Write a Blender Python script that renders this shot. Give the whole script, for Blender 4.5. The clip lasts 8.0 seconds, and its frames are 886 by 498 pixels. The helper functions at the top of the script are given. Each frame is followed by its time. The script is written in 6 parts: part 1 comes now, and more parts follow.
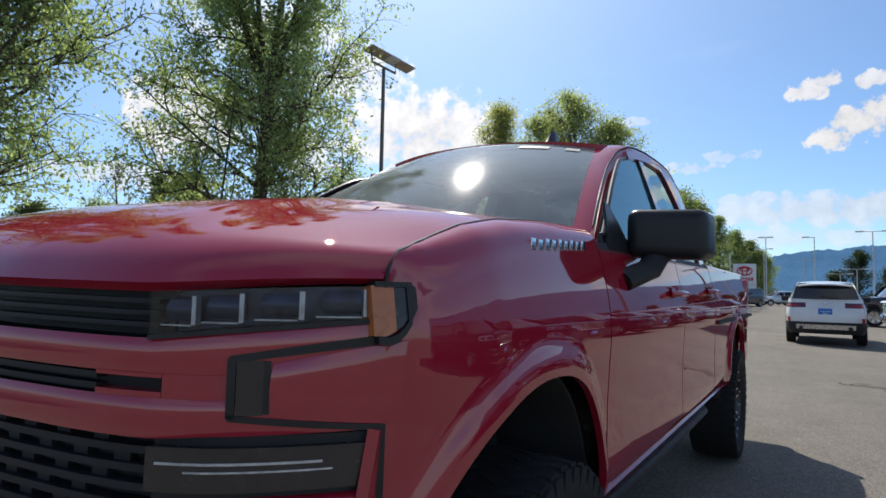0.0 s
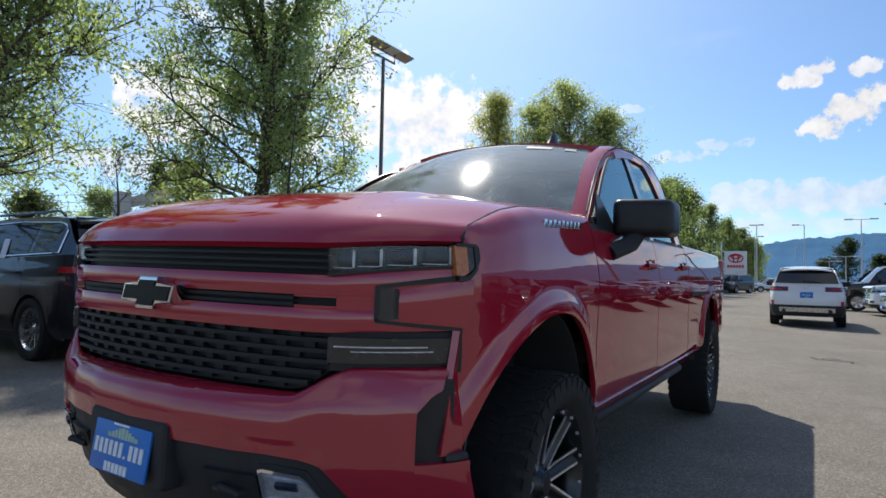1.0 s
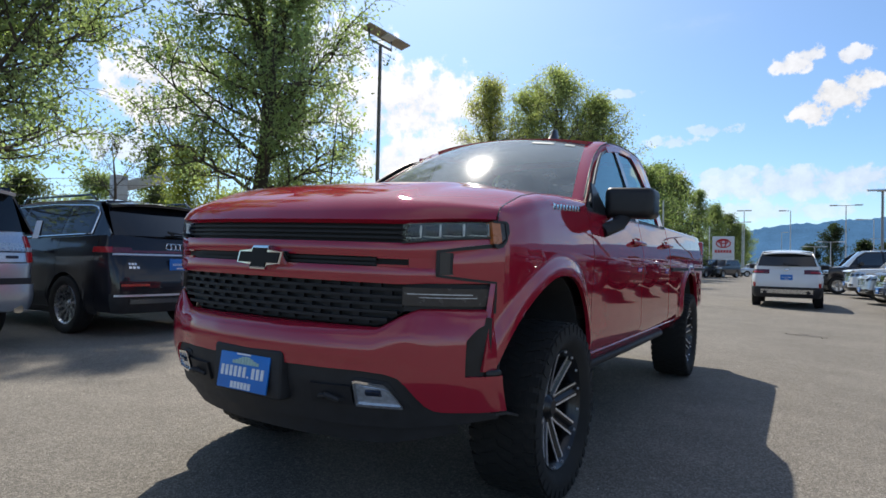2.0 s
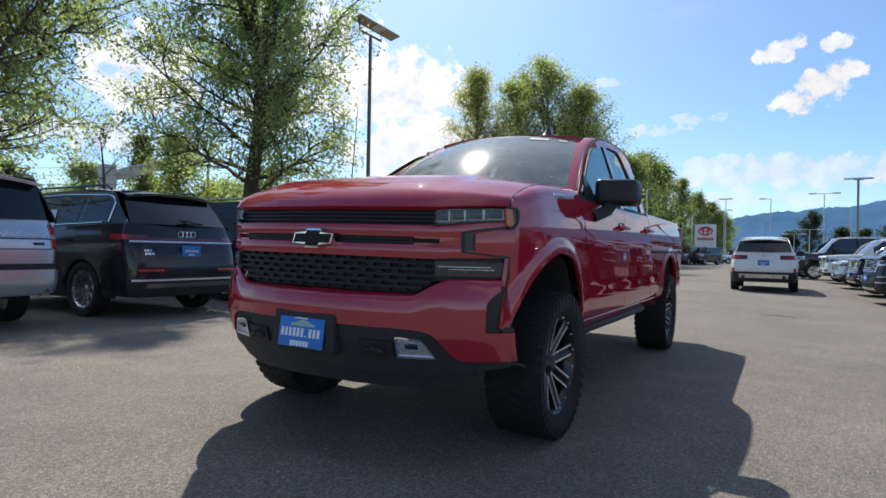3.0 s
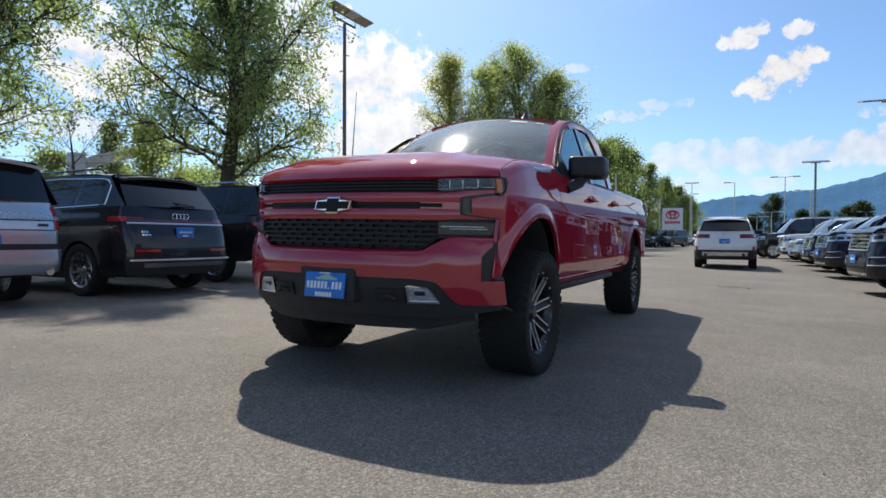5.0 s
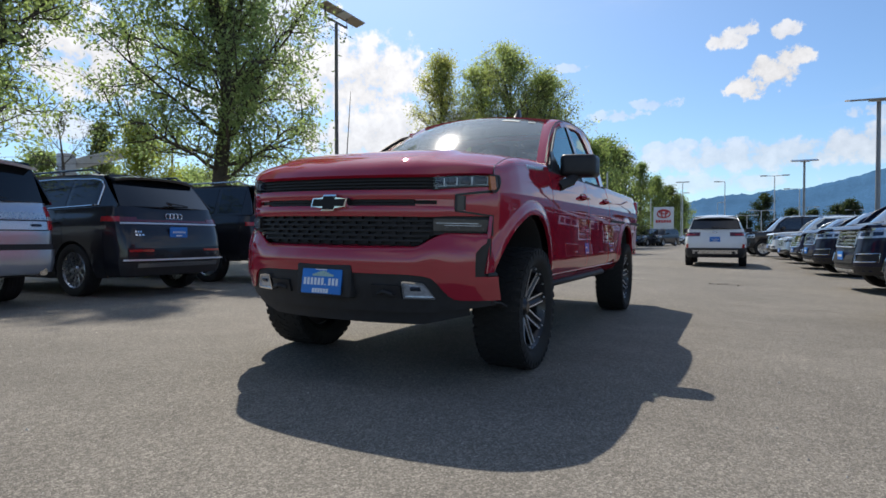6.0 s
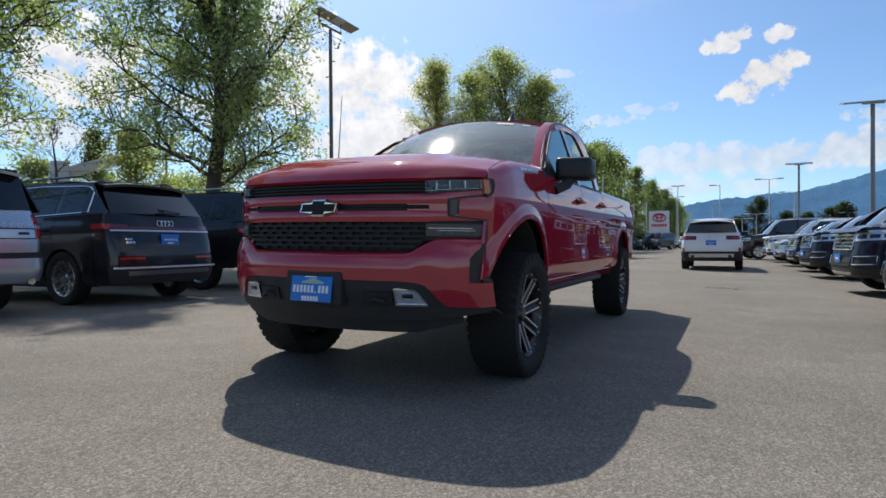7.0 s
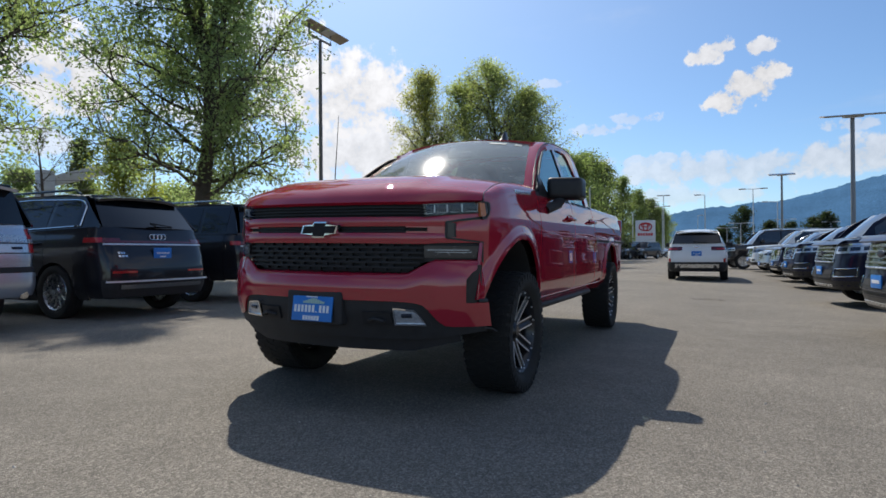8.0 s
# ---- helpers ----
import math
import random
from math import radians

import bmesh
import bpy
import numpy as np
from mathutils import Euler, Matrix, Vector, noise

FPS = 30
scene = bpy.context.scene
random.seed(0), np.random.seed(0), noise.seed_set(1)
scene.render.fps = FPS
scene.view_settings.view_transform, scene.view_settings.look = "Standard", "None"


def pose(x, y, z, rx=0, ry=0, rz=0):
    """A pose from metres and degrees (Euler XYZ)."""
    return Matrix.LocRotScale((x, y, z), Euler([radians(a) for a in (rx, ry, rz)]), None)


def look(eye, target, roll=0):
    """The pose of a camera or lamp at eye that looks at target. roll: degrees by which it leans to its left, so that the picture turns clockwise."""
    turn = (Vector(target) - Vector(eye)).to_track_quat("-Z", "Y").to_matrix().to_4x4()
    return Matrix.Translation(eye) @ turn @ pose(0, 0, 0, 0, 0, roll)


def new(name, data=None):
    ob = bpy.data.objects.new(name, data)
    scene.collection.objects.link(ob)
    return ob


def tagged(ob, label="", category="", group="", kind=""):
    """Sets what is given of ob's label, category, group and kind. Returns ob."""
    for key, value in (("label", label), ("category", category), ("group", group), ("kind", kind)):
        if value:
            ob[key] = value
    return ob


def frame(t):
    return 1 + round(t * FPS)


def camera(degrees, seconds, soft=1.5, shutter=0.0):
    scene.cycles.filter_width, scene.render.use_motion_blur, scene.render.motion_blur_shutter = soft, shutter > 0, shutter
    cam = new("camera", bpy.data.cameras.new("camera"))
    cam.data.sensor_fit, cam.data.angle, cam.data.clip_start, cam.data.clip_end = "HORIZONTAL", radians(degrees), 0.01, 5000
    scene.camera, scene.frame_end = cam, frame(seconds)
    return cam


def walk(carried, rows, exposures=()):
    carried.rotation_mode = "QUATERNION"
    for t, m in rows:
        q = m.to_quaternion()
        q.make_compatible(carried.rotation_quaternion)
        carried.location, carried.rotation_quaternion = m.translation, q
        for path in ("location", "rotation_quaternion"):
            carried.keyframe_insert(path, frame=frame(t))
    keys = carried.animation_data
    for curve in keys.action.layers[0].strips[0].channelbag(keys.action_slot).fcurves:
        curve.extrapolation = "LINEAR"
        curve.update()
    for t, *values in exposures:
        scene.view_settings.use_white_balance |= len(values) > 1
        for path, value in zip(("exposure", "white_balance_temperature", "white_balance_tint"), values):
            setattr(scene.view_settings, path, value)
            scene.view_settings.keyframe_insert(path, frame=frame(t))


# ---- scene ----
cam = camera(73.1, 8.0, soft=1.6)
PATH = [
    (0, (1.547, -0.465, 1.231), (0.479, 1.221, 1.365), 1.1),
    (0.5, (1.675, -0.784, 1.184), (0.615, 0.908, 1.302), 1.1),
    (1, (1.762, -1.118, 1.147), (0.711, 0.581, 1.240), 1.1),
    (1.5, (1.852, -1.447, 1.108), (0.812, 0.260, 1.174), 1.2),
    (3, (2.050, -2.304, 1.029), (1.068, -0.562, 1.035), 1.0),
    (3.5, (2.091, -2.524, 0.993), (1.132, -0.769, 0.985), 0.8),
    (4, (2.126, -2.687, 0.958), (1.190, -0.920, 0.936), 0.6),
    (4.5, (2.160, -2.799, 0.919), (1.243, -1.022, 0.887), 0.4),
    (6, (2.196, -2.935, 0.870), (1.319, -1.138, 0.834), -0.0),
    (6.5, (2.182, -2.892, 0.870), (1.310, -1.093, 0.840), -0.2),
    (7, (2.172, -2.843, 0.870), (1.306, -1.040, 0.852), -0.4),
    (7.5, (2.174, -2.864, 0.889), (1.320, -1.055, 0.887), -0.5),
    (8, (2.171, -2.971, 0.944), (1.342, -1.150, 0.954), -0.4),
]
EXPOSURES = [(0, .11), (.5, .16), (1, .20), (1.5, .23), (3, .26), (3.5, .25), (4, .24), (4.5, .23), (6, .12), (6.5, .12), (7, .09), (7.5, .06), (8, .02)]
walk(cam, [(t, look(eye, target, roll)) for t, eye, target, roll in PATH], EXPOSURES)

# ---------------------------------------------------------------- light
SUN_AZ, SUN_EL = 38.6, 47.4          # degrees left of +y, and above the ground
sun_way = Vector((-math.sin(radians(SUN_AZ)) * math.cos(radians(SUN_EL)),
                  math.cos(radians(SUN_AZ)) * math.cos(radians(SUN_EL)), math.sin(radians(SUN_EL))))
sun = new("sun", bpy.data.lights.new("sun", "SUN"))
sun.data.energy, sun.data.angle, sun.data.color = 4.75, radians(0.53), (1.0, 0.93, 0.83)
sun.matrix_world = look((0, 0, 30), tuple(Vector((0, 0, 30)) - sun_way))

world = bpy.data.worlds.new("sky")
scene.world = world
world.use_nodes = True
wn, wl = world.node_tree.nodes, world.node_tree.links
wn.clear()


def wnode(kind, **props):
    n = wn.new(kind)
    for key, value in props.items():
        if key == "op":
            n.operation = value
        elif key == "blend":
            n.blend_type = value
    return n


def wmath(op, a, b=None, clamp=False):
    n = wnode("ShaderNodeMath", op=op)
    n.use_clamp = clamp
    for i, v in enumerate((a, b)):
        if v is None:
            continue
        if isinstance(v, (int, float)):
            n.inputs[i].default_value = v
        else:
            wl.new(v, n.inputs[i])
    return n.outputs[0]


sky = wn.new("ShaderNodeTexSky")
sky.sky_type, sky.sun_disc = "NISHITA", False
sky.sun_elevation, sky.sun_rotation = radians(SUN_EL), radians(-SUN_AZ)
sky.air_density, sky.dust_density, sky.ozone_density, sky.altitude = 1.0, 1.2, 1.5, 950
coord = wn.new("ShaderNodeTexCoord")
split = wn.new("ShaderNodeSeparateXYZ")
wl.new(coord.outputs["Generated"], split.inputs[0])
# cloud layer: the direction is laid onto a flat ceiling, so that clouds crowd towards the horizon
up = wmath("MAXIMUM", split.outputs["Z"], 0.02)
up = wmath("ADD", up, 0.10)
flat = wn.new("ShaderNodeCombineXYZ")
wl.new(wmath("DIVIDE", split.outputs["X"], up), flat.inputs[0])
wl.new(wmath("DIVIDE", split.outputs["Y"], up), flat.inputs[1])


def sky_noise(scale, detail, rough, shift, stretch=(1, 1, 1)):
    m = wn.new("ShaderNodeMapping")
    m.inputs["Location"].default_value = shift
    m.inputs["Scale"].default_value = stretch
    wl.new(flat.outputs[0], m.inputs["Vector"])
    t = wn.new("ShaderNodeTexNoise")
    t.inputs["Scale"].default_value, t.inputs["Detail"].default_value = scale, detail
    t.inputs["Roughness"].default_value = rough
    wl.new(m.outputs[0], t.inputs["Vector"])
    return t.outputs["Fac"]


def sky_ramp(v, lo, hi):
    n = wn.new("ShaderNodeMapRange")
    n.interpolation_type = "SMOOTHSTEP"
    n.inputs["From Min"].default_value, n.inputs["From Max"].default_value = lo, hi
    wl.new(v, n.inputs["Value"])
    return n.outputs[0]


def bearing(az, el):
    return (-math.sin(radians(az)) * math.cos(radians(el)), math.cos(radians(az)) * math.cos(radians(el)), math.sin(radians(el)))


fine = sky_noise(2.6, 12, 0.62, (3.1, 1.7, 0))
near3d = wn.new("ShaderNodeTexNoise")
near3d.inputs["Scale"].default_value, near3d.inputs["Detail"].default_value = 34, 12
near3d.inputs["Roughness"].default_value = 0.6
wl.new(coord.outputs["Generated"], near3d.inputs["Vector"])
broad = sky_noise(0.55, 6, 0.55, (0.4, 5.2, 0), (1.0, 1.6, 1))


def cloud_blob(az, el, wide, tall, ragged=0.9):
    """Mask of one cloud round a bearing, wide by tall degrees, its edge torn by noise."""
    c = Vector(bearing(az, el))
    right = Vector((math.cos(radians(az)), math.sin(radians(az)), 0))
    over = right.cross(c)
    total = None
    for axis, size in ((right, wide), (over, tall)):
        d = wn.new("ShaderNodeVectorMath")
        d.operation = "DOT_PRODUCT"
        d.inputs[1].default_value = axis / math.sin(radians(size))
        wl.new(coord.outputs["Generated"], d.inputs[0])
        sq = wmath("POWER", wmath("ABSOLUTE", wmath("SUBTRACT", d.outputs["Value"], c.dot(axis) / math.sin(radians(size)))), 2.0)
        total = sq if total is None else wmath("ADD", total, sq)
    front = wn.new("ShaderNodeVectorMath")
    front.operation = "DOT_PRODUCT"
    front.inputs[1].default_value = c
    wl.new(coord.outputs["Generated"], front.inputs[0])
    v = wmath("SUBTRACT", 1.0, total)
    v = wmath("ADD", v, wmath("MULTIPLY", wmath("SUBTRACT", near3d.outputs["Fac"], 0.5), ragged * 5.0))
    return wmath("MULTIPLY", sky_ramp(v, 0.05, 0.75), wmath("GREATER_THAN", front.outputs["Value"], 0.5))


clouds = None
for az, el, wide, tall, ragged, weight in (
        (-1.3, 12.7, 2.0, 1.2, 1.2, 1.0), (-3.9, 14.7, 1.9, 1.0, 1.2, 1.0), (-2.7, 13.7, 2.2, 1.4, 0.9, 1.0), (-1.9, 14.2, 1.6, 1.0, 1.0, 1.0), (-3.5, 13.4, 1.5, 0.9, 1.0, 1.0), (0.5, 16.6, 1.9, 0.8, 1.3, 0.95), (-0.6, 17.2, 1.3, 0.8, 1.3, 0.9), (-3.5, 16.7, 1.4, 0.7, 1.3, 0.9),
        (9.6, 11.1, 2.4, 0.5, 1.5, 0.45), (6.6, 11.9, 2.2, 0.5, 1.5, 0.4), (13.9, 15.5, 1.4, 0.4, 1.5, 0.4), (-10.0, 9.8, 2.0, 0.5, 1.5, 0.5),
        (-1.4, 7.0, 14.0, 1.5, 0.75, 0.60), (-10.4, 7.4, 8.0, 1.7, 0.8, 0.7), (5.6, 4.8, 12.0, 0.9, 0.9, 0.45), (4.0, 8.0, 8.0, 0.7, 1.2, 0.5),
        (34.4, 15.0, 9.0, 4.6, 0.75, 1.0), (29.5, 9.4, 12.0, 4.2, 0.7, 0.95), (40.4, 19.6, 5.0, 2.4, 1.0, 0.8),
        (56.5, 14.4, 5.5, 4.2, 0.9, 1.0), (49.3, 22.8, 9.0, 2.2, 1.1, 0.65), (60.6, 9.0, 7.0, 1.3, 1.1, 0.7), (46.0, 12.0, 4.0, 2.0, 1.1, 0.8)):
    b = wmath("MULTIPLY", cloud_blob(az, el, wide, tall, ragged), weight)
    clouds = b if clouds is None else wmath("MAXIMUM", clouds, b)
veil = wmath("MULTIPLY", sky_ramp(wmath("ADD", wmath("MULTIPLY", broad, 0.7), wmath("MULTIPLY", fine, 0.3)), 0.56, 0.80), 0.35)
clouds = wmath("MAXIMUM", clouds, veil)
# unseen clouds added to the south and east, to brighten the shaded faces
southeast = wn.new("ShaderNodeVectorMath")
southeast.operation = "DOT_PRODUCT"
southeast.inputs[1].default_value = Vector((0.80, -0.50, 0.33)).normalized()
wl.new(coord.outputs["Generated"], southeast.inputs[0])
fill_clouds = wmath("MULTIPLY", sky_ramp(southeast.outputs["Value"], 0.15, 0.45), sky_ramp(broad, 0.44, 0.58))
clouds = wmath("MAXIMUM", clouds, wmath("MULTIPLY", fill_clouds, 0.5))
# light scattered forward round the sun, through thin cloud
toward = wn.new("ShaderNodeVectorMath")
toward.operation = "DOT_PRODUCT"
toward.inputs[1].default_value = sun_way
wl.new(coord.outputs["Generated"], toward.inputs[0])
near_sun = wmath("POWER", wmath("MAXIMUM", toward.outputs["Value"], 0.0), 7.0)
billow = wn.new("ShaderNodeMapRange")
billow.inputs["From Min"].default_value, billow.inputs["From Max"].default_value = 0.30, 0.62
billow.inputs["To Min"].default_value, billow.inputs["To Max"].default_value = 0.82, 1.14
wl.new(near3d.outputs["Fac"], billow.inputs["Value"])
glow = wmath("MULTIPLY", wmath("ADD", wmath("MULTIPLY", near_sun, 4.5), 6.2), billow.outputs[0])
white = wn.new("ShaderNodeCombineColor")
wl.new(glow, white.inputs[0])
wl.new(wmath("MULTIPLY", glow, 1.0), white.inputs[1])
wl.new(wmath("MULTIPLY", glow, 1.03), white.inputs[2])
deep = wn.new("ShaderNodeMix")
deep.data_type, deep.blend_type = "RGBA", "MULTIPLY"
deep.inputs["Factor"].default_value = 1.0
deep.inputs["B"].default_value = (0.78, 0.98, 1.16, 1)
wl.new(sky.outputs[0], deep.inputs["A"])
mix = wn.new("ShaderNodeMix")
mix.data_type = "RGBA"
wl.new(clouds, mix.inputs["Factor"])
halo = wn.new("ShaderNodeMix")
halo.data_type, halo.blend_type = "RGBA", "ADD"
halo.inputs["Factor"].default_value = 1.0
wl.new(deep.outputs["Result"], halo.inputs["A"])
haze = wn.new("ShaderNodeCombineColor")
for i, gain in enumerate((2.6, 2.7, 2.5)):
    wl.new(wmath("MULTIPLY", near_sun, gain), haze.inputs[i])
wl.new(haze.outputs[0], halo.inputs["B"])
wl.new(halo.outputs["Result"], mix.inputs["A"])
wl.new(white.outputs[0], mix.inputs["B"])
bg = wn.new("ShaderNodeBackground")
bg.inputs["Strength"].default_value = 0.112
wl.new(mix.outputs["Result"], bg.inputs["Color"])
out = wn.new("ShaderNodeOutputWorld")
wl.new(bg.outputs[0], out.inputs["Surface"])
scene.view_settings.exposure = 0.0


# ---------------------------------------------------------------- materials
def material(name, color, rough=0.5, metal=0.0, coat=0.0, coat_rough=0.03, vary=0.06, scale=6.0, bump=0.0, bump_scale=40.0,
             spec=0.5, fleck=0.0, island=0.0, dist=0.01, dirt=None, dirt_scale=1.5, coat_ior=1.52):
    m = bpy.data.materials.new(name)
    m.use_nodes = True
    t = m.node_tree
    n, l = t.nodes, t.links
    b = n["Principled BSDF"]
    co = n.new("ShaderNodeTexCoord")
    noise_a = n.new("ShaderNodeTexNoise")
    noise_a.inputs["Scale"].default_value, noise_a.inputs["Detail"].default_value = scale, 8
    l.new(co.outputs["Object"], noise_a.inputs["Vector"])
    ramp = n.new("ShaderNodeMapRange")
    ramp.inputs["From Min"].default_value, ramp.inputs["From Max"].default_value = 0.3, 0.7
    ramp.inputs["To Min"].default_value, ramp.inputs["To Max"].default_value = 1 - vary, 1 + vary
    l.new(noise_a.outputs["Fac"], ramp.inputs["Value"])
    value = ramp.outputs[0]
    if fleck:
        noise_b = n.new("ShaderNodeTexNoise")
        noise_b.inputs["Scale"].default_value, noise_b.inputs["Detail"].default_value = scale * 30, 2
        l.new(co.outputs["Object"], noise_b.inputs["Vector"])
        r2 = n.new("ShaderNodeMapRange")
        r2.inputs["From Min"].default_value, r2.inputs["From Max"].default_value = 0.3, 0.7
        r2.inputs["To Min"].default_value, r2.inputs["To Max"].default_value = 1 - fleck, 1 + fleck
        l.new(noise_b.outputs["Fac"], r2.inputs["Value"])
        mul = n.new("ShaderNodeMath")
        mul.operation = "MULTIPLY"
        l.new(value, mul.inputs[0])
        l.new(r2.outputs[0], mul.inputs[1])
        value = mul.outputs[0]
    if island:
        geo = n.new("ShaderNodeNewGeometry")
        r3 = n.new("ShaderNodeMapRange")
        r3.inputs["To Min"].default_value, r3.inputs["To Max"].default_value = 1 - island, 1 + island
        l.new(geo.outputs["Random Per Island"], r3.inputs["Value"])
        mul = n.new("ShaderNodeMath")
        mul.operation = "MULTIPLY"
        l.new(value, mul.inputs[0])
        l.new(r3.outputs[0], mul.inputs[1])
        value = mul.outputs[0]
    tint = n.new("ShaderNodeVectorMath")
    tint.operation = "SCALE"
    tint.inputs[0].default_value = color[:3]
    l.new(value, tint.inputs["Scale"])
    base = tint.outputs[0]
    if dirt:
        nd = n.new("ShaderNodeTexNoise")
        nd.inputs["Scale"].default_value, nd.inputs["Detail"].default_value = dirt_scale, 10
        nd.inputs["Roughness"].default_value = 0.65
        l.new(co.outputs["Object"], nd.inputs["Vector"])
        rd = n.new("ShaderNodeMapRange")
        rd.inputs["From Min"].default_value, rd.inputs["From Max"].default_value = 0.48, 0.72
        l.new(nd.outputs["Fac"], rd.inputs["Value"])
        md = n.new("ShaderNodeMix")
        md.data_type = "RGBA"
        l.new(rd.outputs[0], md.inputs["Factor"])
        l.new(base, md.inputs["A"])
        md.inputs["B"].default_value = (*dirt, 1)
        base = md.outputs["Result"]
    l.new(base, b.inputs["Base Color"])
    rr = n.new("ShaderNodeMapRange")
    rr.inputs["From Min"].default_value, rr.inputs["From Max"].default_value = 0.3, 0.7
    rr.inputs["To Min"].default_value, rr.inputs["To Max"].default_value = max(rough * 0.85, 0.0), min(rough * 1.15, 1)
    l.new(noise_a.outputs["Fac"], rr.inputs["Value"])
    l.new(rr.outputs[0], b.inputs["Roughness"])
    b.inputs["Metallic"].default_value = metal
    b.inputs["Coat IOR"].default_value = coat_ior
    b.inputs["Coat Weight"].default_value, b.inputs["Coat Roughness"].default_value = coat, coat_rough
    b.inputs["Specular IOR Level"].default_value = spec
    if bump:
        nb = n.new("ShaderNodeTexNoise")
        nb.inputs["Scale"].default_value, nb.inputs["Detail"].default_value = bump_scale, 6
        l.new(co.outputs["Object"], nb.inputs["Vector"])
        bn = n.new("ShaderNodeBump")
        bn.inputs["Strength"].default_value, bn.inputs["Distance"].default_value = bump, dist
        l.new(nb.outputs["Fac"], bn.inputs["Height"])
        l.new(bn.outputs[0], b.inputs["Normal"])
    return m


def glass(name, tint, gloss_rough=0.01, ior=1.5, dust=0.0, sheen=(1, 1, 1)):
    """A thin pane: what is behind it shows through tinted, and the sky is mirrored in it."""
    m = bpy.data.materials.new(name)
    m.use_nodes = True
    n, l = m.node_tree.nodes, m.node_tree.links
    n.clear()
    o = n.new("ShaderNodeOutputMaterial")
    tr = n.new("ShaderNodeBsdfTransparent")
    tr.inputs["Color"].default_value = (*tint, 1)
    gl = n.new("ShaderNodeBsdfGlossy")
    gl.inputs["Roughness"].default_value = gloss_rough
    gl.inputs["Color"].default_value = (*sheen, 1)
    fr = n.new("ShaderNodeFresnel")
    fr.inputs["IOR"].default_value = ior
    mx = n.new("ShaderNodeMixShader")
    l.new(fr.outputs[0], mx.inputs[0])
    l.new(tr.outputs[0], mx.inputs[1])
    l.new(gl.outputs[0], mx.inputs[2])
    last = mx.outputs[0]
    if dust:
        df = n.new("ShaderNodeBsdfDiffuse")
        df.inputs["Color"].default_value = (0.46, 0.51, 0.50, 1)
        nz = n.new("ShaderNodeTexNoise")
        nz.inputs["Scale"].default_value, nz.inputs["Detail"].default_value = 7, 9
        co = n.new("ShaderNodeTexCoord")
        l.new(co.outputs["Object"], nz.inputs["Vector"])
        mu = n.new("ShaderNodeMath")
        mu.operation = "MULTIPLY"
        mu.inputs[1].default_value = dust
        l.new(nz.outputs["Fac"], mu.inputs[0])
        mx2 = n.new("ShaderNodeMixShader")
        l.new(mu.outputs[0], mx2.inputs[0])
        l.new(last, mx2.inputs[1])
        l.new(df.outputs[0], mx2.inputs[2])
        last = mx2.outputs[0]
    l.new(last, o.inputs["Surface"])
    return m


RED = material("red_paint", (0.345, 0.012, 0.031), 0.6, 0.0, 1.0, 0.0, 0.05, 900, 0, spec=0.0, coat_ior=1.78)
BLACK_PAINT = material("black_paint", (0.014, 0.014, 0.018), 0.35, 0.0, 0.9, 0.0, 0.1, 4, spec=0.1)
NAVY_PAINT = material("navy_paint", (0.010, 0.013, 0.034), 0.35, 0.1, 0.5, 0.0, 0.1, 4, spec=0.1)
SILVER_PAINT = material("silver_paint", (0.46, 0.51, 0.58), 0.30, 0.75, 1.0, 0.03, 0.04, 600)
WHITE_PAINT = material("white_paint", (0.78, 0.78, 0.77), 0.35, 0.0, 1.0, 0.03, 0.02, 4)
GREY_PAINT = material("grey_paint", (0.12, 0.13, 0.14), 0.3, 0.5, 1.0, 0.03, 0.04, 600)
DARK_RED_PAINT = material("dark_red_paint", (0.25, 0.012, 0.02), 0.3, 0.3, 1.0, 0.03, 0.05, 600)
PLASTIC = material("black_plastic", (0.028, 0.028, 0.030), 0.6, spec=0.3, vary=0.2, scale=18, bump=0.15, bump_scale=400, dist=0.002)
GLOSS_BLACK = material("gloss_black", (0.006, 0.006, 0.007), 0.12, coat=0.6, vary=0.15, scale=8)
UNDER = material("underbody", (0.034, 0.034, 0.035), 0.85, vary=0.4, scale=5, bump=0.4, bump_scale=15)
RUBBER = material("tyre_rubber", (0.018, 0.018, 0.018), 0.8, spec=0.3, vary=0.25, scale=12, bump=0.25, bump_scale=120, dist=0.003, dirt=(0.035, 0.033, 0.03), dirt_scale=3)
CHROME = material("chrome", (0.75, 0.76, 0.78), 0.08, 1.0, vary=0.04, scale=15)
SATIN = material("satin_metal", (0.5, 0.51, 0.52), 0.28, 1.0, vary=0.08, scale=30)
MILLED = material("milled_metal", (0.88, 0.90, 0.94), 0.42, 1.0, vary=0.12, scale=60)
RIM_BLACK = material("gloss_black_rim", (0.007, 0.007, 0.008), 0.32, 0.0, 0.25, vary=0.2, scale=9)
BLUE_PLATE = material("blue_plate", (0.012, 0.17, 0.56), 0.35, vary=0.06, scale=20)
WHITE_INK = material("white_ink", (0.75, 0.77, 0.80), 0.5, vary=0.08, scale=60)
STICKER = material("aged_sticker", (0.36, 0.39, 0.38), 0.6, vary=0.1, scale=40)
GREEN_INK = material("pale_green_ink", (0.35, 0.5, 0.45), 0.5, vary=0.1, scale=60)
AMBER = material("amber_lens", (0.46, 0.14, 0.035), 0.3, coat=0.5, vary=0.12, scale=60, bump=0.2, bump_scale=200, dist=0.002)
TAIL = material("red_lens", (0.42, 0.015, 0.02), 0.12, coat=1.0, vary=0.2, scale=40)
TAIL_DARK = material("smoked_red_lens", (0.12, 0.02, 0.03), 0.1, coat=1.0, vary=0.2, scale=40)
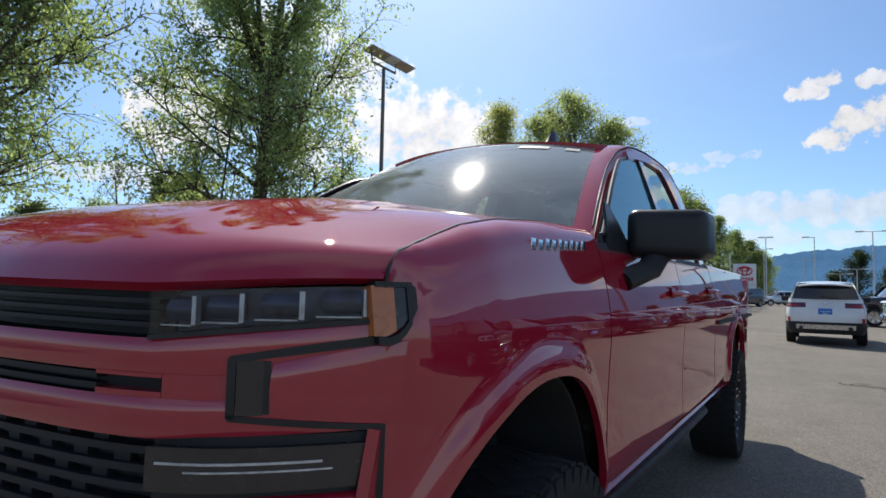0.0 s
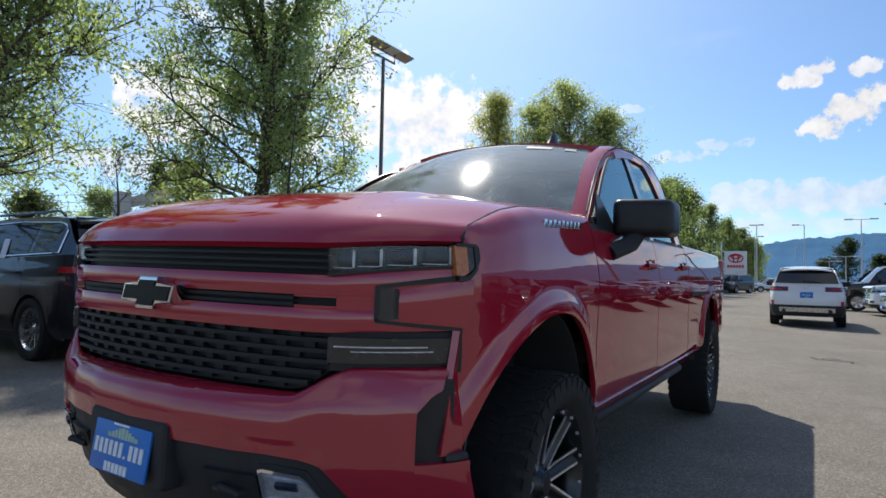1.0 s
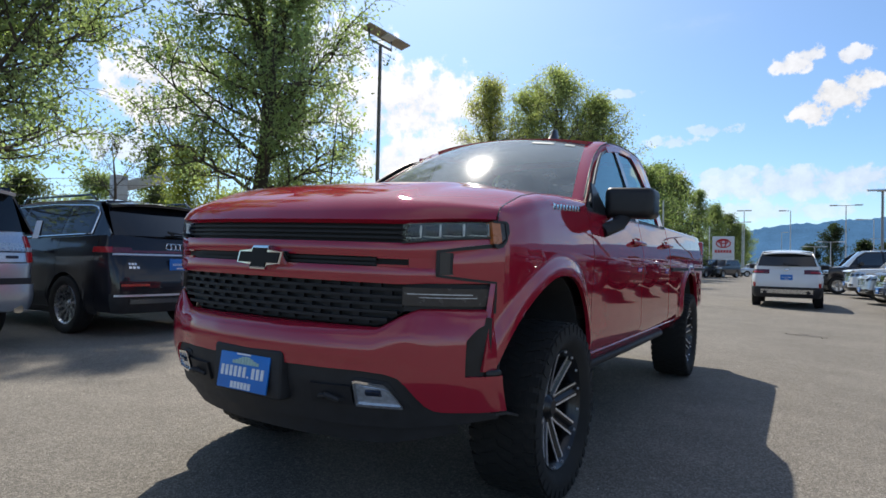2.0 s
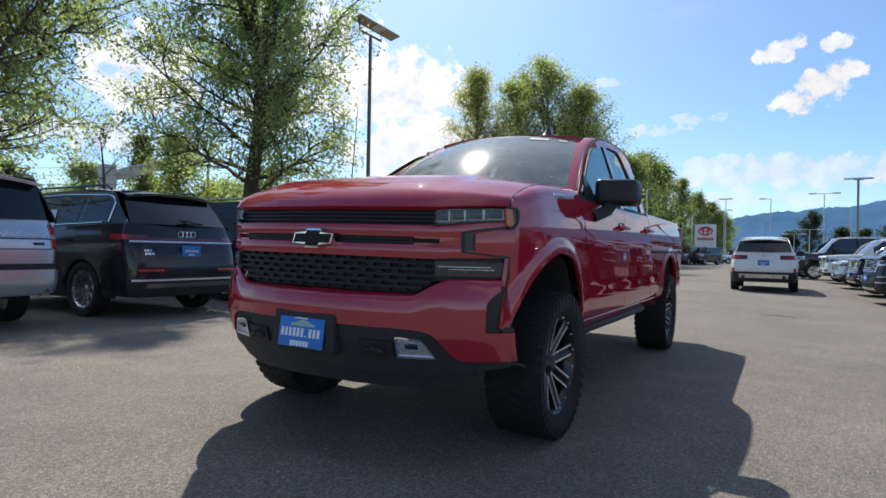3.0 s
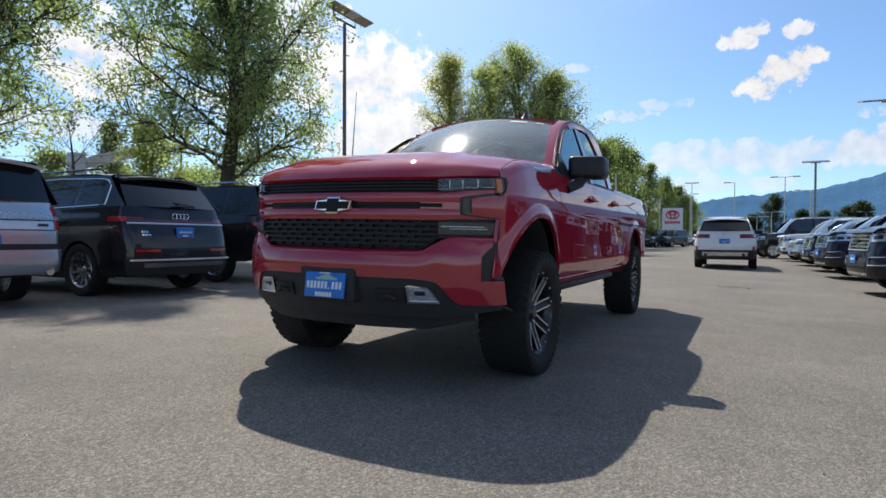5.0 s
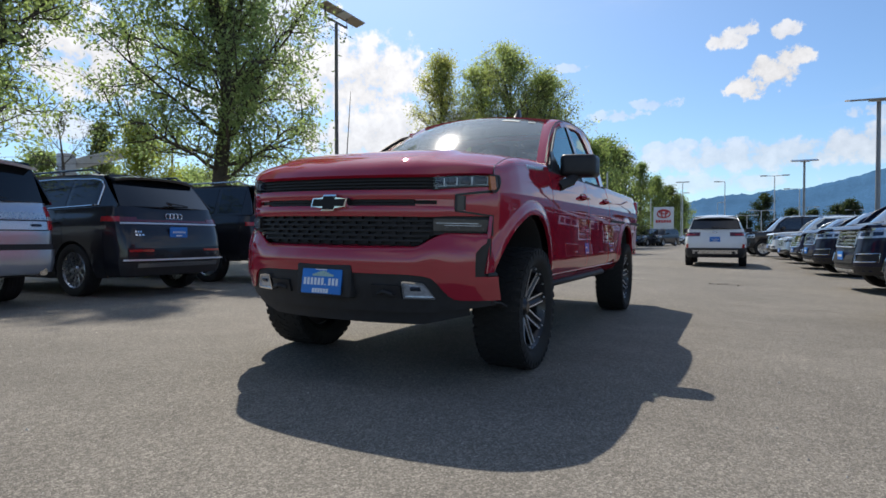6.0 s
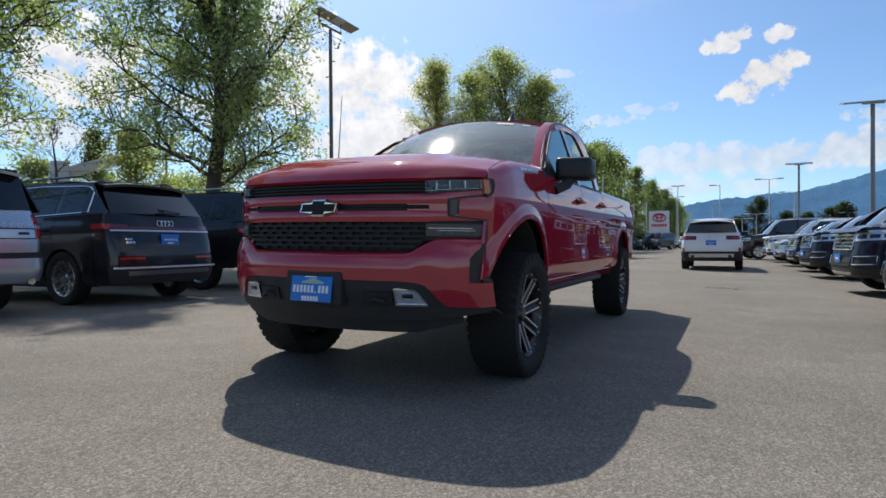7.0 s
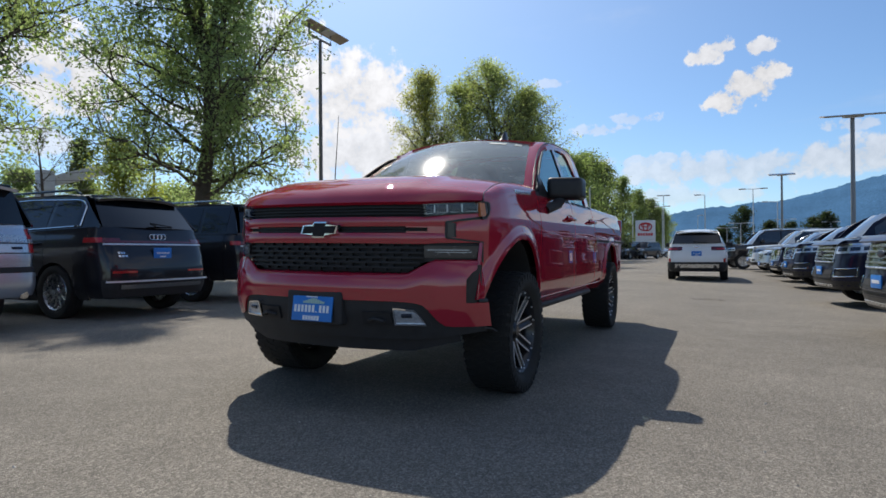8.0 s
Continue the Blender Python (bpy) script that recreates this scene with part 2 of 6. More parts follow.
LAMP_BODY = material("lamp_reflector", (0.50, 0.54, 0.60), 0.22, 0.6, vary=0.3, scale=40)
LAMP_INNER = material("lamp_inner", (0.032, 0.045, 0.075), 0.18, 0.5, vary=0.5, scale=45)
TRIM = material("satin_black_trim", (0.020, 0.020, 0.021), 0.38, spec=0.35, vary=0.2, scale=15)
GRILLE = material("grille_black", (0.026, 0.026, 0.028), 0.5, spec=0.2, vary=0.2, scale=15)
EMBLEM_BLACK = material("emblem_black", (0.012, 0.012, 0.013), 0.45, spec=0.2, vary=0.1, scale=30)
BRIGHT = material("bright_strip", (0.62, 0.64, 0.68), 0.35, 0.5, vary=0.05, scale=20)
LAMP_DARK = material("lamp_housing", (0.03, 0.032, 0.036), 0.25, vary=0.3, scale=30)
LAMP_GREY = material("frosted_lens", (0.030, 0.026, 0.026), 0.25, coat=0.15, vary=0.15, scale=25)
CLOTH = material("seat_cloth", (0.02, 0.02, 0.022), 0.85, vary=0.2, scale=30, bump=0.2, bump_scale=200)
SCREEN = glass("windscreen_glass", (0.60, 0.68, 0.66), 0.085, 1.65, 0.52)
SIDE_GLASS = glass("side_window_glass", (0.34, 0.50, 0.54), 0.004, 3.0, 0.03, (0.72, 0.98, 1.0))
DARK_GLASS = material("privacy_glass", (0.006, 0.007, 0.009), 0.04, spec=0.6, vary=0.15, scale=3)
SKY_GLASS = material("car_glass", (0.018, 0.024, 0.030), 0.03, spec=0.9, coat=1.0, coat_rough=0.0, vary=0.15, scale=3)
CLEAR = glass("clear_lens", (0.86, 0.88, 0.90), 0.02, 1.45)


# ---------------------------------------------------------------- mesh tools
def lerp(a, b, k):
    return a + (b - a) * k


def curve(x, xs, ys):
    return float(np.interp(x, xs, ys))


def smooth(k):
    k = min(max(k, 0.0), 1.0)
    return k * k * (3 - 2 * k)


def spread(n, ease=False):
    if ease:
        return [0.5 - 0.5 * math.cos(math.pi * i / n) for i in range(n + 1)]
    return [i / n for i in range(n + 1)]


def mesh_of(name, bm, mat, angle=35, smooth_faces=True, fix=True):
    if fix:
        bmesh.ops.recalc_face_normals(bm, faces=bm.faces)
    me = bpy.data.meshes.new(name)
    bm.to_mesh(me)
    bm.free()
    for m in (mat if isinstance(mat, (list, tuple)) else (mat,)):
        me.materials.append(m)
    if smooth_faces:
        me.polygons.foreach_set("use_smooth", [True] * len(me.polygons))
        me.set_sharp_from_angle(angle=radians(angle))
    return me


def part(name, bm, mat, parent, label="", angle=35):
    ob = new(name, mesh_of(name, bm, mat, angle))
    ob.parent = parent
    if label:
        tagged(ob, label)
    return ob


def thing(name, label, category, m=None, group="", kind=""):
    ob = new(name)
    ob.empty_display_size = 0.2
    if m is not None:
        ob.matrix_world = m
    return tagged(ob, label, category, group, kind)


def sheet(rows, thick=0.0, toward=None, bm=None):
    """A skin through rows of points, given thickness away from the side it shows. toward: the rough outward direction."""
    bm = bm or bmesh.new()
    h, w = len(rows), len(rows[0])
    P = np.array([[tuple(p) for p in r] for r in rows], float)
    du = np.gradient(P, axis=1)
    dv = np.gradient(P, axis=0)
    N = np.cross(du, dv)
    L = np.linalg.norm(N, axis=2, keepdims=True)
    N = N / np.maximum(L, 1e-9)
    if toward is not None and (N.reshape(-1, 3).mean(0) @ np.array(toward, float)) < 0:
        N = -N
    front = [[bm.verts.new(P[i, j]) for j in range(w)] for i in range(h)]
    for i in range(h - 1):
        for j in range(w - 1):
            q = (front[i][j], front[i][j + 1], front[i + 1][j + 1], front[i + 1][j])
            bm.faces.new(q)
    if thick:
        B = P - N * thick
        back = [[bm.verts.new(B[i, j]) for j in range(w)] for i in range(h)]
        for i in range(h - 1):
            for j in range(w - 1):
                bm.faces.new((back[i][j], back[i + 1][j], back[i + 1][j + 1], back[i][j + 1]))
        for i in range(h - 1):
            for j in (0, w - 1):
                bm.faces.new((front[i][j], front[i + 1][j], back[i + 1][j], back[i][j]))
        for j in range(w - 1):
            for i in (0, h - 1):
                bm.faces.new((front[i][j], front[i][j + 1], back[i][j + 1], back[i][j]))
    return bm


def box(x0, x1, y0, y1, z0, z1, bevel=0.0, seg=2, bm=None, turn=None):
    bm = bm or bmesh.new()
    m = Matrix.Translation(((x0 + x1) / 2, (y0 + y1) / 2, (z0 + z1) / 2))
    if turn is not None:
        m = m @ turn
    m = m @ Matrix.Diagonal((abs(x1 - x0), abs(y1 - y0), abs(z1 - z0), 1))
    r = bmesh.ops.create_cube(bm, size=1, matrix=m)
    if bevel:
        vs = set(r["verts"])
        es = [e for e in bm.edges if e.verts[0] in vs and e.verts[1] in vs]
        bmesh.ops.bevel(bm, geom=es, offset=bevel, segments=seg, profile=0.6, affect="EDGES")
    return bm


def tube(points, radius, sides=10, bm=None, caps=True, squash=1.0):
    """A bar along points; radius: one number or one for each point."""
    bm = bm or bmesh.new()
    pts = [Vector(p) for p in points]
    rad = radius if isinstance(radius, (list, tuple)) else [radius] * len(pts)
    rings = []
    ref = Vector((0.31, 0.17, 0.93))
    for i, p in enumerate(pts):
        d = (pts[min(i + 1, len(pts) - 1)] - pts[max(i - 1, 0)]).normalized()
        a = d.cross(ref).normalized()
        b = d.cross(a)
        rings.append([bm.verts.new(p + (a * math.cos(k * math.tau / sides) + b * math.sin(k * math.tau / sides) * squash) * rad[i]) for k in range(sides)])
    for r0, r1 in zip(rings, rings[1:]):
        for k in range(sides):
            bm.faces.new((r0[k], r0[(k + 1) % sides], r1[(k + 1) % sides], r1[k]))
    if caps:
        bm.faces.new(rings[0][::-1])
        bm.faces.new(rings[-1])
    return bm


def prism(outline, y0, y1, bm=None, bevel=0.0):
    """A plate with an outline in (x, z), from y0 to y1."""
    bm = bm or bmesh.new()
    a = [bm.verts.new((x, y0, z)) for x, z in outline]
    b = [bm.verts.new((x, y1, z)) for x, z in outline]
    fs = [bm.faces.new(a), bm.faces.new(b[::-1])]
    n = len(a)
    for i in range(n):
        fs.append(bm.faces.new((a[i], b[i], b[(i + 1) % n], a[(i + 1) % n])))
    if bevel:
        bmesh.ops.bevel(bm, geom=[e for e in fs[0].edges] + [e for e in fs[1].edges], offset=bevel, segments=2, profile=0.6, affect="EDGES")
    return bm


def lathe(profile, steps=48, bm=None, at=(0, 0, 0), closed=False):
    """A ring about the x axis; profile of (x, radius)."""
    bm = bm or bmesh.new()
    rings = []
    for k in range(steps):
        a = k * math.tau / steps
        rings.append([bm.verts.new((at[0] + x, at[1] + r * math.cos(a), at[2] + r * math.sin(a))) for x, r in profile])
    m = len(profile)
    for k in range(steps):
        r0, r1 = rings[k], rings[(k + 1) % steps]
        for i in range(m if closed else m - 1):
            j = (i + 1) % m
            bm.faces.new((r0[i], r0[j], r1[j], r1[i]))
    return bm


# ---------------------------------------------------------------- ground
def ground_z(x, y):
    """The lot falls gently towards the lane at x = 4 and away along it."""
    return 0.03 - 0.020 * (min(max(x, -1.0), 5.0) + 1.0) - 0.002 * min(max(y, 0.0), 20.0)


def asphalt():
    m = bpy.data.materials.new("asphalt")
    m.use_nodes = True
    n, l = m.node_tree.nodes, m.node_tree.links
    b = n["Principled BSDF"]
    co = n.new("ShaderNodeTexCoord")

    def noise_at(scale, detail=4, rough=0.55, stretch=None):
        t = n.new("ShaderNodeTexNoise")
        t.inputs["Scale"].default_value, t.inputs["Detail"].default_value, t.inputs["Roughness"].default_value = scale, detail, rough
        src = co.outputs["Object"]
        if stretch:
            mp = n.new("ShaderNodeMapping")
            mp.inputs["Scale"].default_value = stretch
            l.new(src, mp.inputs["Vector"])
            src = mp.outputs[0]
        l.new(src, t.inputs["Vector"])
        return t.outputs["Fac"]

    def ranged(v, lo, hi, a, c):
        r = n.new("ShaderNodeMapRange")
        for key, val in (("From Min", lo), ("From Max", hi), ("To Min", a), ("To Max", c)):
            r.inputs[key].default_value = val
        l.new(v, r.inputs["Value"])
        return r.outputs[0]

    def times(a, c):
        k = n.new("ShaderNodeMath")
        k.operation = "MULTIPLY"
        l.new(a, k.inputs[0])
        l.new(c, k.inputs[1])
        return k.outputs[0]
    grit = noise_at(170, 2, 0.7)
    stone = n.new("ShaderNodeTexVoronoi")
    stone.inputs["Scale"].default_value = 105
    l.new(co.outputs["Object"], stone.inputs["Vector"])
    chips = ranged(stone.outputs["Color"], 0.35, 0.95, 0.72, 1.42)
    v = times(ranged(grit, 0.32, 0.68, 0.52, 1.48), chips)
    v = times(v, ranged(noise_at(0.35, 8, 0.6), 0.3, 0.7, 0.84, 1.14))
    v = times(v, ranged(noise_at(2.2, 8, 0.65), 0.35, 0.7, 0.92, 1.08))
    v = times(v, ranged(noise_at(0.9, 5, 0.6, (0.22, 1.6, 1)), 0.3, 0.75, 0.94, 1.08))
    sc = n.new("ShaderNodeVectorMath")
    sc.operation = "SCALE"
    sc.inputs[0].default_value = (0.206, 0.188, 0.160)
    l.new(v, sc.inputs["Scale"])
    l.new(sc.outputs[0], b.inputs["Base Color"])
    b.inputs["Roughness"].default_value = 0.78
    b.inputs["Specular IOR Level"].default_value = 0.12
    bp = n.new("ShaderNodeBump")
    bp.inputs["Strength"].default_value, bp.inputs["Distance"].default_value = 0.8, 0.010
    l.new(times(grit, ranged(stone.outputs["Distance"], 0, 0.6, 1.0, 0.4)), bp.inputs["Height"])
    l.new(bp.outputs[0], b.inputs["Normal"])
    return m


def build_ground():
    xs = [-3000, -900, -300, -100, -40, -20, -12] + [-8, -4, -2, -1, 0, 1, 2, 3, 4, 5, 6, 12, 20, 40, 100, 300, 900, 3000]
    ys = [-3000, -600, -120, -30, -10, -5, 0, 5, 10, 20, 40, 80, 160, 400, 1000, 3000]
    rows = [[(x, y, ground_z(x, y)) for x in xs] for y in ys]
    ob = new("ground", mesh_of("ground", sheet(rows), asphalt()))
    tagged(ob, "worn grey-brown asphalt of an open car lot", "ground", kind="structure")


build_ground()


# ---------------------------------------------------------------- wheels
LUGS = {}


def tread_lug(hub, m, size):
    """One rubber lug; alike lugs share their mesh."""
    if size not in LUGS:
        bm = bmesh.new()
        bmesh.ops.create_cube(bm, size=1, matrix=Matrix.Diagonal((*size, 1)))
        LUGS[size] = mesh_of("tread_lug", bm, RUBBER, 30)
    ob = new("tread_lug", LUGS[size])
    ob.parent = hub
    ob.matrix_basis = m


def build_wheel(parent, x, y, z, side, radius, width, rim_r, spokes, style, steps=56):
    """side: +1 where the face looks towards +x."""
    hub = new("wheel")
    hub.parent = parent
    hub.matrix_basis = pose(x, y, z, 0, 0, 0 if side > 0 else 180)
    w = width / 2
    prof = [(-w * 0.72, rim_r), (-w * 0.95, rim_r + 0.04), (-w, lerp(rim_r, radius, 0.55)), (-w * 0.96, radius * 0.95), (-w * 0.82, radius * 0.985),
            (0, radius * 0.992), (w * 0.82, radius * 0.985), (w * 0.96, radius * 0.95), (w, lerp(rim_r, radius, 0.55)), (w * 0.95, rim_r + 0.04), (w * 0.72, rim_r)]
    bm = lathe(prof, steps)
    if style == "mud":
        # chunky tread: staggered lugs across the crown and on the shoulders
        rng = random.Random(4)
        count = 40
        for k in range(count):
            for row, (cx, lx, ly, skew) in enumerate(((-w * 0.73, 0.065, 0.040, 0.0), (-w * 0.36, 0.085, 0.036, 0.35), (w * 0.10, 0.080, 0.036, -0.35), (w * 0.46, 0.07, 0.034, 0.3), (w * 0.73, 0.065, 0.040, 0.0))):
                a = (k + (0.5 if row % 2 else 0.0)) * math.tau / count
                turn = Matrix.Rotation(a, 4, "X") @ Matrix.Translation((cx, 0, radius * (0.99 if abs(cx) < w * 0.6 else 0.982))) @ Matrix.Rotation(skew + rng.uniform(-.05, .05), 4, "Z")
                tread_lug(hub, turn, (lx, ly, 0.009))
            a = k * math.tau / count
            for sx in (-1, 1):
                turn = Matrix.Rotation(a, 4, "X") @ Matrix.Translation((sx * w * 0.985, 0, radius * (0.925 if k % 2 else 0.905)))
                tread_lug(hub, turn, (0.005, 0.034, 0.035 if k % 2 else 0.055))
    else:
        for gx in (-0.4, 0.0, 0.4):
            lathe([(w * gx - 0.006, radius * 0.990), (w * gx, radius * 1.002), (w * gx + 0.006, radius * 0.990)], steps, bm)
    part("tyre", bm, RUBBER, hub, "black mud-terrain tyre with chunky lugs" if style == "mud" else "", 30)
    barrel = [(-w * 0.7, rim_r), (-w * 0.6, rim_r * 0.93), (w * 0.35, rim_r * 0.90), (w * 0.62, rim_r * 0.93), (w * 0.74, rim_r * 0.985), (w * 0.80, rim_r * 1.01),
              (w * 0.74, rim_r * 1.03), (w * 0.70, rim_r)]
    rim_mat = RIM_BLACK if style in ("mud", "black") else SATIN
    bm = lathe(barrel, steps)
    lathe([(-w * 0.3, rim_r * 0.92), (-w * 0.3, 0.02)], 32, bm)                       # brake backing
    lathe([(w * 0.5, 0.0), (w * 0.5, rim_r * 0.16), (w * 0.3, rim_r * 0.26), (-w * 0.3, rim_r * 0.28)], 24, bm)
    def spread_of(r):
        """Half the angle that a spoke takes up at a radius."""
        return min(.030 / r, .37) if style == "mud" else .42 * .42 * math.tau / spokes * curve(r / rim_r, [.16, .45, .72, .95], [1.7, 1.05, .85, .8])
    reach = ((rim_r * .16, w * .34), (rim_r * .45, w * .44), (rim_r * .72, w * .56), (rim_r * .955, w * .68))
    for k in range(spokes):
        mid = k * math.tau / spokes + .2
        rows = [[(xx - (.012 if q == 0 and style == "mud" else 0), r * math.cos(mid + q * spread_of(r)), r * math.sin(mid + q * spread_of(r))) for q in (-1, -.55, 0, .55, 1)] for r, xx in reach]
        sheet(rows, .035, (1, 0, 0), bm)
    part("rim", bm, rim_mat, hub, "black rim with paired milled spokes" if style == "mud" else "", 30)
    if style == "mud":
        bm = bmesh.new()
        for k in range(spokes):
            for sgn in (-1, 1):
                mid = k * math.tau / spokes + .2
                rows = []
                for r, xx in ((rim_r * .26, w * .376), (rim_r * .45, w * .44), (rim_r * .72, w * .56), (rim_r * .945, w * .675)):
                    a0, a1 = mid + sgn * (spread_of(r) - .005 / r), mid + sgn * (spread_of(r) + .004 / r)
                    rows.append([(xx + .004, r * math.cos(q), r * math.sin(q)) for q in (a0, a1)])
                sheet(rows, .006, (1, 0, 0), bm)
        part("spoke_edge", bm, MILLED, hub, "bright milled spoke edges")
        bolt = mesh_of("rim_bolt", lathe([(w * 0.74, 0.0), (w * 0.78, 0.0), (w * 0.78, 0.006), (w * 0.72, 0.007)], 8), MILLED)
        for k in range(spokes * 2):
            a = (k + 0.5) * math.tau / spokes / 2
            o = new("rim_bolt", bolt)
            o.parent, o.location = hub, (0, rim_r * 0.975 * math.cos(a), rim_r * 0.975 * math.sin(a))
    bm = lathe([(w * 0.40, 0.0), (w * 0.54, 0.0), (w * 0.54, rim_r * 0.13), (w * 0.46, rim_r * 0.17), (w * 0.3, rim_r * 0.18)], 20)
    part("hub_cap", bm, rim_mat, hub)
    return hub


# ---------------------------------------------------------------- the red pickup: front at y = 0, tail at y = 5.85
TRUCK = thing("pickup_truck", "lifted glossy red crew-cab pickup with black mud tyres", "pickup truck", pose(0, 0, ground_z(0, 1), 0, 1.0, 0))
FX, FY = [0, .3, .5, .62, .72, .80, .88, .94, .985, 1.02], [0, .015, .045, .075, .125, .20, .30, .40, .52, .65]
BX, BY = [0, .2, .4, .55, .7, .8, .88, .93, .97, 1.0, 1.02], [-.06, -.052, -.015, .035, .10, .165, .24, .31, .40, .52, .62]


def rounded(x, xs, ys, d=0.05):
    return (curve(x - d, xs, ys) + 2 * curve(x, xs, ys) + curve(x + d, xs, ys)) / 4


def front_y(x, z=1.1):
    return rounded(abs(x), FX, FY, 0.04)


def bumper_y(x, z):
    return rounded(abs(x), BX, BY, 0.03) + max(0.0, 0.62 - z) * 0.32 + max(0, z - 0.80) * 0.25


def arch_form(y, yc):
    """Half length and roundness of a wheel opening, on the side of yc where y lies; the front one runs out long towards the bumper."""
    return (.60, 1.9) if y < yc < 2 else (.475, 2.5)


def arch_rho(y, z, yc, b=0.585, z0=0.45):
    a, n = arch_form(y, yc)
    return ((abs(y - yc) / a) ** n + (max(z - z0, 0) / b) ** n) ** (1 / n)


def arch_z(y, yc, b=0.585, z0=0.45):
    a, n = arch_form(y, yc)
    k = abs(y - yc) / a
    return z0 + b * (1 - k ** n) ** (1 / n) if k < 1 else 0.0


F_ARCH, R_ARCH = 0.885, 4.70
SIDE_Z = [.50, .58, .64, .70, .78, .90, 1.02, 1.10, 1.16, 1.25, 1.38, 1.46]
SIDE_X = [.90, .950, .985, .996, .992, .992, .997, 1.002, 1.0, .985, .952, .925]


def side_x(y, z):
    x = rounded(z, SIDE_Z, SIDE_X, 0.02) * rounded(y, [.30, .34, .40, .52, .65, .9, 3.6, 3.61, 5.5, 5.7, 5.8], [.885, .905, .932, .956, .970, .972, .972, .972, .972, .957, .925], 0.03)
    for yc in (F_ARCH, R_ARCH):
        x += 0.020 * smooth((1.165 - arch_rho(y, z, yc)) / 0.13)
    return x


def hood_z(x, y):
    d = y - front_y(min(abs(x), 0.9))
    z = rounded(d, [-.1, 0, .02, .06, .12, .2, .35, .55, .8, 1.1, 1.45], [1.232, 1.232, 1.268, 1.306, 1.338, 1.367, 1.405, 1.436, 1.458, 1.472, 1.482], 0.008) + 0.018 * smooth((abs(x) - .60) / .30) * smooth((.10 - d) / .10)
    z += 0.016 * smooth((0.60 - abs(x)) / 0.08) * smooth(d / 0.3)
    return z - 0.028 * (abs(x) / 0.85) ** 4 * smooth(d / 0.22)


def hood_edge(y):
    return rounded(y, [.30, .34, .5, .8, 1.42], [.905, .90, .872, .85, .83], 0.03)


def build_hood():
    rows = []
    for v in [0, .006, .015, .03, .05, .08, .12, .17, .23, .3, .4, .5, .6, .7, .8, .9, 1.0]:
        row = []
        for i in range(49):
            u = -1 + 2 * i / 48
            y = lerp(front_y(u * 0.9), 1.40, v)
            x = u * hood_edge(max(y, .34))
            row.append((x, y, hood_z(x, y)))
        rows.append(row)
    part("hood", sheet(rows, 0.025, (0, 0, 1)), RED, TRUCK, "broad red hood with two raised ridges", 50)
    # dark cowl between hood and windscreen
    rows = [[(x, lerp(1.36, 1.55, k) + 0.16 * (abs(x) / 0.8) ** 2 * k, 1.44 - 0.02 * (abs(x) / .8) ** 2 + 0.01 * k) for x in [-.80 + .1 * i for i in range(17)]] for k in (0, .5, 1)]
    part("cowl", sheet(rows, 0.02, (0, 0, 1)), PLASTIC, TRUCK)


def side_sheet(ys, z_low, z_high, s, nz=16, thick=0.022, over=None):
    rows = []
    for y in ys:
        lo, hi = z_low(y), z_high(y)
        col = []
        for k in spread(nz):
            z = lerp(lo, hi, k)
            col.append((s * side_x(y, z), y, z))
        if over:
            x1, z1 = side_x(y, hi), hi
            xh, zt = over(y)
            for a in (15, 30, 45, 60, 75, 90):
                a = radians(a)
                col.append((s * (xh + (x1 - xh) * math.cos(a)), y, z1 + (zt - z1) * math.sin(a)))
        rows.append(col)
    return sheet(rows, thick, (s, 0, 0.3))


def build_fender(s):
    ys = [.342, .36, .38] + [lerp(.405, 1.365, k) for k in spread(40, True)] + [1.38, 1.395]
    low = lambda y: max(arch_z(y, F_ARCH), 0.63 if y < 0.9 else 0.60)
    high = lambda y: hood_z(hood_edge(y), y) - 0.085
    over = lambda y: (hood_edge(y) + 0.006, hood_z(hood_edge(y), y) + 0.001)
    part("front_fender", side_sheet(ys, low, high, s, 22, 0.02, over), RED, TRUCK, "", 50)
    seam_line = [(s * (hood_edge(y) + .003), y, hood_z(hood_edge(y), y) + .0012) for y in [lerp(.345, 1.38, k) for k in spread(30)]]
    part("hood_seam", tube([(s * .903, .338, 1.240), (s * .905, .340, 1.262)] + seam_line, .0035, 6), TRIM, TRUCK)
    # model name on the fender: chromed bars in place of letters
    badge = new("fender_badge")
    badge.parent = TRUCK
    tagged(badge, "row of small chrome badge bars")
    for i in range(9):
        y0 = 0.86 + i * 0.046
        z0 = 1.338 + i * 0.0026
        bm = box(-0.003, 0.003, 0, 0.030, 0, 0.030 - 0.003 * (i % 2), 0.002)
        bmesh.ops.translate(bm, verts=bm.verts, vec=(s * (side_x(y0 + .02, z0 + .02) + 0.004), y0, z0))
        part("badge_bar", bm, CHROME, badge)


def belt(y):
    return 1.378 + 0.010 * (y - 1.5)


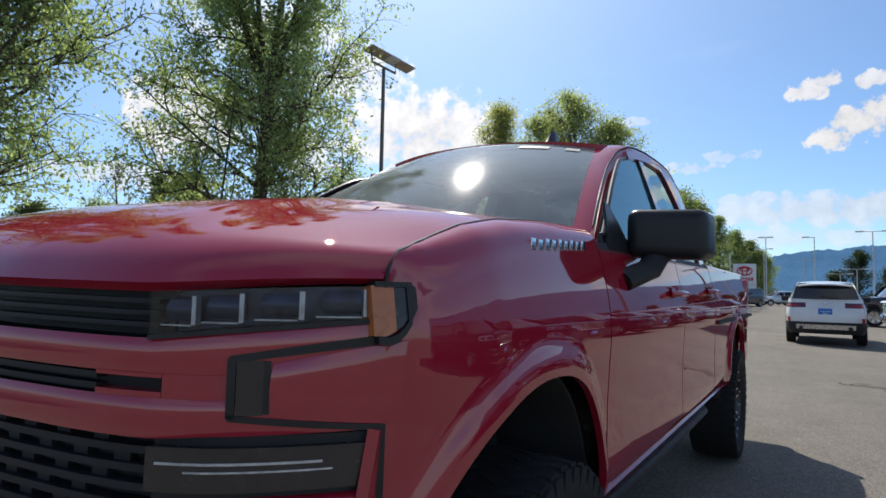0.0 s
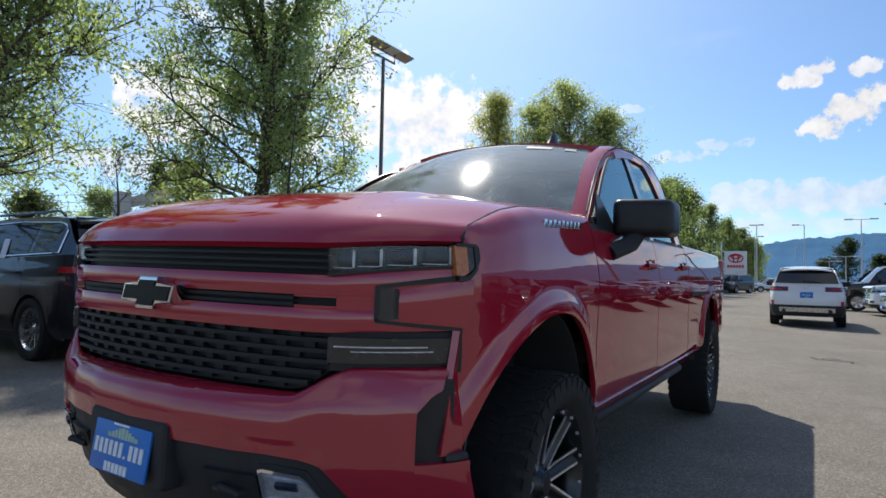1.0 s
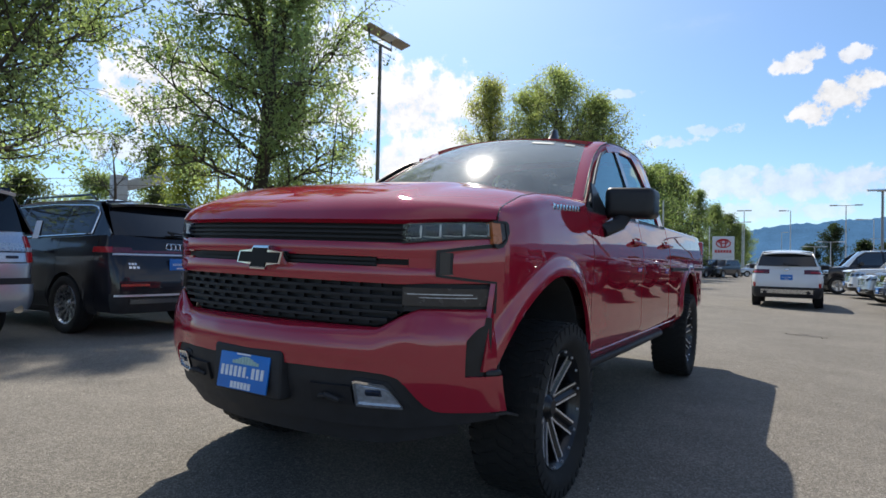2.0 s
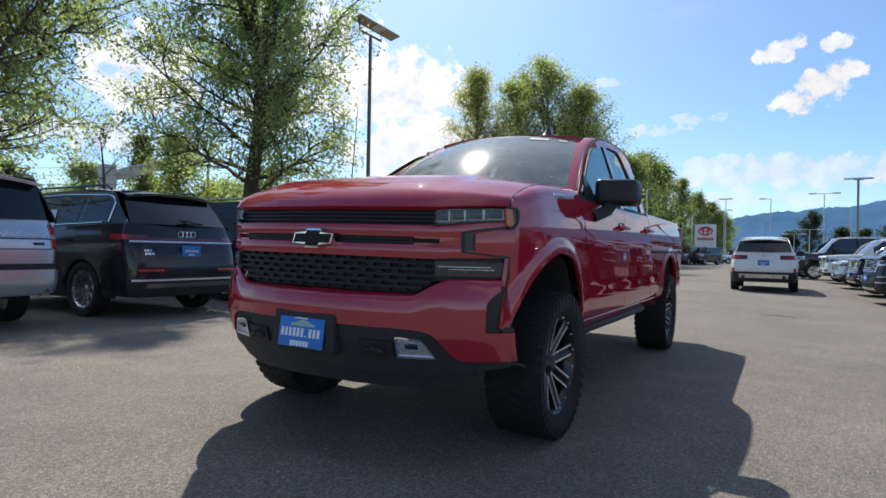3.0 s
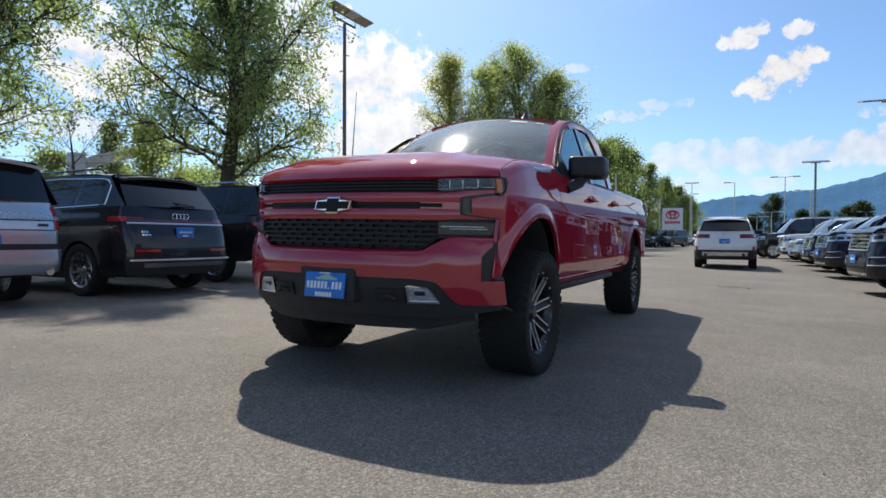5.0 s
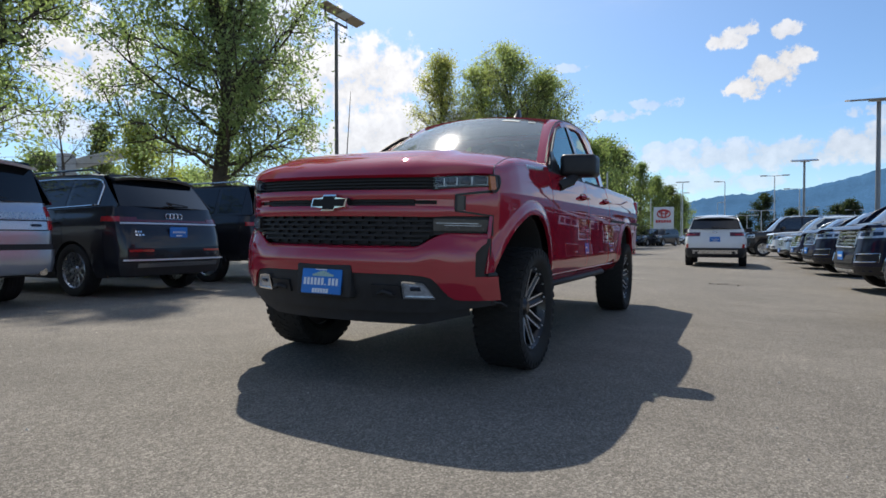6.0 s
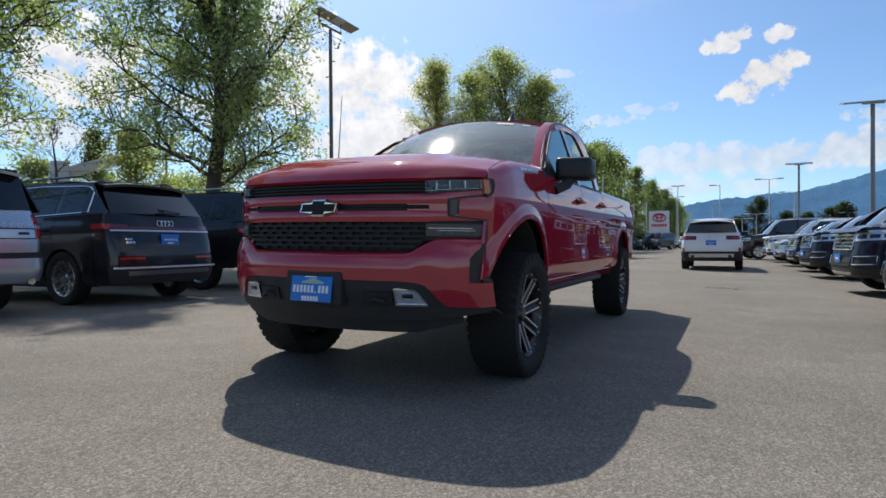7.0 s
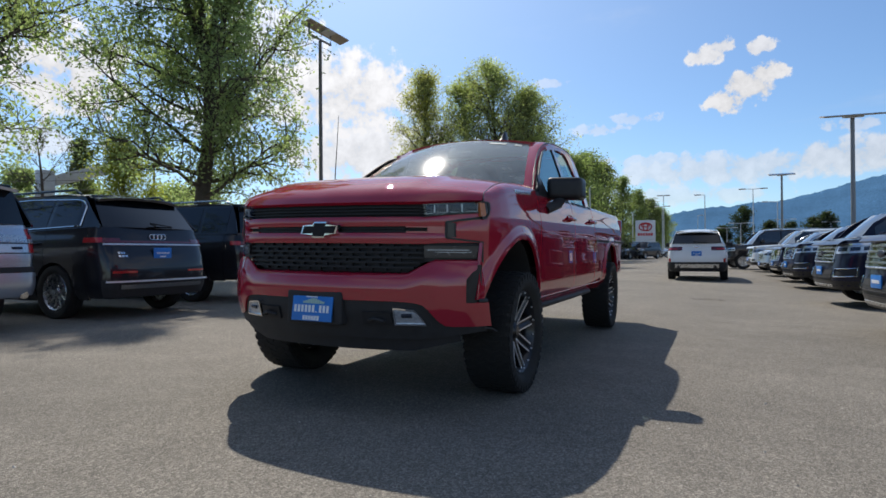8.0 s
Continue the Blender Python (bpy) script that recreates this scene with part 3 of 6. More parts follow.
def build_doors(s):
    for name, y0, y1 in (("front_door", 1.405, 2.583), ("rear_door", 2.592, 3.595)):
        ys = [lerp(y0, y1, k) for k in spread(18)]
        d = part(name, side_sheet(ys, lambda y: 0.605, belt, s, 30, 0.03), RED, TRUCK, "", 50)
        yh, zh = (2.41, 1.240) if name == "front_door" else (3.43, 1.255)
        x = side_x(yh, zh)
        cup = [[(s * (x - 0.035 * math.sin(math.pi * a) * math.sin(math.pi * b) + 0.003), yh - 0.075 + 0.15 * a, zh - 0.05 + 0.085 * b) for a in spread(8)] for b in spread(6)]
        part("handle_cup", sheet(cup), RED, d)
        bm = tube([(s * (x + 0.005), yh - 0.10, zh), (s * (x + 0.035), yh - 0.08, zh), (s * (x + 0.04), yh, zh + .002), (s * (x + 0.035), yh + 0.08, zh), (s * (x + 0.005), yh + 0.10, zh)], 0.019, 10, squash=0.7)
        part("door_handle", bm, RED, d, "red pull handle")
        bm = sheet([[(s * (side_x(y, belt(y)) + 0.002 - 0.012 * k), y, belt(y) - 0.006 + 0.03 * k) for y in ys] for k in (0, 0.5, 1)], 0.01, (s, 0, 1))
        part("belt_trim", bm, PLASTIC, d)


def build_bed(s):
    ys = [3.612, 3.63, 3.8, 4.0, 4.15] + [lerp(4.222, 5.178, k) for k in spread(36, True)] + [5.22, 5.35, 5.5, 5.6, 5.68, 5.74]
    low = lambda y: max(arch_z(y, R_ARCH), 0.60 if y < 4.6 else 0.66)
    bm = side_sheet(ys, low, lambda y: 1.405, s, 24, 0.03, lambda y: (side_x(y, 1.405) - 0.06, 1.432))
    part("bed_side", bm, RED, TRUCK, "", 50)
    ys2 = [3.62, 4.5, 5.72]
    part("bed_rail", sheet([[(s * lerp(.86, .78, k), y, 1.412 + 0.004 * k) for y in ys2] for k in (0, .5, 1)], 0.02, (0, 0, 1)), PLASTIC, TRUCK)
    part("tail_lamp", box(s * .90 - .05, s * .90 + .05, 5.70, 5.78, 1.02, 1.38, .02), TAIL, TRUCK)


# cab: windscreen, pillars, roof, glass
def rail(y):
    return rounded(y, [1.40, 1.55, 1.75, 2.05, 2.25, 2.45, 2.75, 3.1, 3.35, 3.5, 3.62], [1.39, 1.505, 1.65, 1.82, 1.88, 1.92, 1.96, 1.972, 1.965, 1.94, 1.885], 0.05)


def cab_x(y, z):
    k = (z - 1.38) / 0.61
    return 0.920 - 0.198 * max(k, 0) ** 1.15 - 0.012 * smooth((y - 3.3) / .3)


def screen_pt(u, v):
    """u across, -1 to 1; v up, 0 to 1."""
    half = lerp(0.785, 0.600, v)
    x = u * half
    y = lerp(1.34, 2.25, v) + lerp(0.20, 0.10, v) * abs(u) ** 2.2
    z = lerp(1.465, 1.978, v) + 0.035 * math.sin(math.pi * v) - lerp(0.02, 0.05, v) * abs(u) ** 2.2
    return (x, y, z)


def roof_pt(u, v):
    y0 = screen_pt(u, 1)[1]
    y = lerp(y0, 3.60, v)
    x = u * rounded(y, [2.2, 2.5, 2.8, 3.3, 3.6], [.603, .635, .655, .66, .64], .05)
    zc = rounded(y, [2.2, 2.3, 2.5, 2.75, 3.1, 3.3, 3.5, 3.62], [1.972, 1.990, 2.018, 2.036, 2.046, 2.044, 2.03, 1.985], .05)
    return (x, y, zc - 0.048 * abs(u) ** 2.4)


def build_cab():
    rows = [[screen_pt(u, v) for u in [-1 + i / 12 for i in range(25)]] for v in spread(14)]
    w = part("windscreen", sheet(rows), SCREEN, TRUCK, "sloping windscreen with stickers along its top edge")
    w.visible_shadow = False
    rows = [[screen_pt(u, v) for v in (0.965, 1.0)] for u in [-1 + i / 12 for i in range(25)]]
    part("shade_band", sheet([[Vector(p) + Vector((0, .004, .0)) for p in r] for r in rows]), PLASTIC, w)
    for u0, u1, v0, v1 in ((0.44, 0.68, 0.875, 0.925), (0.80, 0.90, 0.875, 0.925)):
        rows = [[Vector(screen_pt(lerp(u0, u1, a), lerp(v0, v1, b))) + Vector((0, -.003, .003)) for a in spread(4)] for b in spread(2)]
        part("sticker", sheet(rows, 0.001, (0, -1, 1)), STICKER, w, "pale paper sticker")
    rows = [[roof_pt(-1 + i / 12, v) for i in range(25)] for v in spread(18)]
    part("roof", sheet(rows, 0.03, (0, 0, 1)), RED, TRUCK, "", 50)
    for s in (-1, 1):
        # windscreen pillar and roof side
        inner = [Vector(screen_pt(s, v)) for v in spread(12)] + [Vector(roof_pt(s, v)) for v in spread(14)[1:]]
        rows = []
        for p in inner:
            y = lerp(p.y - 0.06, p.y, min(1, max(0, (p.y - 1.5) / 1.2)))
            z = min(rail(max(y, 1.50)), p.z - 0.012)
            on_roof = smooth((p.y - 2.1) / .4)
            y += lerp(.05, 0, on_roof)
            z = min(rail(max(y, 1.50)), p.z - .012) - lerp(.05, 0, on_roof)
            o = Vector((s * (cab_x(y, z) + .003), y + 0.02, z))
            bulge = Vector((s * 0.034, -0.006, 0.002)).lerp(Vector((s * 0.018, 0, 0.016)), on_roof)
            o = p.lerp(o, lerp(.60, 1, on_roof))
            rows.append([p.lerp(o, k) + bulge * lerp(.4, 1, on_roof) * math.sin(math.pi * k) for k in spread(8)])
        foot = [v + Vector((0, -.11, -.085)) for v in rows[0]]
        part("roof_pillar", sheet([foot] + rows, 0.02, (s, 0, 1)), RED, TRUCK, "", 50)
        part("door_seam", tube([r[5] + Vector((s * .002, -.001, .002)) for r in rows if r[5].y > 1.60], .0035, 6), TRIM, TRUCK)
        part("pillar_trim", tube([r[-1] + Vector((s * .0, .006, -.006)) for r in rows if 1.50 < r[-1].y < 2.45], .005, 6), TRIM, TRUCK)
        # door frames, black, one for each window
        for name, y0, y1 in (("front_window", 1.50, 2.55), ("rear_window", 2.63, 3.36)):
            ys = [lerp(y0, y1, k) for k in spread(24)]
            lean = 0.06 if name == "front_window" else 0.0
            rim, pane = [], []
            for y in ys:
                lo = belt(y) + 0.012
                hi = rail(y) - 0.03
                if y < 2.32:
                    v = max((y - 1.54) / .81, 0)
                    hi = min(hi, screen_pt(1, v)[2] - .012)
                if name == "rear_window":
                    hi = min(hi, lerp(rail(3.1) - 0.03, belt(3.4) + 0.10, smooth((y - 3.0) / 0.42) ** 1.6)) if y > 3.0 else hi
                hi = max(hi, lo + 0.004)
                pane.append([(s * (cab_x(y, lerp(lo, hi, k)) - 0.012), y, lerp(lo, hi, k)) for k in spread(8)])
            if name == "front_window":
                sail = [[(s * (cab_x(y, lerp(belt(y), hi, k)) + .004), y, lerp(belt(y), hi, k)) for k in spread(4)] for y, hi in [(lerp(1.52, 1.85, q), belt(1.6) + .01 + .165 * (smooth(q * 3) - smooth((q - .30) / .70)) + .01) for q in spread(10)]]
                part("mirror_sail", sheet(sail, .01, (s, 0, 0)), TRIM, TRUCK)
            g = part(name, sheet(pane), SIDE_GLASS, TRUCK, "tinted side window")
            lows, highs = [Vector(c[0]) for c in pane], [Vector(c[-1]) for c in pane]
            loop = lows + highs[::-1]
            part("window_trim", tube(loop + loop[:1], 0.009, 6), TRIM, g)
        # painted frame between and behind the panes
        for name, cols in (("cab_pillar", [(2.545, .0), (2.575, .0), (2.61, .0), (2.64, .0)]),):
            rows = [[(s * (cab_x(y, lerp(belt(y), rail(y), k)) + 0.002), y, lerp(belt(y), rail(y) - 0.012, k)) for k in spread(8)] for y, _ in cols]
            part(name, sheet(rows, 0.03, (s, 0, 0)), GLOSS_BLACK, TRUCK)
        rows = []
        for y in [3.04 + 0.02 * i for i in range(28)]:
            lo = belt(y)
            if y < 3.36:
                lo = max(lo, min(rail(y) - 0.03, lerp(rail(3.1) - 0.03, belt(3.4) + 0.10, smooth((y - 3.0) / 0.42) ** 1.6)))
            rows.append([(s * (cab_x(y, lerp(lo, rail(y), k)) + 0.003), y, lerp(lo, rail(y) - 0.004, k)) for k in spread(8)])
        part("rear_quarter", sheet(rows, 0.03, (s, 0, 0)), RED, TRUCK, "", 50)
        rows = [[(s * (cab_x(y, lerp(rail(y) - 0.035, rail(y) + .004, k)) + 0.002), y, lerp(rail(y) - 0.035, rail(y) + .004, k)) for k in spread(3)] for y in [2.30 + .0346 * i for i in range(29)]]
        part("door_frame", sheet(rows, 0.02, (s, 0, 0)), RED, TRUCK)
        # mirror on a wide arm
        m = part("door_mirror", bmesh.new(), TRIM, TRUCK, "large black square door mirror")
        m.location = (0, -.15, -.035)
        bm = box(s * .90, s * 1.20, 1.90, 2.06, 1.405, 1.585, 0.045, 4)
        for v in bm.verts:
            k = (v.co.y - 1.90) / 0.16
            v.co.x += -s * 0.015 * (1 - k) * (1 if abs(v.co.x) > 1.05 else -1)
            v.co.z += 0.02 * (abs(v.co.x) - .95) * (-1 if v.co.z > 1.5 else -1)
            v.co.y += 0.12 * (abs(v.co.x) - .90) ** 1.0
        bm.to_mesh(m.data)
        bm.free()
        m.data.polygons.foreach_set("use_smooth", [True] * len(m.data.polygons))
        m.data.set_sharp_from_angle(angle=radians(50))
        bm = sheet([[(s * lerp(.925, 1.17, a), 2.068 + 0.12 * (lerp(.925, 1.17, a) - .9), lerp(1.43, 1.56, b)) for a in spread(3)] for b in spread(2)], .004, (0, 1, 0))
        part("mirror_glass", bm, CHROME, m)
        bm = tube([(s * .93, 1.80, 1.315), (s * 1.0, 1.90, 1.36), (s * 1.02, 1.97, 1.42)], [.055, .05, .045], 12, squash=0.7)
        part("mirror_arm", bm, PLASTIC, m)
    rows = [[(u * lerp(.80, .62, v), lerp(3.60, 3.56, v), lerp(1.42, 1.97, v)) for u in (-1, -.5, 0, .5, 1)] for v in spread(4)]
    part("rear_screen", sheet(rows), DARK_GLASS, TRUCK)
    # fin and mast
    rows = []
    for k in spread(12):
        w = .045 * math.sin(math.pi * min(max(k, .05), .97)) ** .5
        h = .122 * smooth(k * 1.5) * (1 if k < .85 else lerp(1, .55, (k - .85) / .15))
        rows.append([(.255 + a * w * (1 - .75 * b), 2.48 + .24 * k + .02 * b, 2.006 + h * b) for a, b in ((-1.6, 0), (-1, .12), (-.9, .5), (-.6, .9), (0, 1), (.6, .9), (.9, .5), (1, .12), (1.6, 0))])
    part("roof_antenna", sheet(rows, 0.004, (0, 0, 1)), TRIM, TRUCK, "black shark-fin antenna")
    part("mast_antenna", tube([(-.80, 1.28, 1.45), (-.80, 1.28, 1.50), (-.80, 1.33, 2.10)], [.012, .005, .0022], 6), PLASTIC, TRUCK)


def band(x0, x1, top, bot, off, thick, surf=front_y, n=24, nz=4, bm=None, bulge=0.0):
    """A strip of the front, between two heights that may follow x. off: how far it lies behind the front."""
    rows = []
    for k in spread(nz):
        row = []
        for i in spread(n):
            x = lerp(x0, x1, i)
            z = lerp(bot(x) if callable(bot) else bot, top(x) if callable(top) else top, k)
            row.append((x, surf(x, z) + off - bulge * math.sin(math.pi * k) ** 0.6, z))
        rows.append(row)
    return sheet(rows, thick, (0, -1, 0), bm)


def bump_top(x):
    return curve(abs(x), [0, .535, .56, .65, .69, .96], [.826, .826, .830, .884, .905, .905])


def bump_low(x):
    return curve(abs(x), [0, .50, .60, .65, .675, .71, .735, .76, .96], [.668, .664, .656, .640, .610, .555, .528, .518, .512])


def bumper_face(x, z):
    """The painted bumper's outer surface, swelling a little above its crease."""
    lo, hi = bump_low(x), bump_top(x) - .03
    k = min(max((z - lo) / (hi - lo), 0), 1)
    return bumper_y(x, z) - .012 * math.sin(math.pi * k) * (.6 + .4 * smooth((k - .2) / .2))


def slot_top(x):
    return curve(abs(x), [.856, .880, .915], [.790, .835, .862])


def build_front():
    # grille bands
    g = part("upper_grille", band(-.632, .632, 1.224, 1.150, .05, .02), GRILLE, TRUCK, "narrow black upper grille")
    for z in (1.168, 1.187, 1.206):
        part("grille_slat", band(-.63, .63, z + .004, z - .004, .024, .03, nz=1), GRILLE, g)
    part("upper_bar", band(-.905, .905, lambda x: curve(abs(x), [0, .64, .905], [1.149, 1.149, 1.180]), 1.094, .006, .03, n=48, nz=8, bulge=.006), RED, TRUCK, "red grille bar")
    part("lower_bar", band(-.905, .905, 1.057, lambda x: curve(abs(x), [0, .66, .70, .905], [.996, .994, 1.000, 1.005]), .006, .03, n=48, nz=8, bulge=.006), RED, TRUCK, "red grille bar")
    slot = part("middle_grille", band(-.69, .69, 1.097, 1.053, .035, .02), GRILLE, TRUCK, "black centre slot behind the emblem")
    for z in (1.066, 1.084):
        part("grille_slat", band(-.53, .53, z + .005, z - .005, .014, .02, nz=1), GRILLE, slot)
    for s in (-1, 1):
        part("slot_end", band(s * .905, s * .658, 1.0945, 1.0565, .005, .03), RED, TRUCK)
        for z0, z1 in ((1.0565, 1.066), (1.088, 1.0945)):
            part("slot_edge", band(s * .657, s * .540, z1, z0, .005, .03, nz=1), RED, TRUCK)
    # emblem: a plain cross with a satin rim
    cross = [(-.146, -.030), (-.048, -.030), (-.062, -.054), (.040, -.054), (.048, -.030), (.128, -.030), (.146, .030), (.048, .030), (.062, .054), (-.040, .054), (-.048, .030), (-.128, .030)]
    e = part("emblem", prism([(x * .92, 1.074 + z * .92) for x, z in cross], -.030, .01, bevel=.004), CHROME, TRUCK, "cross-shaped emblem, black with a satin rim")
    part("emblem_face", prism([(x * .83, 1.074 + z * .72) for x, z in cross], -.034, -.02), EMBLEM_BLACK, e)
    # lower grille with a cellular pattern
    low_top = lambda x: .998
    low_bot = lambda x: curve(abs(x), [0, .54, .64], [.828, .828, .90])
    g = part("lower_grille", band(-.64, .64, low_top, low_bot, .048, .02, n=30), GRILLE, TRUCK, "deep black lower grille with a cellular pattern")
    for i in range(5):
        z = .972 - i * .029
        half = .635 if z > .90 else curve(z, [.828, .90], [.545, .635])
        part("grille_slat", band(-half, half, z + .006, z - .006, .018, .045, nz=1, n=30), GRILLE, g)
    for i in range(6):
        z1 = 1.0 - i * .029 - .004
        z0 = z1 - .022
        for j in range(-7, 8):
            x = (j + (.5 if i % 2 else 0)) * .088
            if abs(x) > (.60 if z0 > .89 else .52):
                continue
            part("grille_web", band(x - .016, x + .016, z1, max(z0, .836), .030, .03, n=2, nz=1), GRILLE, g)
    # bumper, its ledge and the black lower part
    xs = [-.856 + 1.712 * k for k in spread(64)]
    ledge = lambda x, hi, yb: [(x, lerp(yb, max(front_y(x) + .02, yb + .02), k), hi - d) for k, d in ((.25, .012), (.6, .003), (1, 0))]
    rows = []
    for x in xs:
        lo, hi = bump_low(x), bump_top(x)
        col = [(x, bumper_face(x, lerp(lo, hi - .03, k)), lerp(lo, hi - .03, k)) for k in spread(12)]
        rows.append(col + ledge(x, hi, col[-1][1]))
    b = part("front_bumper", sheet(rows, 0.02, (0, -1, 0.3)), RED, TRUCK, "painted red bumper", 50)
    for s in (-1, 1):
        # the bumper's corner runs on below and above the black slot
        rows = [[(s * x, bumper_face(x, lerp(bump_low(x), .655, k)), lerp(bump_low(x), .655, k)) for k in spread(6)] for x in (.8555, .87, .885, .90, .912, .923, .932, .940, .947)]
        part("bumper_end", sheet(rows, 0.02, (s, -1, 0)), RED, b, "", 50)
        rows = []
        for x in (.8555, .866, .876, .886, .896):
            col = [(s * x, bumper_face(x, lerp(slot_top(x), .875, k)), lerp(slot_top(x), .875, k)) for k in spread(4)]
            rows.append(col + ledge(s * x, .905, col[-1][1]))
        part("bumper_end", sheet(rows, 0.02, (s, -1, 0)), RED, b, "", 50)
        rows = [[(s * x, bumper_y(x, .72) + .020, lerp(.64, .875, k)) for k in spread(4)] for x in (.84, .86, .88, .90, .912)]
        part("air_duct", sheet(rows, 0.02, (s, -1, 0)), TRIM, TRUCK, "black slot at the bumper's corner")
        rows = []
        for q, ease in ((0, 0), (.12, .05), (.30, .18), (.52, .43), (.76, .71), (1, 1)):
            rows.append([(s * lerp(.902 + .006 * k, side_x(.346, lerp(.674, 1.004, k)) - .001, q), lerp(lerp(.262, .332, k), .346, ease), lerp(.674, 1.004, k)) for k in spread(10)])
        part("duct_end", tube([(s * .90, .285, .664), (s * .918, .305, .664), (s * .930, .345, .664)], .014, 8), TRIM, TRUCK)
        part("fender_nose", sheet(rows, .02, (s, -1, 0)), RED, TRUCK, "", 50)
        # lamps: main headlamp with its dividers behind a clear lens
        hl = part("headlamp", band(s * .905, s * .638, lambda x: lerp(1.224, 1.243, (abs(x) - .65) / .255), lambda x: lerp(1.152, 1.184, (abs(x) - .65) / .255), .05, .02), LAMP_INNER, TRUCK, "slim dark headlamp with four lit-bar dividers")
        for i, xx in enumerate((.690, .750, .815, .880)):
            zz = lerp(1.191, 1.216, (xx - .65) / .255)
            bm = band(s * (xx + .0028), s * (xx - .0028), zz + .022, zz - .024, .014, .02, n=2, nz=2)
            part("lamp_divider", bm, LAMP_BODY, hl)
            bm = band(s * (xx - .006), s * (xx - .052), zz - .024, zz - .0265, .018, .015, n=3, nz=1)
            part("lamp_strip", bm, LAMP_BODY, hl)
            bm = band(s * (xx - .008), s * (xx - .050), zz + .018, zz - .020, .034, .012, n=3, nz=3, bulge=.010)
            part("lamp_cell", bm, LAMP_INNER, hl)
        part("headlamp_lens", band(s * .905, s * .638, lambda x: lerp(1.224, 1.243, (abs(x) - .65) / .255), lambda x: lerp(1.152, 1.184, (abs(x) - .65) / .255), .0, .0), CLEAR, hl).visible_shadow = False
        part("headlamp_trim", band(s * .905, s * .638, lambda x: lerp(1.156, 1.188, (abs(x) - .65) / .255), lambda x: lerp(1.148, 1.180, (abs(x) - .65) / .255), -.003, .03, nz=1), TRIM, hl)
        rows = [[(s * (side_x(y, lerp(z0, 1.243, k)) + .012), y, lerp(z0, 1.243, k)) for k in spread(6)] for y, z0 in ((.312, 1.160), (.324, 1.157), (.338, 1.160), (.352, 1.168))]
        part("side_marker", sheet(rows, .03, (s, -1, 0)), AMBER, hl, "amber corner lens")
        rows = [[(s * (side_x(y, lerp(z0, 1.243, k)) + .011), y, lerp(z0, 1.243, k)) for k in spread(6)] for y, z0 in ((.352, 1.168), (.364, 1.175), (.376, 1.190))]
        part("marker_lens", sheet(rows, .03, (s, -1, 0)), LAMP_DARK, hl)
        rows = [[(s * (side_x(y, lerp(z0, z1, k)) + .015), y, lerp(z0, z1, k)) for k in spread(6)] for y, z0, z1 in ((.373, 1.178, 1.247), (.382, 1.190, 1.247), (.391, 1.205, 1.241))]
        part("marker_rim", sheet(rows, .02, (s, -1, 0)), TRIM, hl)
        rows = [[(s * (side_x(y, z) + .015), y, z) for z in (1.241, 1.250)] for y in (.318, .335, .35, .365, .384)]
        part("marker_rim", sheet(rows, .03, (s, -1, 0)), TRIM, hl)
        rows = [[(s * (side_x(y, z0 + d) + .015), y, z0 + d) for d in (-.012, .002)] for y, z0 in ((.318, 1.158), (.338, 1.155), (.352, 1.160), (.366, 1.173), (.379, 1.190))]
        part("marker_rim", sheet(rows, .03, (s, -1, 0)), TRIM, hl)
        # hooked running lamp
        dr = part("running_lamp", band(s * .787, s * .758, 1.119, 1.034, -.002, .03, n=4), LAMP_GREY, TRUCK, "hook-shaped daytime running lamp in a black surround")
        part("lamp_surround", band(s * .920, s * .750, lambda x: lerp(1.126, 1.162, (abs(x) - .750) / .162), lambda x: lerp(1.115, 1.146, (abs(x) - .750) / .162), -.004, .02, n=16, nz=1), TRIM, dr)
        part("lamp_surround", band(s * .758, s * .748, 1.122, 1.030, -.004, .02, n=2, nz=1), TRIM, dr)
        part("lamp_surround", band(s * .795, s * .788, 1.118, 1.036, -.004, .02, n=2, nz=1), TRIM, dr)
        part("lamp_surround", band(s * .905, s * .750, lambda x: lerp(1.036, 1.014, (abs(x) - .750) / .147), lambda x: lerp(1.026, 1.004, (abs(x) - .750) / .147), -.004, .02, n=16, nz=1), TRIM, dr)
        part("lamp_surround", band(s * .908, s * .896, 1.012, .890, -.003, .02, n=2, nz=1), TRIM, dr)
        part("cheek", band(s * .925, s * .797, lambda x: lerp(1.116, 1.146, (abs(x) - .80) / .11), lambda x: lerp(1.030, 1.012, (abs(x) - .80) / .11), -.001, .03, n=10, nz=8, bulge=.008), RED, TRUCK)
        # long lower lamp
        ll = part("lower_lamp", band(s * .900, s * .638, 1.000, .893, .02, .03), PLASTIC, TRUCK, "long smoked lower lamp in a black recess")
        part("lamp_lens", band(s * .892, s * .643, .984, .916, .0, .015), LAMP_GREY, ll, "smoked grey lens")
        for x0, x1, z0, z1 in ((.85, .66, .958, .962), (.86, .70, .946, .949)):
            part("lamp_strip", band(s * x0, s * x1, z1, z0, -.003, .01, nz=1, n=6), LAMP_BODY, ll)
        # fog lamp
        fog_top = lambda x: curve(abs(x), [.485, .50, .605, .655], [.618, .622, .612, .530])
        fg = part("fog_lamp", band(s * .672, s * .472, lambda x: fog_top(x) + .014, .508, .012, .03, bumper_y, n=12), PLASTIC, TRUCK, "clear wedge-shaped fog lamp")
        part("fog_reflector", band(s * .650, s * .488, fog_top, .527, .002, .015, bumper_y, n=10), LAMP_BODY, fg)
        part("fog_cell", band(s * .610, s * .505, lambda x: fog_top(x) - .016, .556, -.002, .01, bumper_y, n=8), LAMP_BODY, fg)
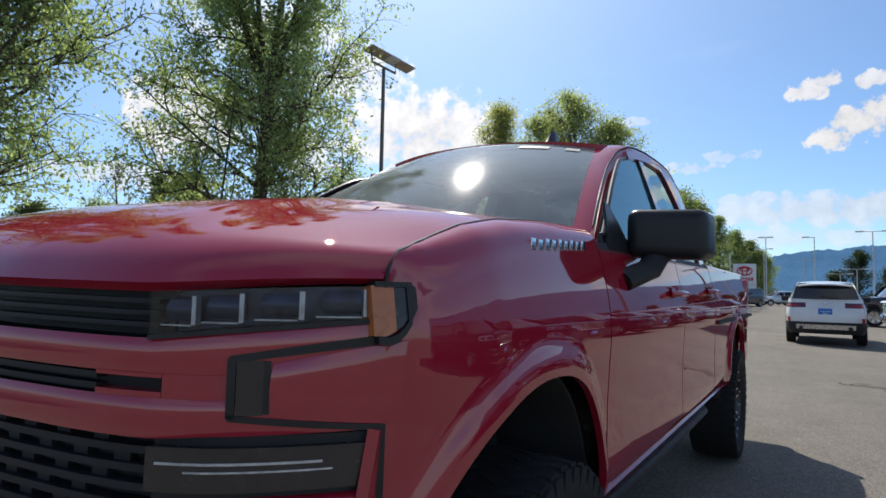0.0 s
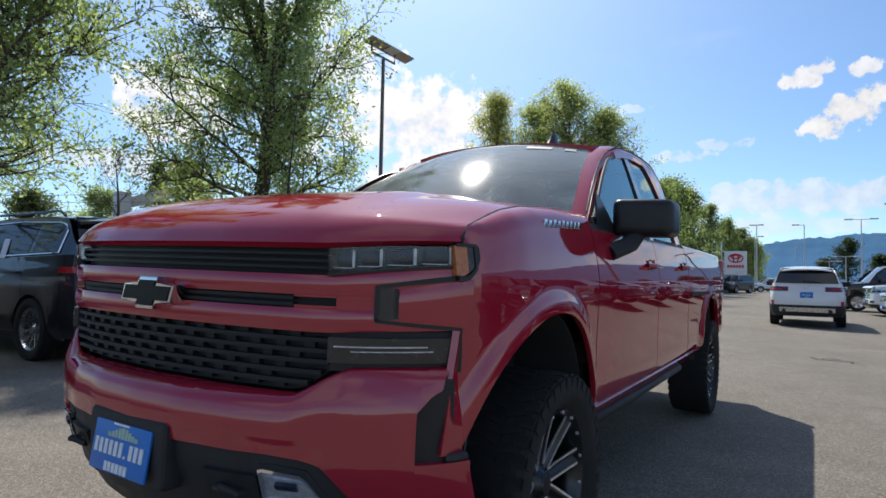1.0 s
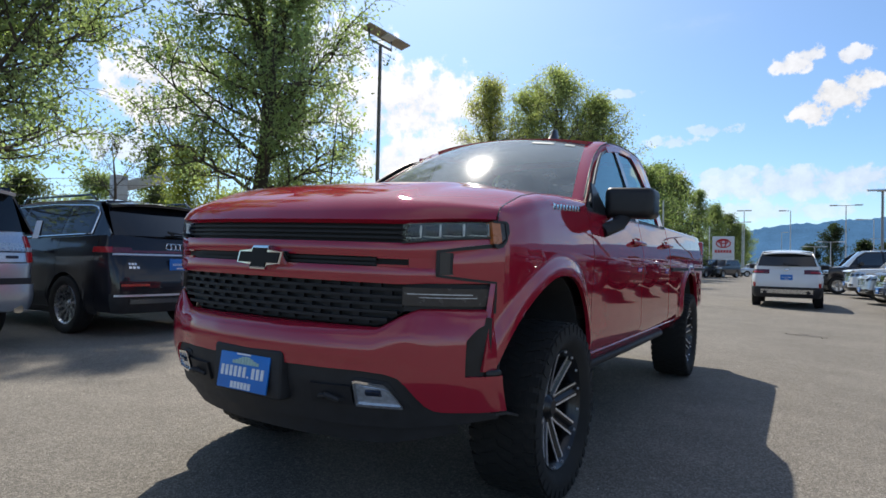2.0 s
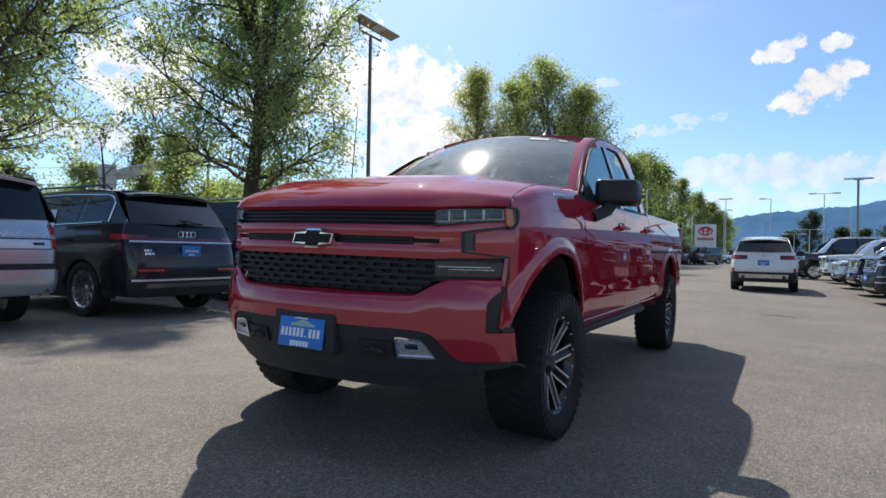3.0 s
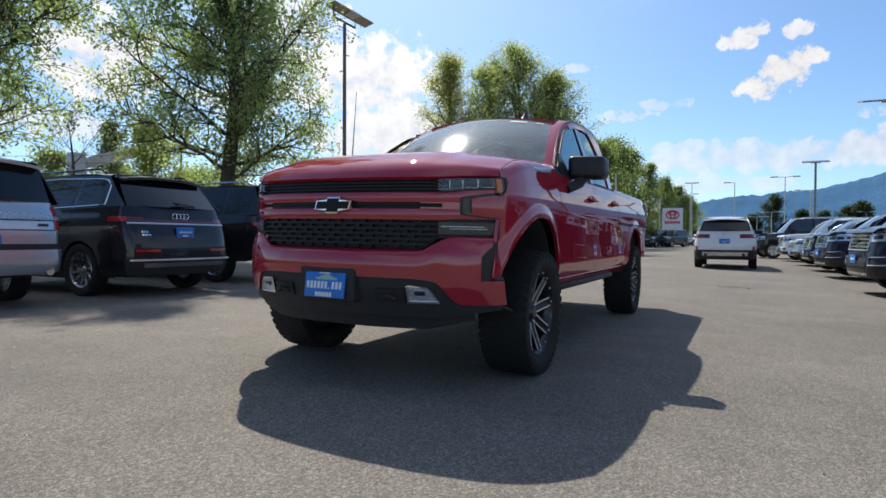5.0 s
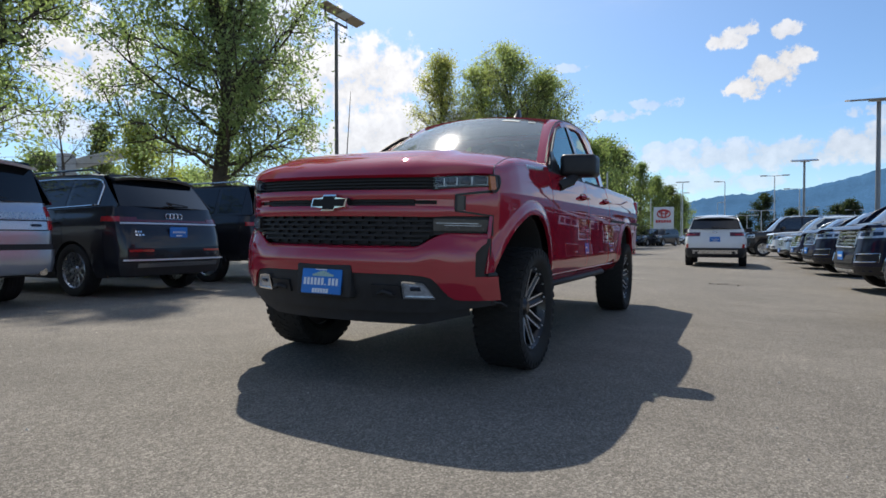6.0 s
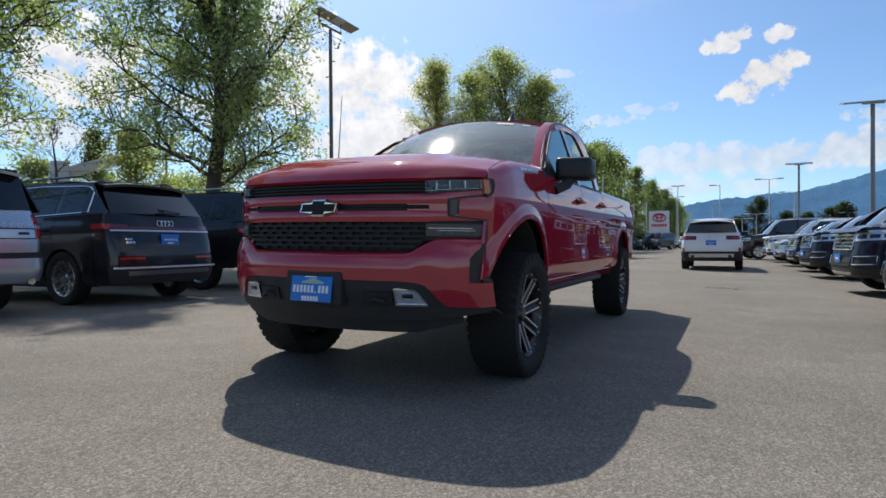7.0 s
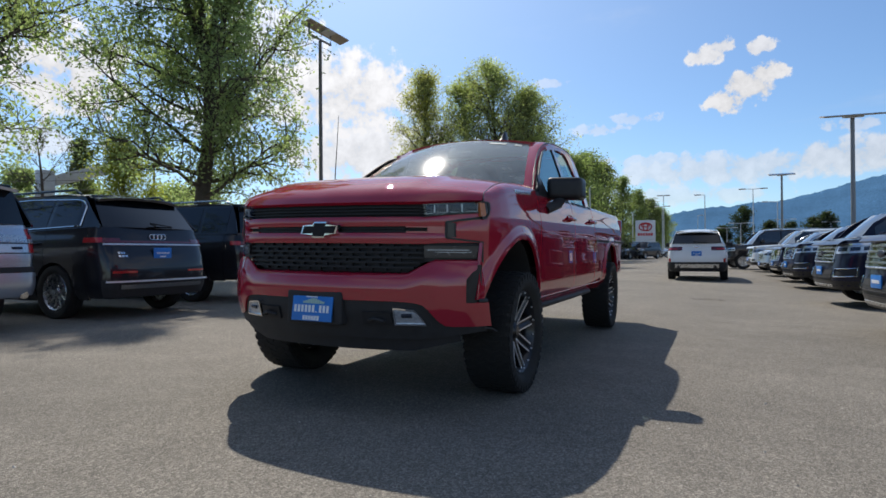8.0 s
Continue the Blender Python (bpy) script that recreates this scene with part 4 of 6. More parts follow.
        part("fog_bulb", band(s * .585, s * .530, .594, .570, -.006, .012, bumper_y, n=6, bulge=.008), LAMP_INNER, fg)
        part("fog_rim", band(s * .655, s * .485, .534, .524, -.008, .02, bumper_y, n=8, nz=1), CHROME, fg)
        part("fog_rim", band(s * .655, s * .485, lambda x: fog_top(x) + .005, lambda x: fog_top(x) - .004, -.008, .02, bumper_y, n=12, nz=1), CHROME, fg)
        part("fog_rim", band(s * .494, s * .484, .624, .524, -.008, .02, bumper_y, n=2, nz=1), CHROME, fg)
        part("tow_recess", band(s * .47, s * .30, .600, .525, .0, .02, bumper_y, n=6), GRILLE, TRUCK)
        bm = tube([(s * .34, bumper_y(.385, .56) + .03, .545), (s * .34, bumper_y(.385, .56) - .01, .55), (s * .385, bumper_y(.385, .56) - .03, .565), (s * .43, bumper_y(.385, .56) - .01, .55), (s * .43, bumper_y(.385, .56) + .03, .545)], .011, 8)
        part("tow_hook", bm, PLASTIC, TRUCK)
    part("bumper_skirt", band(-.925, .925, lambda x: bump_low(x) + .025, lambda x: curve(abs(x), [0, .60, .78, .94], [.44, .44, .462, .486]), .014, .03, bumper_y, n=56, nz=6), PLASTIC, TRUCK, "matt black lower bumper")
    part("air_dam", band(-.80, .80, .47, lambda x: curve(abs(x), [0, .55, .80], [.365, .365, .425]), .045, .02, bumper_y, n=32), PLASTIC, TRUCK)
    # number plate on its holder
    pl = part("plate_holder", box(-.20, .19, -.072, .02, .515, .712, .02, 3), PLASTIC, TRUCK, "black plate holder")
    tilt = Matrix.Rotation(radians(-8), 4, "X")
    bm = box(-.143, .143, -.004, .004, -.073, .073, .003)
    bmesh.ops.transform(bm, matrix=Matrix.Translation((-.005, -.082, .608)) @ tilt, verts=bm.verts)
    plate = part("dealer_plate", bm, BLUE_PLATE, pl, "blue dealer plate with white bars and a pale hill line")
    def ink(name, x0, x1, z0, z1, mat):
        bm = box(x0, x1, -.0065, -.004, z0, z1)
        bmesh.ops.transform(bm, matrix=Matrix.Translation((-.005, -.082, .608)) @ tilt, verts=bm.verts)
        part(name, bm, mat, pl)
    for i in range(10):
        ink("plate_bar", -.126 + i * .0256, -.110 + i * .0256 - (.007 if i == 6 else 0), -.022, (.020 if i != 6 else -.014), WHITE_INK)
    for i in range(6):
        ink("plate_bar", -.06 + i * .020, -.045 + i * .020, -.068, -.042, WHITE_INK)
    ink("plate_bar", -.045, .035, .066, .072, WHITE_INK)
    for i in range(9):
        h = .012 + .020 * math.sin(math.pi * (i + .5) / 9) ** 2
        ink("plate_hill", -.065 + i * .017, -.050 + i * .017, .030, .030 + h, GREEN_INK)


def build_under():
    part("chassis", box(-.62, .62, .30, 5.55, .62, 1.25, .05), UNDER, TRUCK)
    part("cab_floor", box(-.90, .90, 1.44, 3.55, .62, .80, .04), UNDER, TRUCK)
    part("engine_bay", box(-.60, .60, .16, 1.35, .55, 1.20, .05), UNDER, TRUCK)
    part("bed_floor", box(-.985, .985, 3.65, 5.70, 1.05, 1.075), UNDER, TRUCK)
    part("cab_back", box(-.88, .88, 3.565, 3.60, .7, 1.42), RED, TRUCK)
    part("bed_front", box(-.85, .85, 3.63, 3.67, .7, 1.41), PLASTIC, TRUCK)
    rows = [[(u * .88, 5.755 + .02 * math.cos(u * 1.2), z) for u in spread_sym(8)] for z in (.72, .9, 1.1, 1.3, 1.42)]
    part("tailgate", sheet(rows, .06, (0, 1, 0)), RED, TRUCK)
    part("rear_bumper", box(-.90, .90, 5.70, 5.86, .60, .74, .04), CHROME, TRUCK)
    for s in (-1, 1):
        bm = sheet([[(s * (.945 - .05 * k), y, .60 - .07 * k) for y in (1.42, 2.0, 2.6, 3.2, 3.62, 4.2)] for k in (0, .5, 1)], .03, (s, 0, -.3))
        part("rocker_panel", bm, RED, TRUCK)
        bm = tube([(s * .84, 1.42, .54), (s * .90, 1.52, .525), (s * .91, 2.5, .525), (s * .91, 3.55, .525), (s * .84, 3.75, .54)], .026, 10)
        part("step_bar", bm, PLASTIC, TRUCK, "black tubular step bar")
        for y in (1.75, 3.0, 3.55):
            part("step_bracket", tube([(s * .90, y, .525), (s * .60, y, .64)], .018, 6), UNDER, TRUCK)
        for yc in (F_ARCH, R_ARCH):
            # wheel house, open towards the wheel
            rows = []
            for x in (.60, .75, .88, .915):
                rows.append([(s * x, yc - (.54 if yc < 2 and i < 12 else .50) * math.cos(a), max(.42 + .63 * abs(math.sin(a)) ** .8, .51)) for i, a in enumerate([math.pi * i / 24 for i in range(25)])])
            part("wheel_house", sheet(rows, .01, (0, 0, -1)), UNDER, TRUCK)
        # hidden shelf added to stop sun leaking between bumper and tyre
        rows = [[(s * x, y, z) for x in (.45, .62, .78, .93)] for y, z in ((.33, .50), (.44, .485), (.548, .452))]
        part("liner_sun_block", sheet(rows, .01, (0, 0, -1)), UNDER, TRUCK)
        build_wheel(TRUCK, .845 if s > 0 else -.875, .964, .407, s, .409, .315, .272, 8, "mud")
        build_wheel(TRUCK, .845 if s > 0 else -.875, 4.705, .407, s, .409, .315, .272, 8, "mud")
        part("shock_absorber", tube([(s * .62, .95, .48), (s * .55, .97, 1.0)], .03, 8), UNDER, TRUCK)
    part("front_axle", tube([(-.75, .97, .42), (.75, .97, .42)], .05, 10), UNDER, TRUCK)
    part("rear_axle", tube([(-.75, 4.70, .435), (-.12, 4.70, .43), (.12, 4.70, .43), (.75, 4.70, .435)], [.045, .05, .05, .045], 10), UNDER, TRUCK)
    bm = bmesh.new()
    bmesh.ops.create_uvsphere(bm, u_segments=16, v_segments=10, radius=.16, matrix=Matrix.Translation((0, 4.70, .43)))
    part("differential", bm, UNDER, TRUCK)
    # inside of the cab
    rows = [[(x, lerp(1.45, 1.85, k), 1.38 + .05 * math.sin(math.pi * k) - .02 * k) for x in [-.78 + .13 * i for i in range(13)]] for k in spread(5)]
    part("dashboard", sheet(rows, .15, (0, 0, 1)), CLOTH, TRUCK)
    for sx in (-.40, .40):
        seat = part("seat_back", box(sx - .24, sx + .24, 2.45, 2.60, .9, 1.52, .06, 3), CLOTH, TRUCK)
        part("headrest", box(sx - .13, sx + .13, 2.50, 2.59, 1.56, 1.72, .035, 3), CLOTH, seat)
    part("rear_bench", box(-.72, .72, 3.30, 3.45, .9, 1.50, .06, 3), CLOTH, TRUCK)
    ring = [(.40 + .17 * math.cos(a), 1.98 + .06 * math.sin(a), 1.36 + .15 * math.sin(a)) for a in [math.tau * i / 24 for i in range(25)]]
    part("steering_wheel", tube(ring, .014, 8), CLOTH, TRUCK)
    part("inner_mirror", box(-.12, .12, 2.10, 2.13, 1.80, 1.86, .012, 2), PLASTIC, TRUCK)


def spread_sym(n):
    return [-1 + 2 * i / n for i in range(n + 1)]


build_hood()
build_cab()
build_front()
build_under()
for side in (-1, 1):
    build_fender(side)
    build_doors(side)
    build_bed(side)


# ---------------------------------------------------------------- parked cars
def outline(L, W, front=0.20, rear=0.16):
    """Half of a car's plan, from the middle of its nose to the middle of its tail, with rounded corners."""
    h = W / 2
    p = [(0, 0), (h * .45, front * .06), (h * .72, front * .30), (h * .90, front * 1.0), (h * .975, front * 2.4), (h, front * 4.0), (h, L * .5), (h, L - rear * 4.5),
         (h * .975, L - rear * 2.4), (h * .91, L - rear * .8), (h * .78, L - rear * .25), (h * .45, L - rear * .05), (0, L)]
    pts = [Vector(q) for q in p]
    for _ in range(3):
        q = [pts[0]]
        for a, b in zip(pts, pts[1:]):
            q += [a.lerp(b, .25), a.lerp(b, .75)]
        pts = q + [pts[-1]]
    return pts


class Shell:
    """The wrapped side of a car body: points by distance round the plan and by height."""
    def __init__(self, c):
        self.c = c
        self.pts = outline(c["L"], c["W"], c.get("nose", .2), c.get("tail", .16))
        self.s = [0.0]
        for a, b in zip(self.pts, self.pts[1:]):
            self.s.append(self.s[-1] + (b - a).length)
        self.total = self.s[-1]
        self.px, self.py = [p.x for p in self.pts], [p.y for p in self.pts]

    def s_at(self, y, rear=False):
        """Distance round the plan at which the side passes y."""
        return float(np.interp(y, self.py, self.s))

    def s_front(self, x):
        return float(np.interp(x, self.px[:len(self.px) // 2], self.s[:len(self.px) // 2]))

    def s_rear(self, x):
        n = len(self.px) // 2
        return self.total - float(np.interp(x, self.px[n:][::-1], [self.total - k for k in self.s[n:]][::-1]))

    def inset(self, z):
        c = self.c
        k = (z - c["low"]) / (c["belt"] - c["low"])
        return curve(k, [-.2, 0, .08, .22, .40, .58, .66, .80, .92, 1.0, 1.3], [.14, .085, .04, .008, .014, .004, .0, .012, .035, .06, .09])

    def at(self, s, z, off=0.0, side=1):
        """side: which half; off: outwards."""
        if s < 0:
            s, side = -s, -side
        if s > self.total:
            s, side = 2 * self.total - s, -side
        x, y = np.interp(s, self.s, self.px), np.interp(s, self.s, self.py)
        e = 0.02
        x0, y0 = np.interp(s - e, self.s, self.px), np.interp(s - e, self.s, self.py)
        x1, y1 = np.interp(s + e, self.s, self.px), np.interp(s + e, self.s, self.py)
        t = Vector((x1 - x0, y1 - y0))
        if s < e:
            t = Vector((1, 0))
        if s > self.total - e:
            t = Vector((-1, 0))
        t.normalize()
        nrm = Vector((t.y, -t.x))
        d = off - self.inset(z)
        c = self.c
        lean = 0.0
        if y < c["L"] * .25:
            lean = c.get("nose_lean", .10) * smooth((c["L"] * .12 - y) / (c["L"] * .12)) * max(0, (z - .55) / .5)
        if y > c["L"] * .8:
            lean = -c.get("tail_lean", .06) * smooth((y - c["L"] * .9) / (c["L"] * .1)) * max(0, (z - .7) / .4)
        return Vector((side * (x + nrm.x * d), y + nrm.y * d + lean, z))

    def skin(self, ss, low, high, nz=8, off=0.0, thick=0.02, side=1):
        rows = []
        for s in ss:
            lo, hi = low(s) if callable(low) else low, high(s) if callable(high) else high
            rows.append([self.at(s, lerp(lo, hi, k), off, side) for k in spread(nz)])
        a = self.at(ss[len(ss) // 2], .6, 0, side) - self.at(ss[len(ss) // 2], .6, -.1, side)
        return sheet(rows, thick, tuple(a))


def build_car(name, label, m, c, paint, group="", detail=1, glass_mat=None):
    """c: sizes. The nose is at local y = 0, the tail at y = L."""
    glass_mat = glass_mat or DARK_GLASS
    car = thing(name, label, c.get("category", "car"), m, group)
    sh = Shell(c)
    L, W, low, beltz, r = c["L"], c["W"], c["low"], c["belt"], c["wheel"]
    ya, yb = c["axle"], c["axle"] + c["base"]
    arch = r + 0.05
    cowl, head, back, tail = c["cowl"], c["head"], c["back"], c["glass_end"]
    roof, hood0, hood1 = c["roof"], c["hood0"], c["hood1"]
    n = 8 if detail == 0 else 14

    def y_of(s):
        return float(np.interp(abs(s), sh.s, sh.py))

    def top(s):
        y = y_of(s)
        if y < cowl:
            return curve(y, [0, .12, .35, cowl], [hood0, hood0 + .04, lerp(hood0, hood1, .45), hood1])
        return lerp(hood1, beltz, min(1, (y - cowl) / .5)) + (c.get("rise", .05)) * max(0, (y - cowl) / (L - cowl))

    def bottom(s):
        y = y_of(s)
        z = low + (.02 if y < ya else 0)
        for q in (ya, yb):
            d = abs(y - q)
            if d < arch:
                z = max(z, r + math.sqrt(arch * arch - d * d) - .01)
        return z

    def cols(y0, y1, k):
        base_ = [lerp(y0, y1, q) for q in spread(k)]
        for q in (ya, yb):
            if y0 < q + arch and y1 > q - arch:
                base_ += [y for y in (q - arch * math.cos(math.pi * i / 16) for i in range(17)) if y0 < y < y1]
        return [sh.s_at(y) for y in sorted(set(round(y, 4) for y in base_))]
    # nose
    sf = sh.s_at(max(ya - arch - .03, .3))
    ss = [lerp(-sf, sf, k) for k in spread(4 * n)]
    part("front_bumper", sh.skin(ss, lambda s: low + .02, top, n, 0, .02), paint, car, "", 45)
    # sides
    b1 = c.get("doors", (cowl + .05, lerp(cowl, back, .40), lerp(cowl, back, .80)))
    for side in (-1, 1):
        cuts = [(max(ya - arch - .03, .3) + .006, b1[0], "front_fender"), (b1[0] + .006, b1[1], "front_door"), (b1[1] + .006, b1[2], "rear_door"), (b1[2] + .006, L - .42, "rear_quarter")]
        for y0, y1, nm in cuts:
            p = part(nm, sh.skin(cols(y0, y1, n), bottom, top, n, 0, .02, side), paint, car, "", 45)
            if "door" in nm:
                yy = y1 - .16
                zz = beltz - .13
                a = sh.at(sh.s_at(yy), zz, .0, side)
                part("door_handle", tube([a + Vector((side * .005, -.1, 0)), a + Vector((side * .035, -.07, 0)), a + Vector((side * .035, .07, 0)), a + Vector((side * .005, .1, 0))], .013, 6), c.get("trim", paint), p)
        part("rocker_trim", sh.skin([sh.s_at(lerp(ya + arch, yb - arch, k)) for k in spread(4)], low - .03, low + .06, 2, .012, .03, side), PLASTIC, car)
        if c.get("cladding"):
            for q in (ya, yb):
                rows = []
                for i in range(17):
                    a = math.pi * i / 16
                    rows.append([sh.at(sh.s_at(q - (arch + w) * math.cos(a)), max(r + (arch + w) * math.sin(a) - .01, low), .012, side) for w in (0, .05)])
                part("arch_trim", sheet(rows, .015, (side, 0, 0)), PLASTIC, car)
    # tail
    sr = sh.s_at(L - .414)
    ss = [lerp(sr, 2 * sh.total - sr, k) for k in spread(4 * n)]
    part("tailgate", sh.skin(ss, lambda s: low + .04, lambda s: top(min(s, 2 * sh.total - s)), n, 0, .02), paint, car, "", 45)
    # hood
    def edge(y):
        s = sh.s_at(max(y, .02))
        return sh.at(s, top(s))
    rows = []
    for v in spread(12):
        y = lerp(.14, cowl + .04, v ** 1.2)
        e = edge(y)
        f = []
        for u in spread_sym(14):
            yy = lerp(e.y, e.y + 0.02, 0) - (0.10 * (1 - u * u) * (1 - v) ** 2)
            f.append((e.x * u, yy, e.z + c.get("crown", .05) * (1 - u * u) * min(1, .25 + v * 1.5)))
        rows.append(f)
    part("hood", sheet(rows, .02, (0, 0, 1)), paint, car, "", 45)
    rows = [[(u * W * .40, lerp(.03, .17, v) + c.get("nose_lean", .1) * .55, lerp(hood0 - .03, top(sh.s_at(.14)) + c.get("crown", .05) * .25 * (1 - u * u), v) + .02 * math.sin(math.pi * v)) for u in spread_sym(10)] for v in spread(4)]
    part("hood_lip", sheet(rows, .02, (0, -1, 1)), paint, car, "", 45)
    # glasshouse
    wb = W / 2 - .065
    wr = c.get("roof_w", W / 2 - .27)

    def rail_z(y):
        return curve(y, [cowl, lerp(cowl, head, .5), head, lerp(head, back, .5), back, tail], [hood1, lerp(hood1, roof, .60), roof - .07, roof - .045, roof - .085, top(sh.s_at(min(tail, L - .5))) + .03])

    def house_x(y, z):
        k = min(max((z - beltz) / (roof - .06 - beltz), 0), 1)
        return lerp(wb, wr, k ** 1.15) - .10 * smooth((y - back) / max(tail - back, .1)) * (1 - k * .5) * c.get("taper", .6)

    def belt_at(y):
        return top(sh.s_at(min(max(y, cowl), L - .45)))
    rows = [[(u * lerp(wb - .03, wr + .02, v), lerp(cowl - .05, head, v) + lerp(.22, .10, v) * abs(u) ** 2, lerp(hood1 + .0, roof - .03, v) + .03 * math.sin(math.pi * v) - .03 * abs(u) ** 2) for u in spread_sym(12)] for v in spread(8)]
    part("windscreen", sheet(rows, .012, (0, -1, 1)), glass_mat, car)
    rows = [[(u * (wr + .01), lerp(head + .10 * abs(u) ** 2, back, v), roof + .012 * math.sin(math.pi * v) - .03 * (1 - smooth(v * 5)) - .03 * smooth((v - .8) * 5) - .05 * abs(u) ** 2.5) for u in spread_sym(14)] for v in spread(14)]
    part("roof", sheet(rows, .03, (0, 0, 1)), c.get("roof_paint", paint), car, "", 45)
    gz = belt_at(tail) + .01
    rows = [[(u * lerp(wb - .13, wr - .03, v), lerp(tail, back + .06, v) + .10 * (1 - abs(u) ** 2) * (1 - .6 * v), lerp(gz, roof - .06, v)) for u in spread_sym(12)] for v in spread(6)]
    rg = part("rear_screen", sheet(rows, .012, (0, 1, .5)), glass_mat, car)
    rows = [[(u * (wr - .02), lerp(back - .02, back + .20, v) + .06 * (1 - u * u) * v, roof - .03 - .05 * abs(u) ** 2.5 - .05 * v) for u in spread_sym(10)] for v in spread(4)]
    part("spoiler", sheet(rows, .035, (0, 0, 1)), paint, car, "", 45)
    if c.get("wiper", True):
        part("rear_wiper", tube([(.02, tail + .11, gz + .03), (.10, tail + .10, gz + .07), (-.32, tail + .07, gz + .03)], [.02, .014, .008], 6), PLASTIC, rg)
    for side in (-1, 1):
        # painted side of the glasshouse with panes set just proud of it
        ys = [lerp(cowl, tail, k) for k in spread(30)]
        rows = [[(side * house_x(y, lerp(belt_at(y) - .01, max(rail_z(y), belt_at(y)), k)), y, lerp(belt_at(y) - .01, max(rail_z(y), belt_at(y)), k)) for k in spread(6)] for y in ys]
        part("cab_side", sheet(rows, .02, (side, 0, .2)), GLOSS_BLACK if c.get("black_house") or c.get("bright_trim") else paint, car, "", 45)
        rows = []
        for v in spread(8):
            p = Vector((side * lerp(wb - .03, wr + .02, v), lerp(cowl - .05, head, v) + lerp(.22, .10, v), lerp(hood1, roof - .03, v) + .03 * math.sin(math.pi * v) - .03))
            y = p.y + .03
            q = Vector((side * (house_x(y, max(rail_z(y), belt_at(y))) + .004), y, max(rail_z(y), belt_at(y))))
            rows.append([p.lerp(q, k) + Vector((side * .015, 0, .01)) * math.sin(math.pi * k) for k in spread(4)])
        part("roof_pillar", sheet(rows, .02, (side, 0, .5)), paint, car, "", 45)
        w0, w1, w2 = cowl + .38, b1[1] - .03, b1[2] - .05
        panes = [("front_window", w0, w1), ("rear_window", w1 + .09, w2)]
        if tail - w2 > .5:
            panes.append(("quarter_window", w2 + .09, min(back + .10, tail - .25)))
        lows, highs = [], []
        for nm, a, b in panes:
            rows = []
            for y in [lerp(a, b, k) for k in spread(12)]:
                lo, hi = belt_at(y) + .03, rail_z(y) - .05
                if nm == panes[-1][0]:
                    hi = min(hi, lerp(rail_z(b) + .02, hi, smooth((b - y) / .25)))
                hi = max(hi, lo + .005)
                rows.append([(side * (house_x(y, lerp(lo, hi, k)) + .005), y, lerp(lo, hi, k)) for k in spread(5)])
            part(nm, sheet(rows, .006, (side, 0, .2)), glass_mat, car)
            lows += [Vector(q[0]) for q in rows]
            highs += [Vector(q[-1]) for q in rows]
        if detail and c.get("bright_trim"):
            loop = lows + highs[::-1]
            part("window_trim", tube([v + Vector((side * .006, 0, 0)) for v in loop + loop[:1]], .011, 6), CHROME, car, "bright trim round the side windows")
        # mirror
        mz = beltz + .10
        bm = box(side * (W / 2 - .02), side * (W / 2 + .20), cowl + .42, cowl + .56, mz - .06, mz + .09, .035, 2)
        mr = part("door_mirror", bm, c.get("mirror", paint), car)
        part("mirror_arm", tube([(side * (W / 2 - .10), cowl + .50, mz - .06), (side * (W / 2 + .03), cowl + .50, mz - .04)], .03, 6), PLASTIC, mr)
        if c.get("rails"):
            part("roof_rail", tube([(side * wr, head + .25, roof - .05), (side * wr, head + .35, roof + .02), (side * wr, back - .25, roof + .02), (side * wr, back - .12, roof - .05)], .018, 6), c["rails"], car, "raised roof rail")
        for yy in (ya, yb):
            build_wheel(car, side * (W / 2 - .125), yy, r, side, r, .23, r * .66, c.get("spokes", 5), c.get("rim", "silver"), 32 if detail else 24)
            rows = [[(side * x, yy - (arch + .02) * math.cos(a), r + (arch + .02) * math.sin(a)) for a in [math.pi * i / 16 for i in range(17)]] for x in (W / 2 - .34, W / 2 - .03)]
            part("wheel_house", sheet(rows, .01, (0, 0, -1)), UNDER, car)
    part("underbody", box(-W / 2 + .33, W / 2 - .33, .35, L - .3, low + .0, beltz - .05, .03), UNDER, car)
    part("floor_pan", box(-W / 2 + .10, W / 2 - .10, ya + arch + .02, yb - arch - .02, low - .02, low + .25, .02), UNDER, car)
    if c.get("front"):
        build_face(car, sh, c, hood0)
    if c.get("rear_face"):
        c["rear_face"](car, sh, c)
    return car


